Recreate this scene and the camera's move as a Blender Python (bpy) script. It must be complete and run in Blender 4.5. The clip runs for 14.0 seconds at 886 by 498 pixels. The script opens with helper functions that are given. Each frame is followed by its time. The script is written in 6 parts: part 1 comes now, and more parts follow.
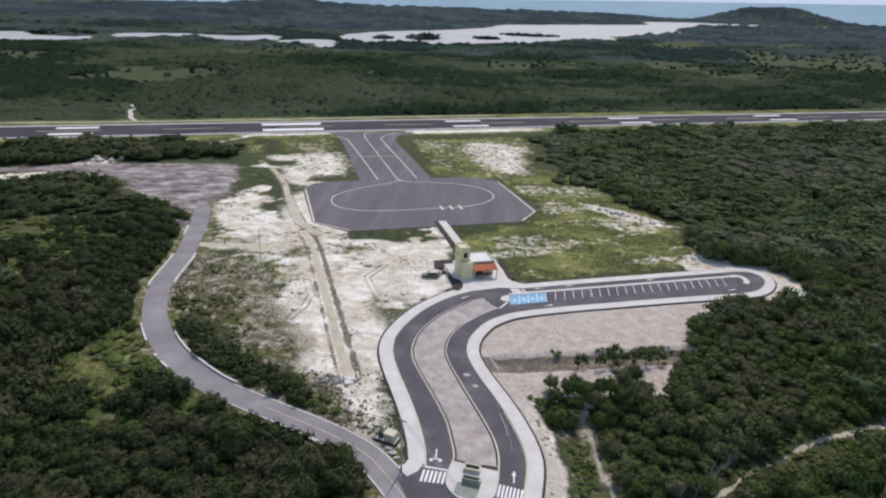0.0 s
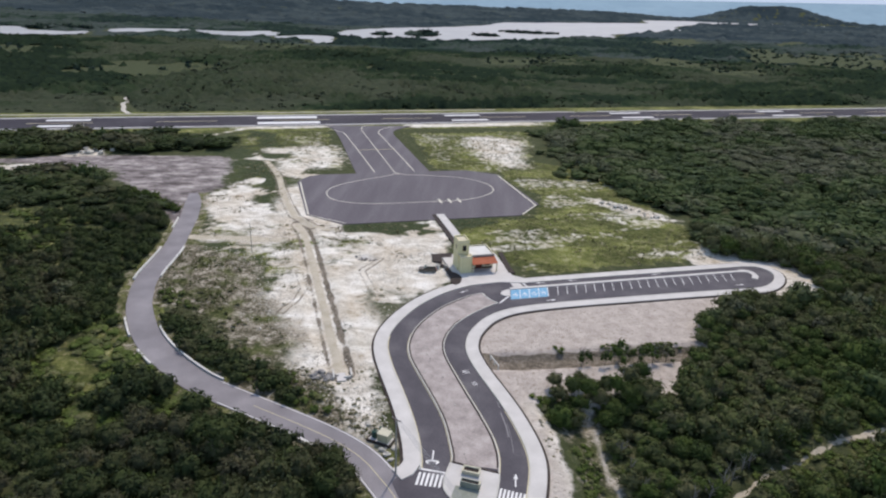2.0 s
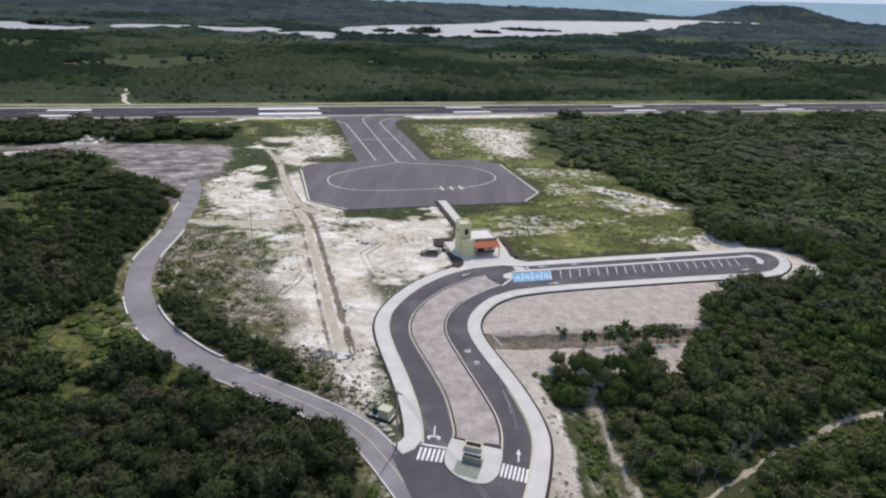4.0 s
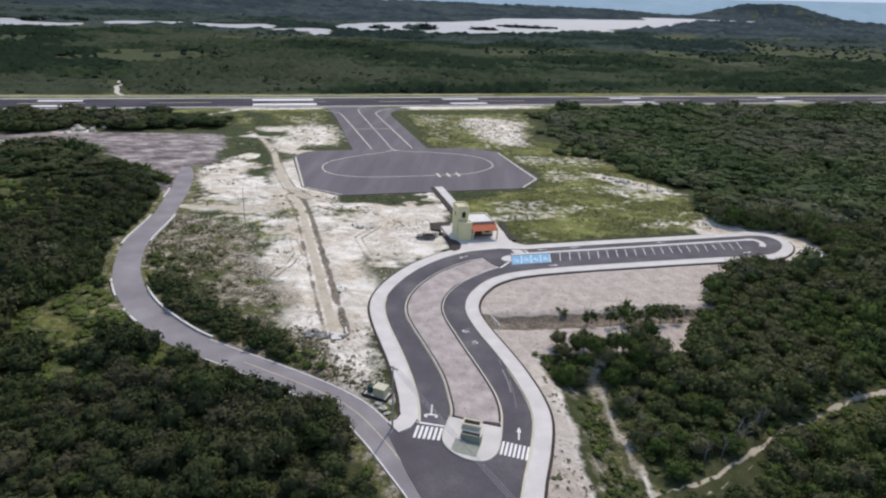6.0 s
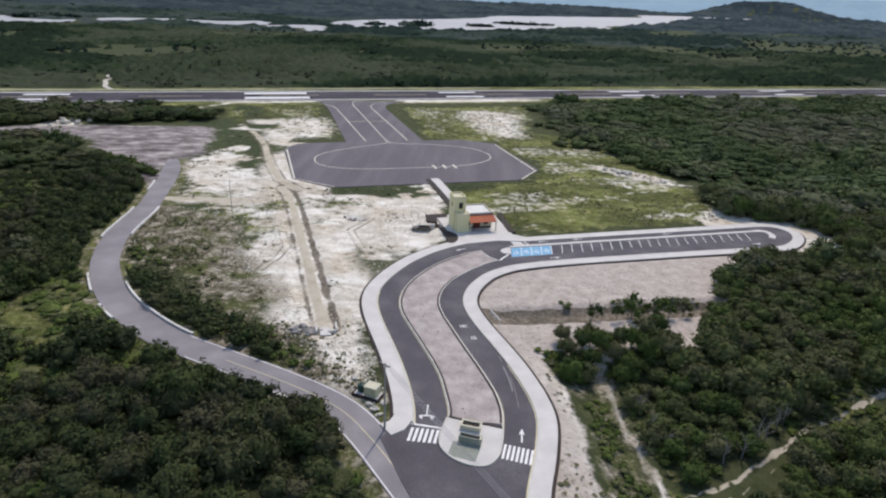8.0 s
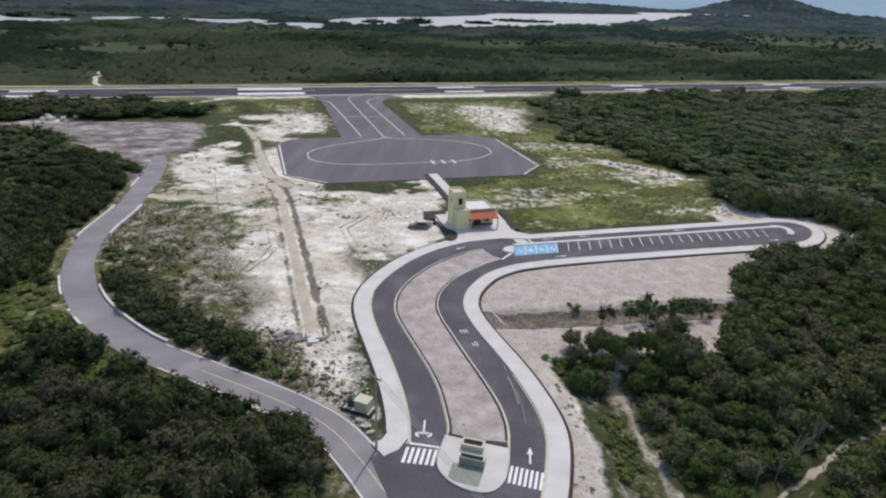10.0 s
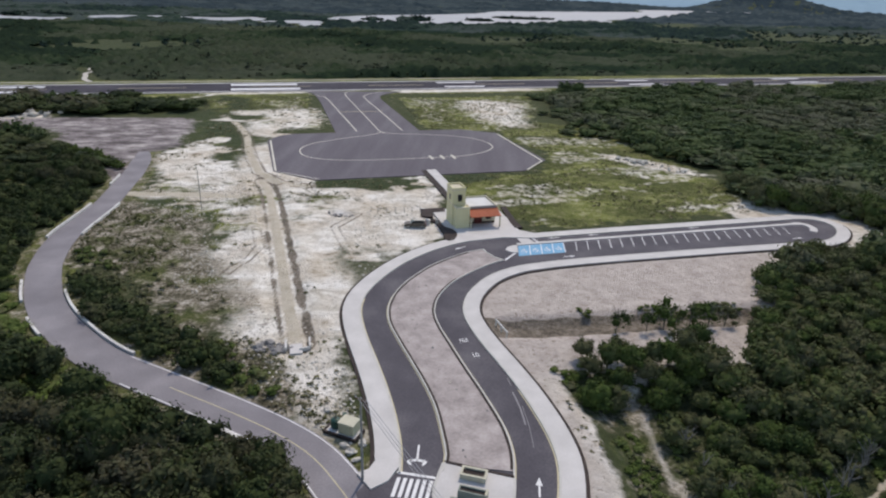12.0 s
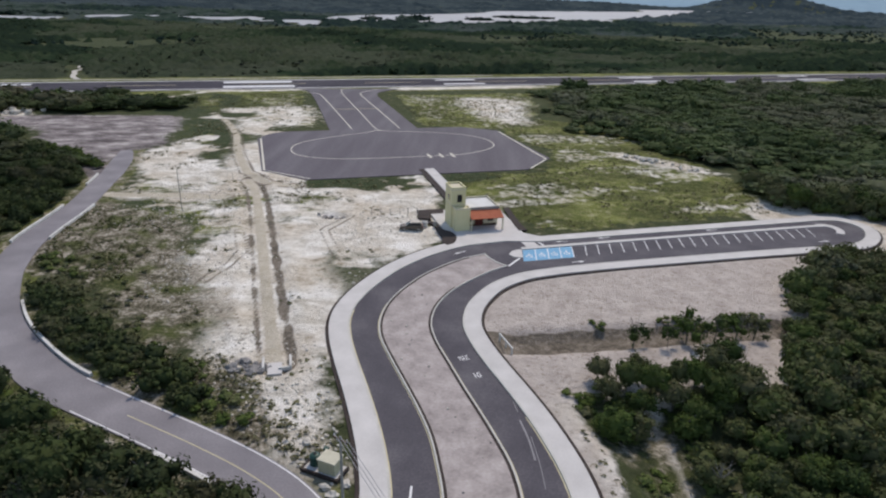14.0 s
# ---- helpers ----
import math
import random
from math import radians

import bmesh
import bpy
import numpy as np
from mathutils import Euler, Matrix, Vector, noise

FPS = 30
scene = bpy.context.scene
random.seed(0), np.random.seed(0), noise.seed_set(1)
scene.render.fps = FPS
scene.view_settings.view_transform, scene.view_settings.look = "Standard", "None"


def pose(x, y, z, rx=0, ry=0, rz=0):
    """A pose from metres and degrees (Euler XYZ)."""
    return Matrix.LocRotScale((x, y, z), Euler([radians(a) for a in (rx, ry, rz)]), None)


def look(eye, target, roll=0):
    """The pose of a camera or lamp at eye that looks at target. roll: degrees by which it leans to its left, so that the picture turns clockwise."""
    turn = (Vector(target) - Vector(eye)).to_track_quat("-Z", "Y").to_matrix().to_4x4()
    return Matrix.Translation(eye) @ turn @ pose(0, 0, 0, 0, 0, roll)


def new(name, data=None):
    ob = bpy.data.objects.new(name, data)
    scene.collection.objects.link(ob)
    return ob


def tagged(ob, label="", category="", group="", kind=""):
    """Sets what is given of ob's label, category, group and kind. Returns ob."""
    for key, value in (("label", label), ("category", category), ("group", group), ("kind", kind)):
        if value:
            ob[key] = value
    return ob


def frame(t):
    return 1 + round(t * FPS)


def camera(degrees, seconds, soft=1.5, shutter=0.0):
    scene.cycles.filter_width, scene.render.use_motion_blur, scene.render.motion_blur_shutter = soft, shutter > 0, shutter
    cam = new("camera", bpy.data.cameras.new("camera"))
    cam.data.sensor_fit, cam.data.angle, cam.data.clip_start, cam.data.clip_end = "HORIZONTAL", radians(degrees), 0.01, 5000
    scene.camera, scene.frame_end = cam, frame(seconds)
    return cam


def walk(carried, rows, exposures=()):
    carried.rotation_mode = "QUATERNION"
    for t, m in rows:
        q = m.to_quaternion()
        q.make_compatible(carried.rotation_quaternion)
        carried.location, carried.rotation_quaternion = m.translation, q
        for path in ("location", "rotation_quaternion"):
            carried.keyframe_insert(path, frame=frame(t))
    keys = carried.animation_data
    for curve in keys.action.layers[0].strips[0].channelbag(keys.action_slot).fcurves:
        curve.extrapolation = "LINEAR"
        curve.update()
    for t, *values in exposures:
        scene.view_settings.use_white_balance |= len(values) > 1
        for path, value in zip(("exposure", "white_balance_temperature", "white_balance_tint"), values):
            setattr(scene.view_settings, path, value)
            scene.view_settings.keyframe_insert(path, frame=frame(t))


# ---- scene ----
cam = camera(70.0, 14.0, soft=2.2)
PATH = [
    (0, (0.889, 7.338, 69.523), (0.149, 25.928, 62.203), 2.10),
    (0.5, (0.834, 9.151, 68.699), (0.094, 27.741, 61.349), 2.10),
    (1, (0.807, 10.857, 67.751), (0.077, 29.437, 60.401), 2.20),
    (1.5, (0.774, 12.063, 66.833), (0.064, 30.653, 59.483), 2.30),
    (2, (0.857, 12.511, 65.835), (0.167, 31.101, 58.475), 2.30),
    (2.5, (0.865, 12.503, 64.929), (0.185, 31.073, 57.559), 2.40),
    (3, (0.880, 12.403, 63.903), (0.190, 30.983, 56.523), 2.40),
    (5.5, (0.838, 13.149, 57.597), (0.068, 31.719, 50.227), 2.50),
    (6, (0.915, 14.039, 56.436), (0.295, 32.609, 49.056), 2.40),
    (6.5, (0.915, 15.118, 55.242), (0.385, 33.698, 47.862), 2.40),
    (7, (0.945, 16.514, 54.080), (0.405, 35.084, 46.690), 2.30),
    (7.5, (0.954, 18.159, 53.193), (0.414, 36.729, 45.793), 2.30),
    (8, (0.912, 19.917, 52.436), (0.392, 38.487, 45.026), 2.30),
    (10.5, (1.082, 30.264, 48.190), (0.552, 48.824, 40.750), 1.90),
    (11, (1.195, 32.486, 47.318), (0.655, 51.036, 39.878), 1.90),
    (11.5, (1.257, 34.685, 46.525), (0.707, 53.235, 39.075), 1.80),
    (12, (1.328, 37.069, 45.678), (0.768, 55.619, 38.218), 1.70),
    (12.5, (1.415, 39.409, 44.967), (0.855, 57.949, 37.507), 1.70),
    (13, (1.302, 41.829, 44.131), (0.752, 60.379, 36.681), 1.70),
    (13.5, (1.308, 44.075, 43.406), (0.758, 62.635, 35.966), 1.60),
    (14, (1.401, 46.453, 42.707), (0.831, 65.013, 35.267), 1.60),
]
walk(cam, [(t, look(eye, target, roll)) for t, eye, target, roll in PATH], [(0, 0.55, 7250, 14), (8, 0.54, 7250, 14), (11, 0.42, 7250, 14), (14, 0.28, 7250, 14)])

# ---- world and light ----
SUN_EL, SUN_AZ = 54.0, 16.0
world = bpy.data.worlds.new("sky")
scene.world = world
world.use_nodes = True
sky = world.node_tree.nodes.new("ShaderNodeTexSky")
sky.sky_type = "NISHITA"
sky.sun_disc = False
sky.sun_elevation, sky.sun_rotation = radians(SUN_EL), radians(SUN_AZ)
sky.dust_density = 0.5
back = world.node_tree.nodes["Background"]
back.inputs["Strength"].default_value = 0.15
world.node_tree.links.new(sky.outputs["Color"], back.inputs["Color"])
sun = new("sun", bpy.data.lights.new("sun", "SUN"))
sun.data.energy, sun.data.angle, sun.data.color = 2.0, radians(2.5), (1.0, 0.95, 0.88)
_to = Vector((math.sin(radians(SUN_AZ)) * math.cos(radians(SUN_EL)), math.cos(radians(SUN_AZ)) * math.cos(radians(SUN_EL)), math.sin(radians(SUN_EL))))
sun.matrix_world = look(_to * 200, (0, 0, 0))


# ---- materials ----
def material(name, colors, scale=1.0, rough=0.85, metal=0.0, bump=0.0, detail=8.0, fine=8.0, spread=0.5, coord="Object", spec=0.3, lanes=0.0):
    """Noise-varied surface: colors from low to high, a large and a fine noise, bump in metres."""
    m = bpy.data.materials.new(name)
    m.use_nodes = True
    n, l = m.node_tree.nodes, m.node_tree.links
    bsdf = n["Principled BSDF"]
    tc = n.new("ShaderNodeNewGeometry") if coord == "World" else n.new("ShaderNodeTexCoord")
    vec = tc.outputs["Position" if coord == "World" else "Object"]
    a = n.new("ShaderNodeTexNoise")
    a.inputs["Scale"].default_value, a.inputs["Detail"].default_value = scale, detail
    b = n.new("ShaderNodeTexNoise")
    b.inputs["Scale"].default_value, b.inputs["Detail"].default_value = scale * fine, 4
    l.new(vec, b.inputs["Vector"])
    if lanes:
        # drawn out along the direction in which it was laid
        turn = n.new("ShaderNodeMapping")
        turn.inputs["Rotation"].default_value, turn.inputs["Scale"].default_value = (0, 0, radians(-18)), (1, lanes, 1)
        l.new(vec, turn.inputs["Vector"])
        vec = turn.outputs["Vector"]
    l.new(vec, a.inputs["Vector"])
    mix = n.new("ShaderNodeMath")
    mix.operation = "MULTIPLY_ADD"
    mix.inputs[1].default_value = 0.35
    sc = n.new("ShaderNodeMath")
    sc.operation = "MULTIPLY"
    sc.inputs[1].default_value = 0.65
    l.new(a.outputs["Fac"], sc.inputs[0]), l.new(b.outputs["Fac"], mix.inputs[0]), l.new(sc.outputs[0], mix.inputs[2])
    ramp = n.new("ShaderNodeValToRGB")
    els = ramp.color_ramp.elements
    lo, hi = 0.5 - spread * 0.4, 0.5 + spread * 0.4
    for k, c in enumerate(colors):
        p = lo + (hi - lo) * k / max(1, len(colors) - 1)
        e = els[k] if k < 2 else els.new(p)
        e.position, e.color = p, (*c, 1)
    if len(colors) == 1:
        els[1].color = (*colors[0], 1)
    l.new(mix.outputs[0], ramp.inputs["Fac"]), l.new(ramp.outputs["Color"], bsdf.inputs["Base Color"])
    bsdf.inputs["Roughness"].default_value, bsdf.inputs["Metallic"].default_value = rough, metal
    bsdf.inputs["Specular IOR Level"].default_value = spec
    if bump:
        bp = n.new("ShaderNodeBump")
        bp.inputs["Distance"].default_value, bp.inputs["Strength"].default_value = bump, 0.6
        l.new(mix.outputs[0], bp.inputs["Height"]), l.new(bp.outputs["Normal"], bsdf.inputs["Normal"])
    return m


ASPHALT = material("new_asphalt", [(0.0620, 0.0574, 0.0668), (0.0851, 0.0794, 0.0897), (0.1320, 0.1250, 0.1330)], 0.14, 0.85, bump=0.004, fine=30, spread=0.42, coord="World", spec=0.15)
ASPHALT_APRON = material("apron_asphalt", [(0.088, 0.078, 0.09), (0.115, 0.104, 0.117), (0.16, 0.148, 0.16)], 0.16, 0.8, bump=0.004, fine=8, spread=0.5, coord="World", spec=0.12, lanes=0.12)
ASPHALT_RUNWAY = material("runway_asphalt", [(0.028, 0.026, 0.034), (0.05, 0.046, 0.056), (0.1, 0.092, 0.104)], 0.03, 0.85, fine=12, spread=0.8, coord="World", spec=0.06)
ASPHALT_OLD = material("old_asphalt", [(0.1625, 0.1521, 0.1612), (0.2145, 0.2028, 0.2132), (0.2860, 0.2704, 0.2795)], 0.15, 0.88, bump=0.006, fine=30, coord="World", spec=0.12)
SHOULDER = material("bleached_asphalt", [(0.26, 0.25, 0.25), (0.36, 0.35, 0.345)], 0.15, 0.9, fine=20, coord="World", spec=0.1)
CONCRETE = material("pale_concrete", [(0.4032, 0.3864, 0.3696), (0.5040, 0.4872, 0.4648), (0.6048, 0.5824, 0.5600)], 0.3, 0.85, bump=0.003, fine=25, spread=0.7, coord="World")
KERB_MAT = material("kerb_concrete", [(0.3960, 0.3850, 0.3520), (0.5500, 0.5390, 0.4950)], 0.5, 0.8, fine=12, coord="World")
WHITE_PAINT = material("white_road_paint", [(0.55, 0.55, 0.54), (0.78, 0.78, 0.77)], 0.9, 0.6, fine=20, spread=0.7, coord="World")
YELLOW_PAINT = material("yellow_road_paint", [(0.36, 0.32, 0.2), (0.58, 0.53, 0.36)], 0.9, 0.6, fine=20, spread=0.7, coord="World")
FADED_YELLOW = material("faded_yellow_paint", [(0.3, 0.26, 0.16), (0.5, 0.44, 0.28)], 0.4, 0.7, fine=20, spread=0.7, coord="World")
BLUE_PAINT = material("blue_road_paint", [(0.08, 0.27, 0.44), (0.14, 0.35, 0.52)], 0.8, 0.6, fine=12, coord="World")
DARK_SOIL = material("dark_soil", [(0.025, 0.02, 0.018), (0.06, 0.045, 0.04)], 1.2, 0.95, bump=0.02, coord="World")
MEDIAN_SOIL = material("median_gravel", [(0.2240, 0.1960, 0.1848), (0.3360, 0.2968, 0.2800), (0.4480, 0.4032, 0.3808)], 0.35, 0.95, bump=0.04, fine=9, spread=0.42, coord="World")
YELLOW_WALL = material("pale_yellow_render", [(0.56, 0.51, 0.3), (0.65, 0.6, 0.38)], 0.6, 0.85, bump=0.003, fine=12)
CREAM_WALL = material("cream_render", [(0.5, 0.45, 0.33), (0.6, 0.55, 0.42)], 0.6, 0.85, fine=12)
ROOF_WHITE = material("roof_membrane", [(0.5, 0.5, 0.48), (0.66, 0.66, 0.64)], 0.5, 0.8, fine=9)
RED_TILE = material("orange_red_awning", [(0.36, 0.09, 0.04), (0.48, 0.14, 0.07)], 1.5, 0.7, fine=9)
WINE_DOOR = material("dark_red_door", [(0.08, 0.015, 0.012), (0.13, 0.025, 0.02)], 2.0, 0.5)
DARK_GLASS = material("dark_glass", [(0.015, 0.018, 0.02), (0.025, 0.03, 0.032)], 1.0, 0.08)
BROWN_FRAME = material("brown_metal", [(0.07, 0.045, 0.03), (0.1, 0.065, 0.045)], 3.0, 0.5)
CAR_TAN = material("dusty_brown_car_paint", [(0.07, 0.055, 0.042), (0.15, 0.125, 0.1)], 2.0, 0.5)
RUBBER = material("tyre_rubber", [(0.012, 0.012, 0.012), (0.03, 0.03, 0.03)], 5.0, 0.85)
CHROME = material("light_alloy", [(0.5, 0.5, 0.5), (0.6, 0.6, 0.6)], 5.0, 0.35, 0.9)
LAMP_GLASS = material("lamp_glass", [(0.6, 0.6, 0.58), (0.75, 0.75, 0.72)], 5.0, 0.15)
TAIL_RED = material("tail_lamp_red", [(0.3, 0.02, 0.02), (0.4, 0.03, 0.03)], 5.0, 0.25)
TANK_GREEN = material("dark_green_tank", [(0.012, 0.045, 0.035), (0.025, 0.08, 0.06)], 2.0, 0.45)
BOX_OLIVE = material("beige_olive_render", [(0.36, 0.34, 0.22), (0.46, 0.44, 0.31)], 1.2, 0.85)
SIGN_STONE = material("grey_green_stone", [(0.16, 0.18, 0.15), (0.26, 0.28, 0.24)], 1.2, 0.8)
PLANTER_MAT = material("planter_render", [(0.42, 0.4, 0.3), (0.56, 0.53, 0.42)], 1.2, 0.85)
TIMBER = material("grey_pole_concrete", [(0.22, 0.21, 0.2), (0.32, 0.31, 0.29)], 2.0, 0.85)
CABLE_MAT = material("aluminium_cable", [(0.3, 0.3, 0.31), (0.4, 0.4, 0.41)], 5.0, 0.5, 0.3)
ROCK = material("grey_rock", [(0.12, 0.115, 0.11), (0.24, 0.23, 0.22), (0.36, 0.34, 0.32)], 0.8, 0.95, bump=0.05, coord="World")
PALE_ROCK = material("pale_limestone", [(0.36, 0.33, 0.28), (0.58, 0.55, 0.49)], 0.9, 0.95, bump=0.04, coord="World")
LIME_ROCK = material("white_limestone_rubble", [(0.5, 0.46, 0.39), (0.72, 0.69, 0.62)], 0.9, 0.95, bump=0.04, coord="World")
WALL_WHITE = material("weathered_white_wall", [(0.45, 0.44, 0.41), (0.68, 0.67, 0.64)], 0.7, 0.85, fine=9, coord="World")
DEADWOOD = material("bleached_deadwood", [(0.3, 0.275, 0.235), (0.48, 0.45, 0.4)], 2.0, 0.9)
BARK = material("grey_bark", [(0.11, 0.1, 0.085), (0.2, 0.185, 0.16)], 2.5, 0.95)
TWIG = material("bare_grey_twigs", [(0.1, 0.095, 0.085), (0.2, 0.19, 0.17)], 2.5, 0.95)


def foliage(name, colors, per_object, grain=0.9, mottle=0.4, glow=0.15):
    """Leaves: each plant has its tint, its leaves and twigs vary about it."""
    m = bpy.data.materials.new(name)
    m.use_nodes = True
    n, l = m.node_tree.nodes, m.node_tree.links
    bsdf = n["Principled BSDF"]
    if per_object:
        tint = n.new("ShaderNodeObjectInfo").outputs["Random"]
    else:
        at = n.new("ShaderNodeAttribute")
        at.attribute_name = "tint"
        tint = at.outputs["Fac"]
    geo = n.new("ShaderNodeNewGeometry")
    tex = n.new("ShaderNodeTexNoise")
    tex.inputs["Scale"].default_value, tex.inputs["Detail"].default_value, tex.inputs["Roughness"].default_value = grain, 5, 0.7
    l.new(geo.outputs["Position"], tex.inputs["Vector"])

    def madd(a, k, b):
        x = n.new("ShaderNodeMath")
        x.operation = "MULTIPLY_ADD"
        x.inputs[1].default_value = k
        l.new(a, x.inputs[0])
        if isinstance(b, float):
            x.inputs[2].default_value = b
        else:
            l.new(b, x.inputs[2])
        return x.outputs[0]

    fac = madd(tint, 0.62 if per_object else 0.66, madd(tex.outputs["Fac"], mottle, madd(geo.outputs["Random Per Island"], 0.2, (0.1 if per_object else 0.06) - 0.5 * mottle)))
    ramp = n.new("ShaderNodeValToRGB")
    els = ramp.color_ramp.elements
    for k, c in enumerate(colors):
        e = els[k] if k < 2 else els.new(0.5)
        e.position, e.color = k / (len(colors) - 1), (*c, 1)
    l.new(fac, ramp.inputs["Fac"]), l.new(ramp.outputs["Color"], bsdf.inputs["Base Color"])
    bump = n.new("ShaderNodeBump")
    bump.inputs["Distance"].default_value, bump.inputs["Strength"].default_value = 0.5 / grain, 0.6
    l.new(tex.outputs["Fac"], bump.inputs["Height"]), l.new(bump.outputs["Normal"], bsdf.inputs["Normal"])
    bsdf.inputs["Roughness"].default_value = 0.8
    bsdf.inputs["Specular IOR Level"].default_value = 0.05 if glow > 0.13 else 0.0
    if glow:
        # light passing through the leaves
        thin, mix = n.new("ShaderNodeBsdfTranslucent"), n.new("ShaderNodeMixShader")
        mix.inputs[0].default_value = glow
        l.new(ramp.outputs["Color"], thin.inputs["Color"])
        l.new(bsdf.outputs[0], mix.inputs[1]), l.new(thin.outputs[0], mix.inputs[2])
        l.new(mix.outputs[0], n["Material Output"].inputs["Surface"])
    return m


LEAF_COLORS = [(0.034, 0.048, 0.025), (0.048, 0.070, 0.026), (0.062, 0.095, 0.025), (0.088, 0.120, 0.032), (0.102, 0.112, 0.045), (0.118, 0.108, 0.068)]
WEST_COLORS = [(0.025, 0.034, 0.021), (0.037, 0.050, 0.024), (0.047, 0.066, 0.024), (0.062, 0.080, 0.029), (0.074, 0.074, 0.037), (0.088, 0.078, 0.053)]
SCRUB_COLORS = [(0.0290, 0.0430, 0.0260), (0.0450, 0.0680, 0.0310), (0.0700, 0.1000, 0.0370), (0.0950, 0.1060, 0.0460), (0.1120, 0.0990, 0.0600), (0.1250, 0.1190, 0.0920)]
LEAVES_ONE = foliage("tree_leaves", LEAF_COLORS, True)
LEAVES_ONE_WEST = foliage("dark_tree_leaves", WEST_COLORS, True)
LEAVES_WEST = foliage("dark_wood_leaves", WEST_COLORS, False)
LEAVES = foliage("wood_leaves", LEAF_COLORS, False)
LEAVES_MID = foliage("scrub_wood_leaves", SCRUB_COLORS, False, 1.2)
# far leaves: distance haze is mixed into the base colour as extra blue
LEAVES_FAR_HAZED = foliage("hazed_far_wood_leaves", [(0.0143, 0.0251, 0.0276), (0.0230, 0.0383, 0.0327), (0.0351, 0.0571, 0.0414), (0.0517, 0.0783, 0.0535), (0.0658, 0.0860, 0.0724), (0.0769, 0.0898, 0.0933)], False, 0.16, 1.5, 0.12)
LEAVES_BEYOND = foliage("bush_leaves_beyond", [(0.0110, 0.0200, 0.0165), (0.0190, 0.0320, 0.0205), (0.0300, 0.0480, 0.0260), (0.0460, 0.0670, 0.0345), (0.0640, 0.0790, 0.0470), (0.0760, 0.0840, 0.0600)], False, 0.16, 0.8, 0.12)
# hill leaves: paler and bluer still, air haze painted into the colour
LEAVES_HILL_HAZED = foliage("hazed_hill_leaves", [(0.026, 0.04, 0.048), (0.043, 0.06, 0.066), (0.064, 0.083, 0.085)], False, 0.02, 1.5, 0.0)
LEAVES_BRIGHT = foliage("bright_shrub_leaves", [(0.05, 0.062, 0.028), (0.07, 0.102, 0.028), (0.105, 0.142, 0.04), (0.14, 0.145, 0.066), (0.17, 0.15, 0.098)], False, 1.6)
BRUSH = foliage("olive_brush", [(0.07, 0.095, 0.03), (0.105, 0.112, 0.05), (0.15, 0.14, 0.082), (0.22, 0.195, 0.13)], False, 2.0)
WEEDS = foliage("weed_leaves", [(0.1, 0.1, 0.055), (0.15, 0.15, 0.075), (0.21, 0.19, 0.12)], False, 3.0)


# ---- geometry helpers ----
SITE = 18.0
UX, UY = math.cos(radians(SITE)), math.sin(radians(SITE))


def site(u, v, ox=0.0, oy=0.0):
    """Site axes (u along the car park, v towards the runway) to world x, y."""
    return (ox + u * UX - v * UY, oy + u * UY + v * UX)


def spline(pts, step=1.5, closed=False):
    """Catmull-Rom through the control points, sampled about every step metres."""
    p = [np.array(q, float) for q in pts]
    n = len(p)
    out = []
    for i in range(n if closed else n - 1):
        if closed:
            a, b, c, d = p[i - 1], p[i], p[(i + 1) % n], p[(i + 2) % n]
        else:
            a, b, c, d = p[max(i - 1, 0)], p[i], p[i + 1], p[min(i + 2, n - 1)]
        k = max(1, int(round(np.linalg.norm(c - b) / step)))
        for j in range(k):
            t = j / k
            out.append(0.5 * (2 * b + (c - a) * t + (2 * a - 5 * b + 4 * c - d) * t * t + (3 * b - a - 3 * c + d) * t ** 3))
    if not closed:
        out.append(p[-1])
    return [tuple(q) for q in out]


def offset(line, d):
    """The polyline moved d metres to its left (right: minus)."""
    q = np.array(line, float)
    t = np.gradient(q, axis=0)
    t /= np.linalg.norm(t, axis=1)[:, None] + 1e-9
    return [tuple(r) for r in q + d * np.stack([-t[:, 1], t[:, 0]], 1)]


def stretch(line, a, b):
    """The part of a polyline from fraction a to fraction b of its length."""
    q = np.array(line, float)
    s = np.concatenate([[0], np.cumsum(np.linalg.norm(np.diff(q, axis=0), axis=1))])
    s /= s[-1]
    ts = np.concatenate([[a], s[(s > a) & (s < b)], [b]])
    return [(float(np.interp(t, s, q[:, 0])), float(np.interp(t, s, q[:, 1]))) for t in ts]


def part(name, bm, mat, parent=None, label="", smooth=False):
    me = bpy.data.meshes.new(name)
    bmesh.ops.recalc_face_normals(bm, faces=bm.faces)
    bm.to_mesh(me)
    bm.free()
    if smooth:
        me.shade_smooth()
    me.materials.append(mat)
    ob = new(name, me)
    if parent is not None:
        ob.parent = parent
    if label:
        tagged(ob, label)
    return ob


def slab(outline, z0, z1):
    """A flat body with the given outline, from z0 to z1."""
    bm = bmesh.new()
    pts = list(outline)
    top = [bm.verts.new((x, y, z1)) for x, y in pts]
    bot = [bm.verts.new((x, y, z0)) for x, y in pts]
    f = bm.faces.new(top)
    n = len(pts)
    for i in range(n):
        bm.faces.new((top[i], bot[i], bot[(i + 1) % n], top[(i + 1) % n]))
    bmesh.ops.triangulate(bm, faces=[f for f in bm.faces if len(f.verts) > 4])
    return bm


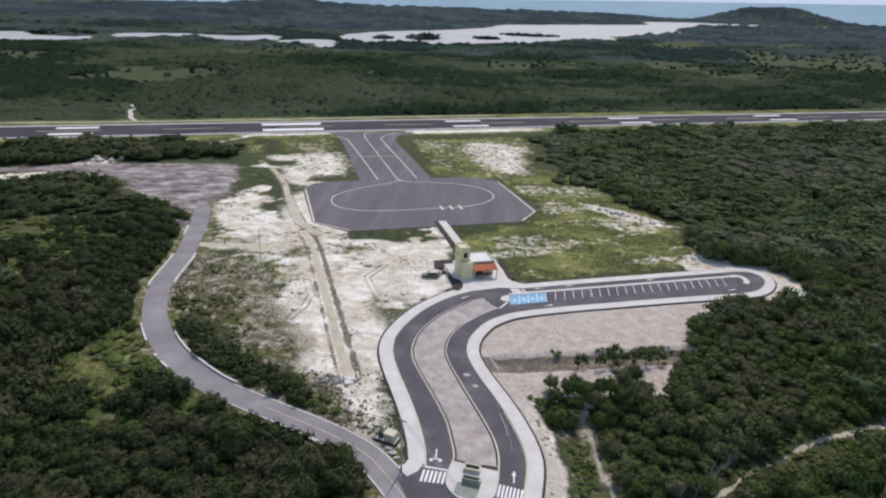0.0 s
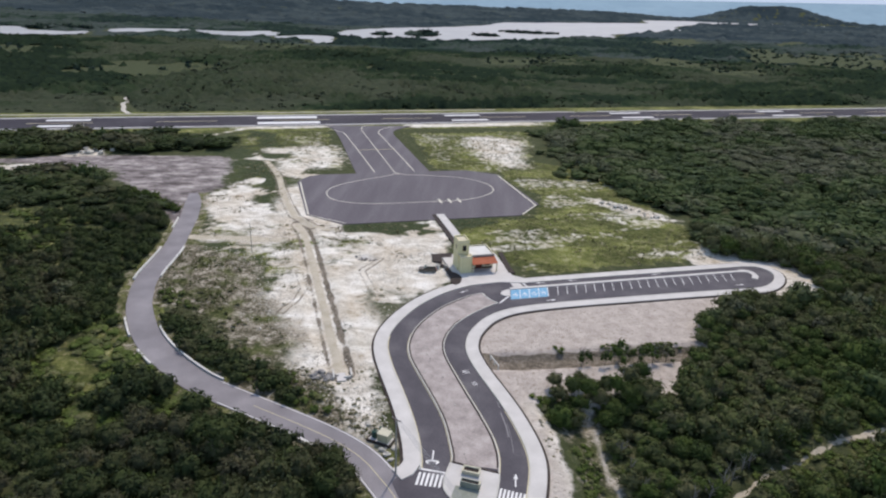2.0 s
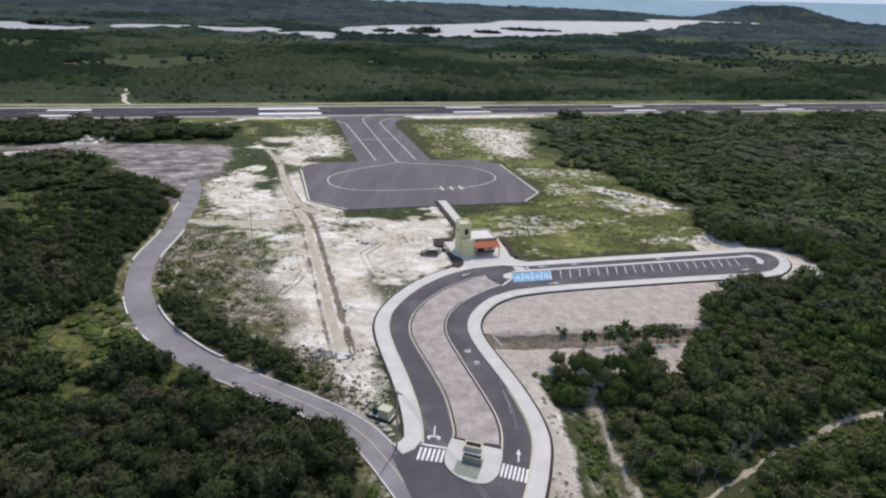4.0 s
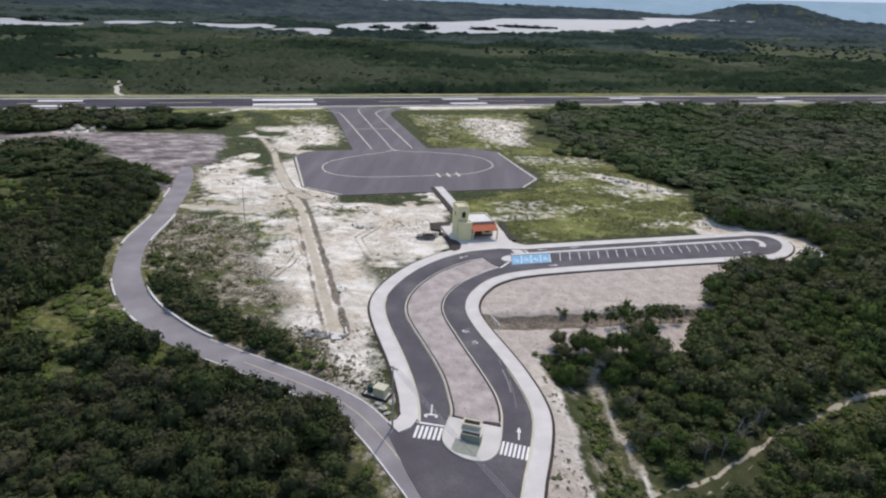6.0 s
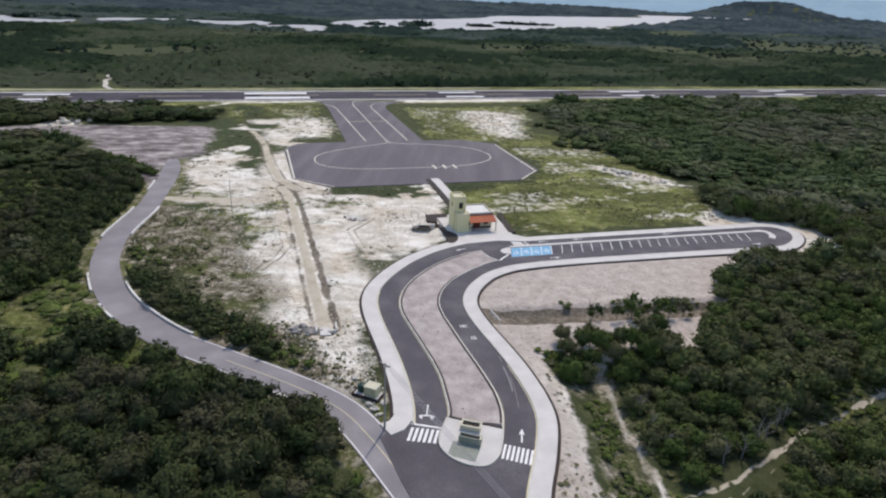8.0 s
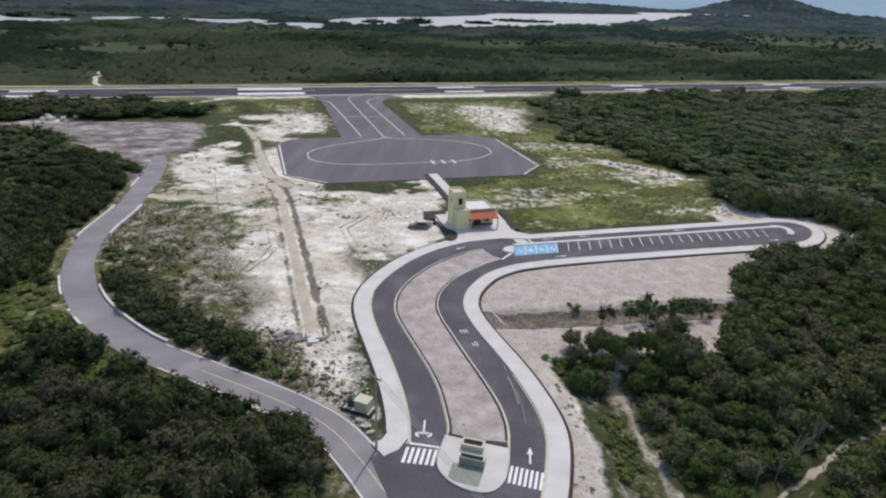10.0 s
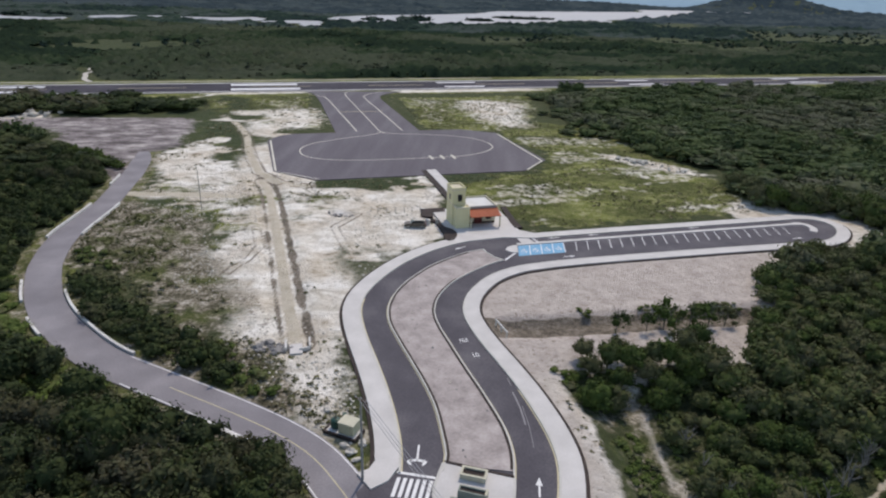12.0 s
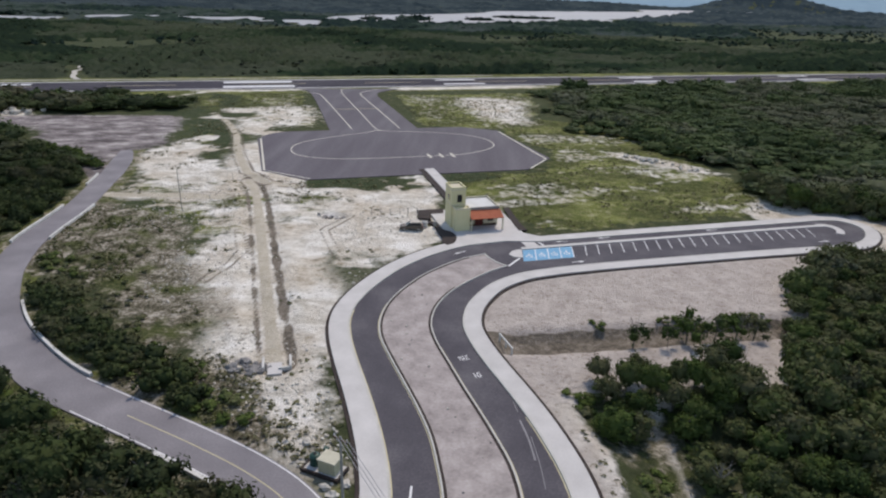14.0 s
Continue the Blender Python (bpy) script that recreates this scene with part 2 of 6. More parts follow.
def band(line, left, right, z0, z1):
    """A strip along a polyline, from left to right metres off it (left is plus)."""
    a, b = offset(line, left), offset(line, right)
    bm = bmesh.new()
    rows = []
    for p, q in zip(a, b):
        rows.append([bm.verts.new((*p, z1)), bm.verts.new((*q, z1)), bm.verts.new((*q, z0)), bm.verts.new((*p, z0))])
    for r, s in zip(rows, rows[1:]):
        for k in range(4):
            bm.faces.new((r[k], r[(k + 1) % 4], s[(k + 1) % 4], s[k]))
    bm.faces.new(rows[0][::-1]), bm.faces.new(rows[-1])
    return bm


def box(bm, x0, x1, y0, y1, z0, z1, bevel=0.0):
    m = Matrix.LocRotScale(((x0 + x1) / 2, (y0 + y1) / 2, (z0 + z1) / 2), None, (x1 - x0, y1 - y0, z1 - z0))
    r = bmesh.ops.create_cube(bm, size=1.0, matrix=m)
    if bevel:
        edges = {e for v in r["verts"] for e in v.link_edges}
        bmesh.ops.bevel(bm, geom=list(edges), offset=bevel, segments=2, affect="EDGES")
    return bm


def boxes(*specs, bevel=0.0):
    bm = bmesh.new()
    for s in specs:
        box(bm, *s, bevel=bevel)
    return bm


def tube(bm, pts, radii, sides=8):
    rings = []
    for i, p in enumerate(pts):
        p = Vector(p)
        d = (Vector(pts[min(i + 1, len(pts) - 1)]) - Vector(pts[max(i - 1, 0)])).normalized()
        a = d.orthogonal().normalized()
        b = d.cross(a)
        rings.append([bm.verts.new(p + radii[i] * (math.cos(2 * math.pi * k / sides) * a + math.sin(2 * math.pi * k / sides) * b)) for k in range(sides)])
    for r, s in zip(rings, rings[1:]):
        for k in range(sides):
            bm.faces.new((r[k], r[(k + 1) % sides], s[(k + 1) % sides], s[k]))
    bm.faces.new(rings[0][::-1]), bm.faces.new(rings[-1])
    return bm


def thing(name, label, category, at=(0, 0, 0), turn=0.0, group=""):
    ob = new(name)
    ob.empty_display_size = 0.5
    ob.matrix_world = pose(*at, 0, 0, turn)
    return tagged(ob, label, category, group)


# ---- numeric noise and regions for the ground ----
def lattice(ix, iy, seed):
    h = (ix.astype(np.int64) * 374761393 + iy.astype(np.int64) * 668265263 + seed * 1442695041) & 0x7FFFFFFF
    h = ((h ^ (h >> 13)) * 1274126177) & 0x7FFFFFFF
    return ((h ^ (h >> 16)) & 0xFFFF) / 65535.0


def vnoise(x, y, size, seed=0):
    x, y = x / size, y / size
    ix, iy = np.floor(x), np.floor(y)
    fx, fy = x - ix, y - iy
    fx, fy = fx * fx * (3 - 2 * fx), fy * fy * (3 - 2 * fy)
    g = lambda a, b: lattice(ix + a, iy + b, seed)
    return (g(0, 0) * (1 - fx) + g(1, 0) * fx) * (1 - fy) + (g(0, 1) * (1 - fx) + g(1, 1) * fx) * fy


def fbm(x, y, size, seed=0, octaves=4):
    s = sum(vnoise(x, y, size / 2 ** k, seed + 17 * k) * 0.5 ** k for k in range(octaves))
    return s / sum(0.5 ** k for k in range(octaves))


def inside(poly, x, y):
    r = np.zeros(x.shape, bool)
    n = len(poly)
    for i in range(n):
        (x0, y0), (x1, y1) = poly[i], poly[(i + 1) % n]
        if y0 == y1:
            continue
        hit = ((y0 > y) != (y1 > y)) & (x < (x1 - x0) * (y - y0) / (y1 - y0) + x0)
        r ^= hit
    return r


def edge_distance(line, x, y, closed=False):
    d = np.full(x.shape, 1e9)
    n = len(line)
    for i in range(n if closed else n - 1):
        (x0, y0), (x1, y1) = line[i], line[(i + 1) % n]
        dx, dy = x1 - x0, y1 - y0
        t = np.clip(((x - x0) * dx + (y - y0) * dy) / (dx * dx + dy * dy + 1e-9), 0, 1)
        d = np.minimum(d, np.hypot(x - x0 - t * dx, y - y0 - t * dy))
    return d


def region(poly, x, y, soft=3.0):
    """1 inside the polygon, 0 outside, soft metres across the edge."""
    d = edge_distance(poly, x, y, True)
    return np.clip(0.5 + np.where(inside(poly, x, y), d, -d) / soft, 0, 1)


def ease(a, b, x):
    t = np.clip((x - a) / (b - a), 0, 1)
    return t * t * (3 - 2 * t)


def grid_mesh(name, verts, quads):
    me = bpy.data.meshes.new(name)
    verts, quads = np.asarray(verts, np.float32), np.asarray(quads, np.int32)
    me.vertices.add(len(verts)), me.loops.add(quads.size), me.polygons.add(len(quads))
    me.vertices.foreach_set("co", verts.ravel())
    me.loops.foreach_set("vertex_index", quads.ravel())
    me.polygons.foreach_set("loop_start", np.arange(0, quads.size, 4, dtype=np.int32))
    me.update(calc_edges=True)
    return me


# ---- plan: lines of the roads ----
KERB_WEST = spline([(-4.0, 88.5), (-4.4, 92.5), (-5.5, 97.5), (-7.1, 102.9), (-9.2, 109.0), (-11.3, 114.7), (-13.0, 120.0), (-13.9, 124.5), (-13.8, 129.0), (-12.6, 134.0), (-10.4, 139.6), (-7.4, 145.0), (-2.8, 150.6), (3.1, 155.2), (10.0, 158.0)])
MEDIAN_WEST = spline([(0.5, 89.0), (0.7, 91.6), (0.0, 95.8), (-1.0, 100.3), (-2.7, 105.1), (-4.9, 110.4), (-7.0, 115.4), (-8.8, 120.2), (-9.5, 124.5), (-9.3, 128.6), (-8.4, 132.6), (-6.7, 136.9), (-4.0, 141.8), (-0.6, 146.0), (2.6, 149.1), (5.7, 150.9)])
MEDIAN_EAST = spline([(7.7, 88.5), (7.8, 92.3), (7.1, 96.5), (5.6, 101.0), (4.1, 105.0), (2.4, 109.3), (0.3, 115.0), (-1.3, 119.4), (-2.3, 123.6), (-2.3, 127.5), (-1.5, 131.3), (0.4, 135.7), (3.3, 139.9), (6.6, 143.7), (9.1, 145.9)])
KERB_EAST = spline([(7.4, 62.0), (9.0, 70.0), (9.9, 75.1), (10.6, 79.0), (11.6, 83.4), (12.4, 88.2), (12.6, 91.8), (12.0, 95.8), (10.9, 99.9), (9.3, 104.7), (7.2, 109.9), (5.1, 114.8), (3.2, 120.0), (2.2, 124.6), (2.5, 129.4), (4.0, 134.0), (6.6, 138.6), (10.8, 142.6), (15.8, 145.2), (25.0, 148.5), (38.6, 152.6), (54.4, 157.2), (68.0, 160.9), (75.5, 163.0), (79.5, 165.2), (83.0, 169.6), (84.2, 174.0), (82.4, 177.2), (78.5, 177.6), (73.0, 176.0), (57.2, 171.1), (41.6, 166.4), (26.8, 161.8), (16.8, 158.6)])
OLD_ROAD = spline([(-122.0, 250.0), (-106.0, 235.0),  (-94.0, 218.5), (-86.2, 198.0), (-82.4, 184.0), (-78.5, 168.0), (-76.0, 150.0), (-72.0, 138.0), (-68.4, 131.0), (-63.4, 123.4), (-58.0, 117.2), (-51.2, 111.3), (-45.0, 106.9), (-38.7, 103.8), (-31.8, 100.6), (-24.6, 97.2), (-18.4, 93.9), (-13.4, 90.3), (-9.2, 85.4), (-5.2, 79.8), (-1.0, 73.6), (6.0, 62.0), (14.0, 48.0)])
RUN_A = 19.3
RUN_O = (-70.0, 371.0)


def strip(s, w):
    """Runway axes: s along it, w across (away from the camera is plus)."""
    c, d = math.cos(radians(RUN_A)), math.sin(radians(RUN_A))
    return (RUN_O[0] + s * c - w * d, RUN_O[1] + s * d + w * c)


APRON = [(-50.3, 202.2), (-37.0, 194.9), (18.6, 212.7), (25.9, 226.3), (12.2, 264.3), (-0.7, 268.6), (-57.5, 250.5), (-60.5, 248.0), (-61.9, 244.7), (-62.9, 238.6)]
TAXI_A, TAXI_B = (-30.5, 259.0), (-54.5, 343.0)
TRENCH = spline([(-50.9, 193.7), (-45.0, 181.0), (-34.3, 150.8), (-26.4, 128.0), (-21.0, 113.0)])
SAND_WEST = [(-90, 214), (-80, 200), (-76, 186), (-78, 172), (-71, 152), (-58, 138), (-46, 130), (-36, 122), (-28, 112), (-18, 99), (-9, 91), (-8, 96), (-11, 106), (-16, 120), (-16, 131), (-9, 150), (-1, 160), (-4, 190), (-10, 202), (-36, 193), (-51, 199), (-66, 240), (-66, 262), (-80, 292), (-92, 300), (-96, 272), (-84, 240)]
SAND_EAST = [(2, 131), (8, 141), (22, 147), (53, 156), (66, 157), (62, 151), (52, 128), (42, 113), (26, 112), (17, 109), (10, 104), (3, 120)]
BANK_EAST = [(9, 60), (12, 80), (12, 92), (8, 107), (3, 122), (8, 122), (12.5, 111), (17.0, 100), (18.8, 88), (19.8, 78), (20, 60)]
MEADOW = [(2, 186), (-6, 204), (20, 211), (28, 226), (15, 266), (30, 290), (60, 278), (66, 240), (70, 212), (80, 188), (60, 178), (16, 165), (11, 170)]
TAXI_WEST = [(-66, 262), (-80, 290), (-104, 286), (-112, 322), (-74, 336), (-50, 262)]
TAXI_EAST = [(-12, 268), (-34, 340), (34, 362), (30, 296), (16, 266)]
LOT = [(-140, 246), (-118, 221), (-98, 206), (-89, 203), (-88, 214), (-91, 240), (-96, 262), (-104, 274), (-140, 268), (-200, 250), (-200, 243)]
CLEAR = [(-92, 206), (-82, 186), (-82, 172), (-79, 150), (-71, 135), (-58, 116), (-45, 106), (-32, 99.5), (-18, 93), (-11, 84), (0, 64), (8, 50), (20, 60), (20, 76), (19, 86), (18, 97), (18, 103), (21, 107), (27, 108), (36, 111.5), (43, 117), (48, 124), (50, 132), (53, 146), (64, 153), (86, 157), (92.5, 166), (92, 177), (85, 183), (73, 185), (70, 212), (66, 238), (62, 262), (38, 266), (27, 284), (32, 345), (32, 385), (-60, 345), (-112, 326), (-108, 288), (-140, 268), (-200, 251), (-200, 234), (-142, 237), (-122, 214), (-100, 200)]
TRACK_A = spline([(22.5, 110.0), (24.6, 104.0), (24.7, 96.0), (25.8, 89.4), (26.4, 85.5), (27.5, 82.6), (27.0, 78.0), (26.0, 70.0)])
TRACK_B = spline([(20.5, 77.5), (28.1, 79.4), (35.2, 82.4), (41.4, 86.6), (46.4, 91.0), (53.2, 96.4), (56.3, 98.0), (60.4, 99.9), (64.3, 102.0), (71.3, 104.7), (76.1, 106.6), (96.0, 113.0)])
TRACK_B_WIDE = [(60.0, 99.7), (64.3, 102.0), (67.6, 103.1), (71.3, 104.7), (76.1, 106.6), (96.0, 113.0)]
TRACK_B_SIDE = [(61.5, 101.9), (66.0, 103.7), (68.9, 105.5), (72.7, 107.2), (77.4, 108.8), (96.0, 115.2)]
CLEARING_PATH = [(-78.4, 117.0), (-75.0, 113.7), (-69.3, 110.1), (-62.3, 102.9)]
FIELD_EAST = [(52, 94), (66, 97), (96, 106), (96, 116), (66, 104), (52, 99)]
CLEARING = [(-78, 112), (-70, 103), (-61, 101), (-57, 107), (-63, 118), (-71, 127), (-76, 122)]
LAGOONS = [[(-760, 990), (-700, 1029), (-655, 962), (-600, 961), (-578, 982), (-556, 934), (-578, 893), (-606, 880), (-614, 834), (-680, 840)],
           [(-590, 1069), (-557, 1106), (-494, 1127), (-462, 1060), (-503, 1018), (-549, 1002)],
           [(-482, 1118), (-431, 1116), (-365, 1187), (-330, 1076), (-356, 1029), (-399, 1032), (-446, 1058)],
           [(-318, 1056), (-283, 1104), (-235, 1086), (-212, 951), (-233, 958), (-258, 1024), (-298, 1016)]]
LAGOON_MAIN = [(-250, 1300), (-211, 1446), (-85, 1650), (26, 1883), (96, 2189), (400, 2550), (703, 2880), (841, 3420), (1091, 3700), (1292, 3690), (1640, 3790), (2050, 3930), (2330, 3990), (2150, 3850), (1586, 3530), (1147, 3240), (900, 2860), (731, 2509), (564, 1957), (347, 1666), (291, 1476), (188, 1429), (115, 1246), (45, 1217), (-54, 1098), (-110, 1087), (-150, 1150), (-172, 1066), (-224, 1150)]
LAGOONS.append(LAGOON_MAIN)
ISLETS = [((-655, 1030), 50, 36), ((-100, 1290), 30, 90), ((118, 1520), 62, 42), ((20, 1330), 26, 30), ((-170, 1220), 16, 30)]
FIELDS = [[(-322, 516), (-337, 593), (-299, 600), (-291, 573), (-300, 541), (-285, 509), (-303, 503)], [(-297, 618), (-277, 638), (-246, 566), (-242, 524), (-266, 570)],
          [(-118, 626), (-95, 660), (-61, 673), (-65, 650), (-87, 606)], [(-286, 433), (-273, 452), (-264, 483), (-251, 511), (-241, 501), (-256, 468), (-265, 439)], [(-264, 891), (-233, 926), (-207, 885), (-242, 840)]]
FIELDS += [[(418, 1486), (521, 1634), (500, 1486), (408, 1240), (363, 1230)], [(693, 1586), (802, 1676), (693, 1431), (602, 1346)], [(481, 1295), (548, 1271), (514, 1123), (766, 1284), (600, 940), (512, 850), (474, 870), (456, 931), (379, 887), (403, 1033)],
          [(256, 931), (326, 958), (300, 920), (250, 902)], [(266, 795), (300, 816), (341, 779), (324, 756), (262, 762)]]
FIELDS += [[(-313, 508), (-333, 585), (-297, 632), (-275, 642), (-259, 594), (-269, 571), (-263, 500)], [(-330, 827), (-266, 905), (-252, 859), (-309, 774)], [(12, 763), (66, 830), (124, 872), (98, 772), (37, 735)],
           [(190, 838), (280, 933), (324, 927), (260, 838)], [(252, 770), (321, 835), (357, 823), (306, 744), (254, 736)], [(355, 1393), (486, 1557), (469, 1426), (358, 1275)], [(-508, 688), (-502, 734), (-428, 755), (-419, 695), (-456, 649)]]
RUIN = (256.0, 411.0)
OPEN_WEST = [(-150, 192), (-128, 194), (-114, 188), (-104, 176), (-103, 168), (-108, 162), (-107, 148), (-98, 132), (-112, 126), (-122, 160)]
STRIP_WEST = [(-230, 215), (-177, 231), (-160, 241), (-148, 250), (-139, 258), (-156, 269), (-164, 266), (-164, 250), (-186, 243), (-230, 232)]


def far_fields(x, y):
    """Open pasture between the far bush: 1 on it, 0 off it."""
    xw, yw = x + (fbm(x, y, 36, 161) - 0.5) * 110, y + (fbm(x, y, 36, 163) - 0.5) * 170
    return np.maximum.reduce([region(p, xw, yw, 26) for p in FIELDS])


def on_water(x, y, grow=0.0):
    wet = np.zeros(x.shape, bool)
    for p in LAGOONS:
        wet |= inside(p, x, y)
        if grow:
            wet |= edge_distance(p, x, y, True) < grow * (0.4 + y / 1800)
    for (cx, cy), rx, ry in ISLETS:
        wet &= np.hypot((x - cx) / rx, (y - cy) / ry) > 1
    return wet


GREEN_WEST = [(-110, 288), (-95, 286), (-78, 262), (-65, 224), (-61, 206), (-68, 209), (-79, 230), (-92, 248)]
GREEN_NORTH = [(-138, 291), (-116, 311), (-107, 326), (-93, 318), (-84, 298), (-98, 289), (-90, 277), (-80, 276), (-72, 240), (-65, 210), (-76, 224), (-96, 266), (-113, 272)]
SCRUB_WEST = [(-78, 171), (-67, 166), (-56, 160), (-48, 147), (-42, 137), (-36, 124), (-31, 113), (-23, 104), (-20, 99), (-35, 110), (-44, 120), (-57, 133), (-71, 149)]
SAND_TAXI_WEST = [(-98, 294), (-81, 300), (-63, 304), (-52, 280), (-52, 264), (-72, 252), (-80, 268)]
SAND_TAXI_EAST = [(-6, 338), (11, 343), (29, 334), (28, 309), (27, 279), (14, 274), (2, 303)]


RUTS = [[(-39.2, 134.6), (-35.2, 130.9), (-30.9, 124.8), (-27.5, 118.8)], [(-39.2, 134.6), (-38.6, 138.0), (-37.3, 142.2), (-37.1, 148.0), (-41.0, 158.0)], [(-14.0, 140.0), (-20.6, 149.0), (-25.4, 161.3), (-21.7, 169.5)], [(-48.0, 197.0), (-39.2, 190.2), (-32.1, 181.2)]]


def land(x, y):
    """Height of the ground, the share of sand, grass, grey gravel and field, and of track, scrub, dark soil and bush soil."""
    wob = (fbm(x, y, 14, 3) - 0.5) * 9
    xx, yy = x + wob, y + (fbm(x, y, 14, 9) - 0.5) * 9
    near = (np.abs(x) < 330) & (y > 30) & (y < 520)
    sand, grass, grey, field, track, scrub, soil, pink = (np.zeros(x.shape) for _ in range(8))
    z = np.full(x.shape, -0.12)
    a, b, px, py = xx[near], yy[near], x[near], y[near]
    # along the site's axis, for streaks
    su, sv = a * UX + b * UY, -a * UY + b * UX
    road_d = edge_distance(OLD_ROAD[::4], px, py)
    apron_d = edge_distance(APRON, px, py, True)
    west = region(SAND_WEST, a, b, 6)
    s = np.maximum.reduce([west, region(SAND_EAST, px, py, 2), region(BANK_EAST, a * 0.5 + px * 0.5, b * 0.5 + py * 0.5, 2.5)])
    s = np.maximum(s, 0.75 * region(SAND_TAXI_WEST, a, b, 14))
    s = np.maximum(s, 0.8 * region(SAND_TAXI_EAST, a, b, 14))
    s = np.maximum(s, 0.5 * region(TAXI_WEST, a, b, 12) * fbm(a, b, 18, 5) * 1.3)
    s = np.maximum(s, 0.5 * region(TAXI_EAST, a, b, 12) * fbm(a, b, 18, 6) * 1.3)
    streak = fbm(su * 0.32, sv, 6.5, 8)
    mead = region(MEADOW, a, b, 8)
    s = np.maximum(s, 0.46 * mead * ease(0.38, 0.72, streak * (0.75 + 0.5 * fbm(a, b, 40, 15))))
    s = np.maximum(s, 0.8 * (1 - ease(3, 9, np.hypot((px - 57) / 2.4, py - 226 + 0.75 * (px - 57)))))
    loop = edge_distance([(84, 168), (86, 172), (84, 178), (72, 181)], a, b)
    s = np.maximum(s, 1 - ease(6, 11, loop))
    c, d = math.cos(radians(RUN_A)), math.sin(radians(RUN_A))
    along = (px - RUN_O[0]) * c + (py - RUN_O[1]) * d
    across = -(px - RUN_O[0]) * d + (py - RUN_O[1]) * c
    s = np.maximum(s, 0.8 * (1 - ease(3, 7, np.abs(across + 22))) * ease(20, 35, along) * (1 - ease(95, 130, along)))
    s = np.maximum(s, 0.7 * (1 - ease(2, 5, np.abs(across + 20))) * ease(-75, -50, along) * (1 - ease(-12, -2, along)))
    for line, w in ((TRACK_A[::4], 0.65), ([(28.5, 111.5), (25.5, 109.5), (22.7, 106.3), (21.0, 103.2)], 1.2), ([(-138, 292), (-126, 312), (-116, 331), (-100, 339)], 1.2), ([(-300, 215), (-215, 226), (-181, 236), (-163, 246), (-150, 254)], 5.0)):
        s = np.maximum(s, 0.8 * (1 - ease(w * 0.5, w * 1.5, edge_distance(line, px, py))))
    s = np.maximum(s, 0.9 * (1 - ease(5, 11, np.hypot(px + 160, py - 264))))
    s = np.maximum(s, 0.85 * (1 - ease(5, 10, np.hypot((px - RUIN[0]) / 1.6, py - RUIN[1]))))
    s = np.maximum(s, 0.12 * region(FIELD_EAST, a, b, 4))
    s = np.maximum(s, 0.85 * (1 - ease(4.0, 8.0, apron_d)) * (px < -36) * (py < 252))
    g = np.maximum.reduce([mead, 0.9 * region(TAXI_WEST, a, b, 10), 0.9 * region(TAXI_EAST, a, b, 10), 0.6 * region(FIELD_EAST, a, b, 6), 0.8 * region(CLEARING, a, b, 6), 0.5 * region(OPEN_WEST, a, b, 12), 0.45 * region([(-56, 96), (-170, 96), (-240, 212), (-104, 200), (-88, 150)], a, b, 12)])
    g = np.maximum(g, 1 - ease(28, 34, np.abs(across)))
    la, lb = a + (fbm(px, py, 20, 183) - 0.5) * 20, b + (fbm(px, py, 20, 185) - 0.5) * 20
    lawn = np.maximum.reduce([region(GREEN_WEST, la, lb, 10), region(GREEN_NORTH, la, lb, 10), region([(-36, 196), (19, 213), (0, 196), (-14, 188), (-36, 189)], a, b, 3), 0.62 * region([(-22, 151), (-14, 152), (-10, 147), (-13, 138), (-17, 133), (-21, 141)], a, b, 7), 0.85 * region([(-77, 172), (-66, 176), (-56, 174), (-50, 160), (-44, 149), (-47, 143), (-53, 152), (-61, 165), (-70, 168)], a, b, 5), 0.72 * region([(20, 60), (20.2, 74), (19.6, 86), (17.5, 98), (14.5, 109), (21, 110), (23.6, 102), (24, 93), (25.4, 86), (26, 60)], px + 0.4 * (a - px), py, 3)])
    lawn = lawn * ease(0.32, 0.46, fbm(a, b, 8, 25))
    field[near] = lawn
    hollow = ease(0.5, 0.68, 0.45 * fbm(a, b, 34, 21) + 0.55 * fbm(su * 0.5, sv, 7, 23) + 0.05 * (px < -44) - 0.05 * (px > -26)) * west
    g = np.maximum.reduce([g, lawn, 0.8 * hollow, 1 - ease(3, 7, road_d), 0.4 * (1 - ease(5, 10, edge_distance(TRACK_A[::4], a, b)))])
    bush = region(SCRUB_WEST, a, b, 10)
    s = s * (1 - 0.6 * hollow) * (1 - 0.85 * lawn) * (1 - 0.35 * bush)
    pull_in = region([(-98, 202), (-90, 203), (-84, 194), (-86, 187), (-91, 193)], px, py, 2)
    q = region(LOT, a + (fbm(px, py, 24, 127) - 0.5) * 18, b + (fbm(px, py, 24, 129) - 0.5) * 14, 9)
    ditch = edge_distance([(4, 120.4), (12, 121.2), (24.5, 123.8), (31, 125.2), (50, 129)], px, py)
    tr = edge_distance(TRENCH[::3], px, py)
    rut = np.minimum.reduce([edge_distance(r, px, py) for r in RUTS])
    bound = edge_distance([(-84, 268), (-76, 254), (-70.4, 241.6), (-66, 229), (-61.8, 218.3), (-53.6, 200.5), (-46, 191.8), (-38, 190)], px, py)
    side = edge_distance([(-80, 177.5), (-72, 178.6), (-62, 179.6), (-52, 179)], px, py)
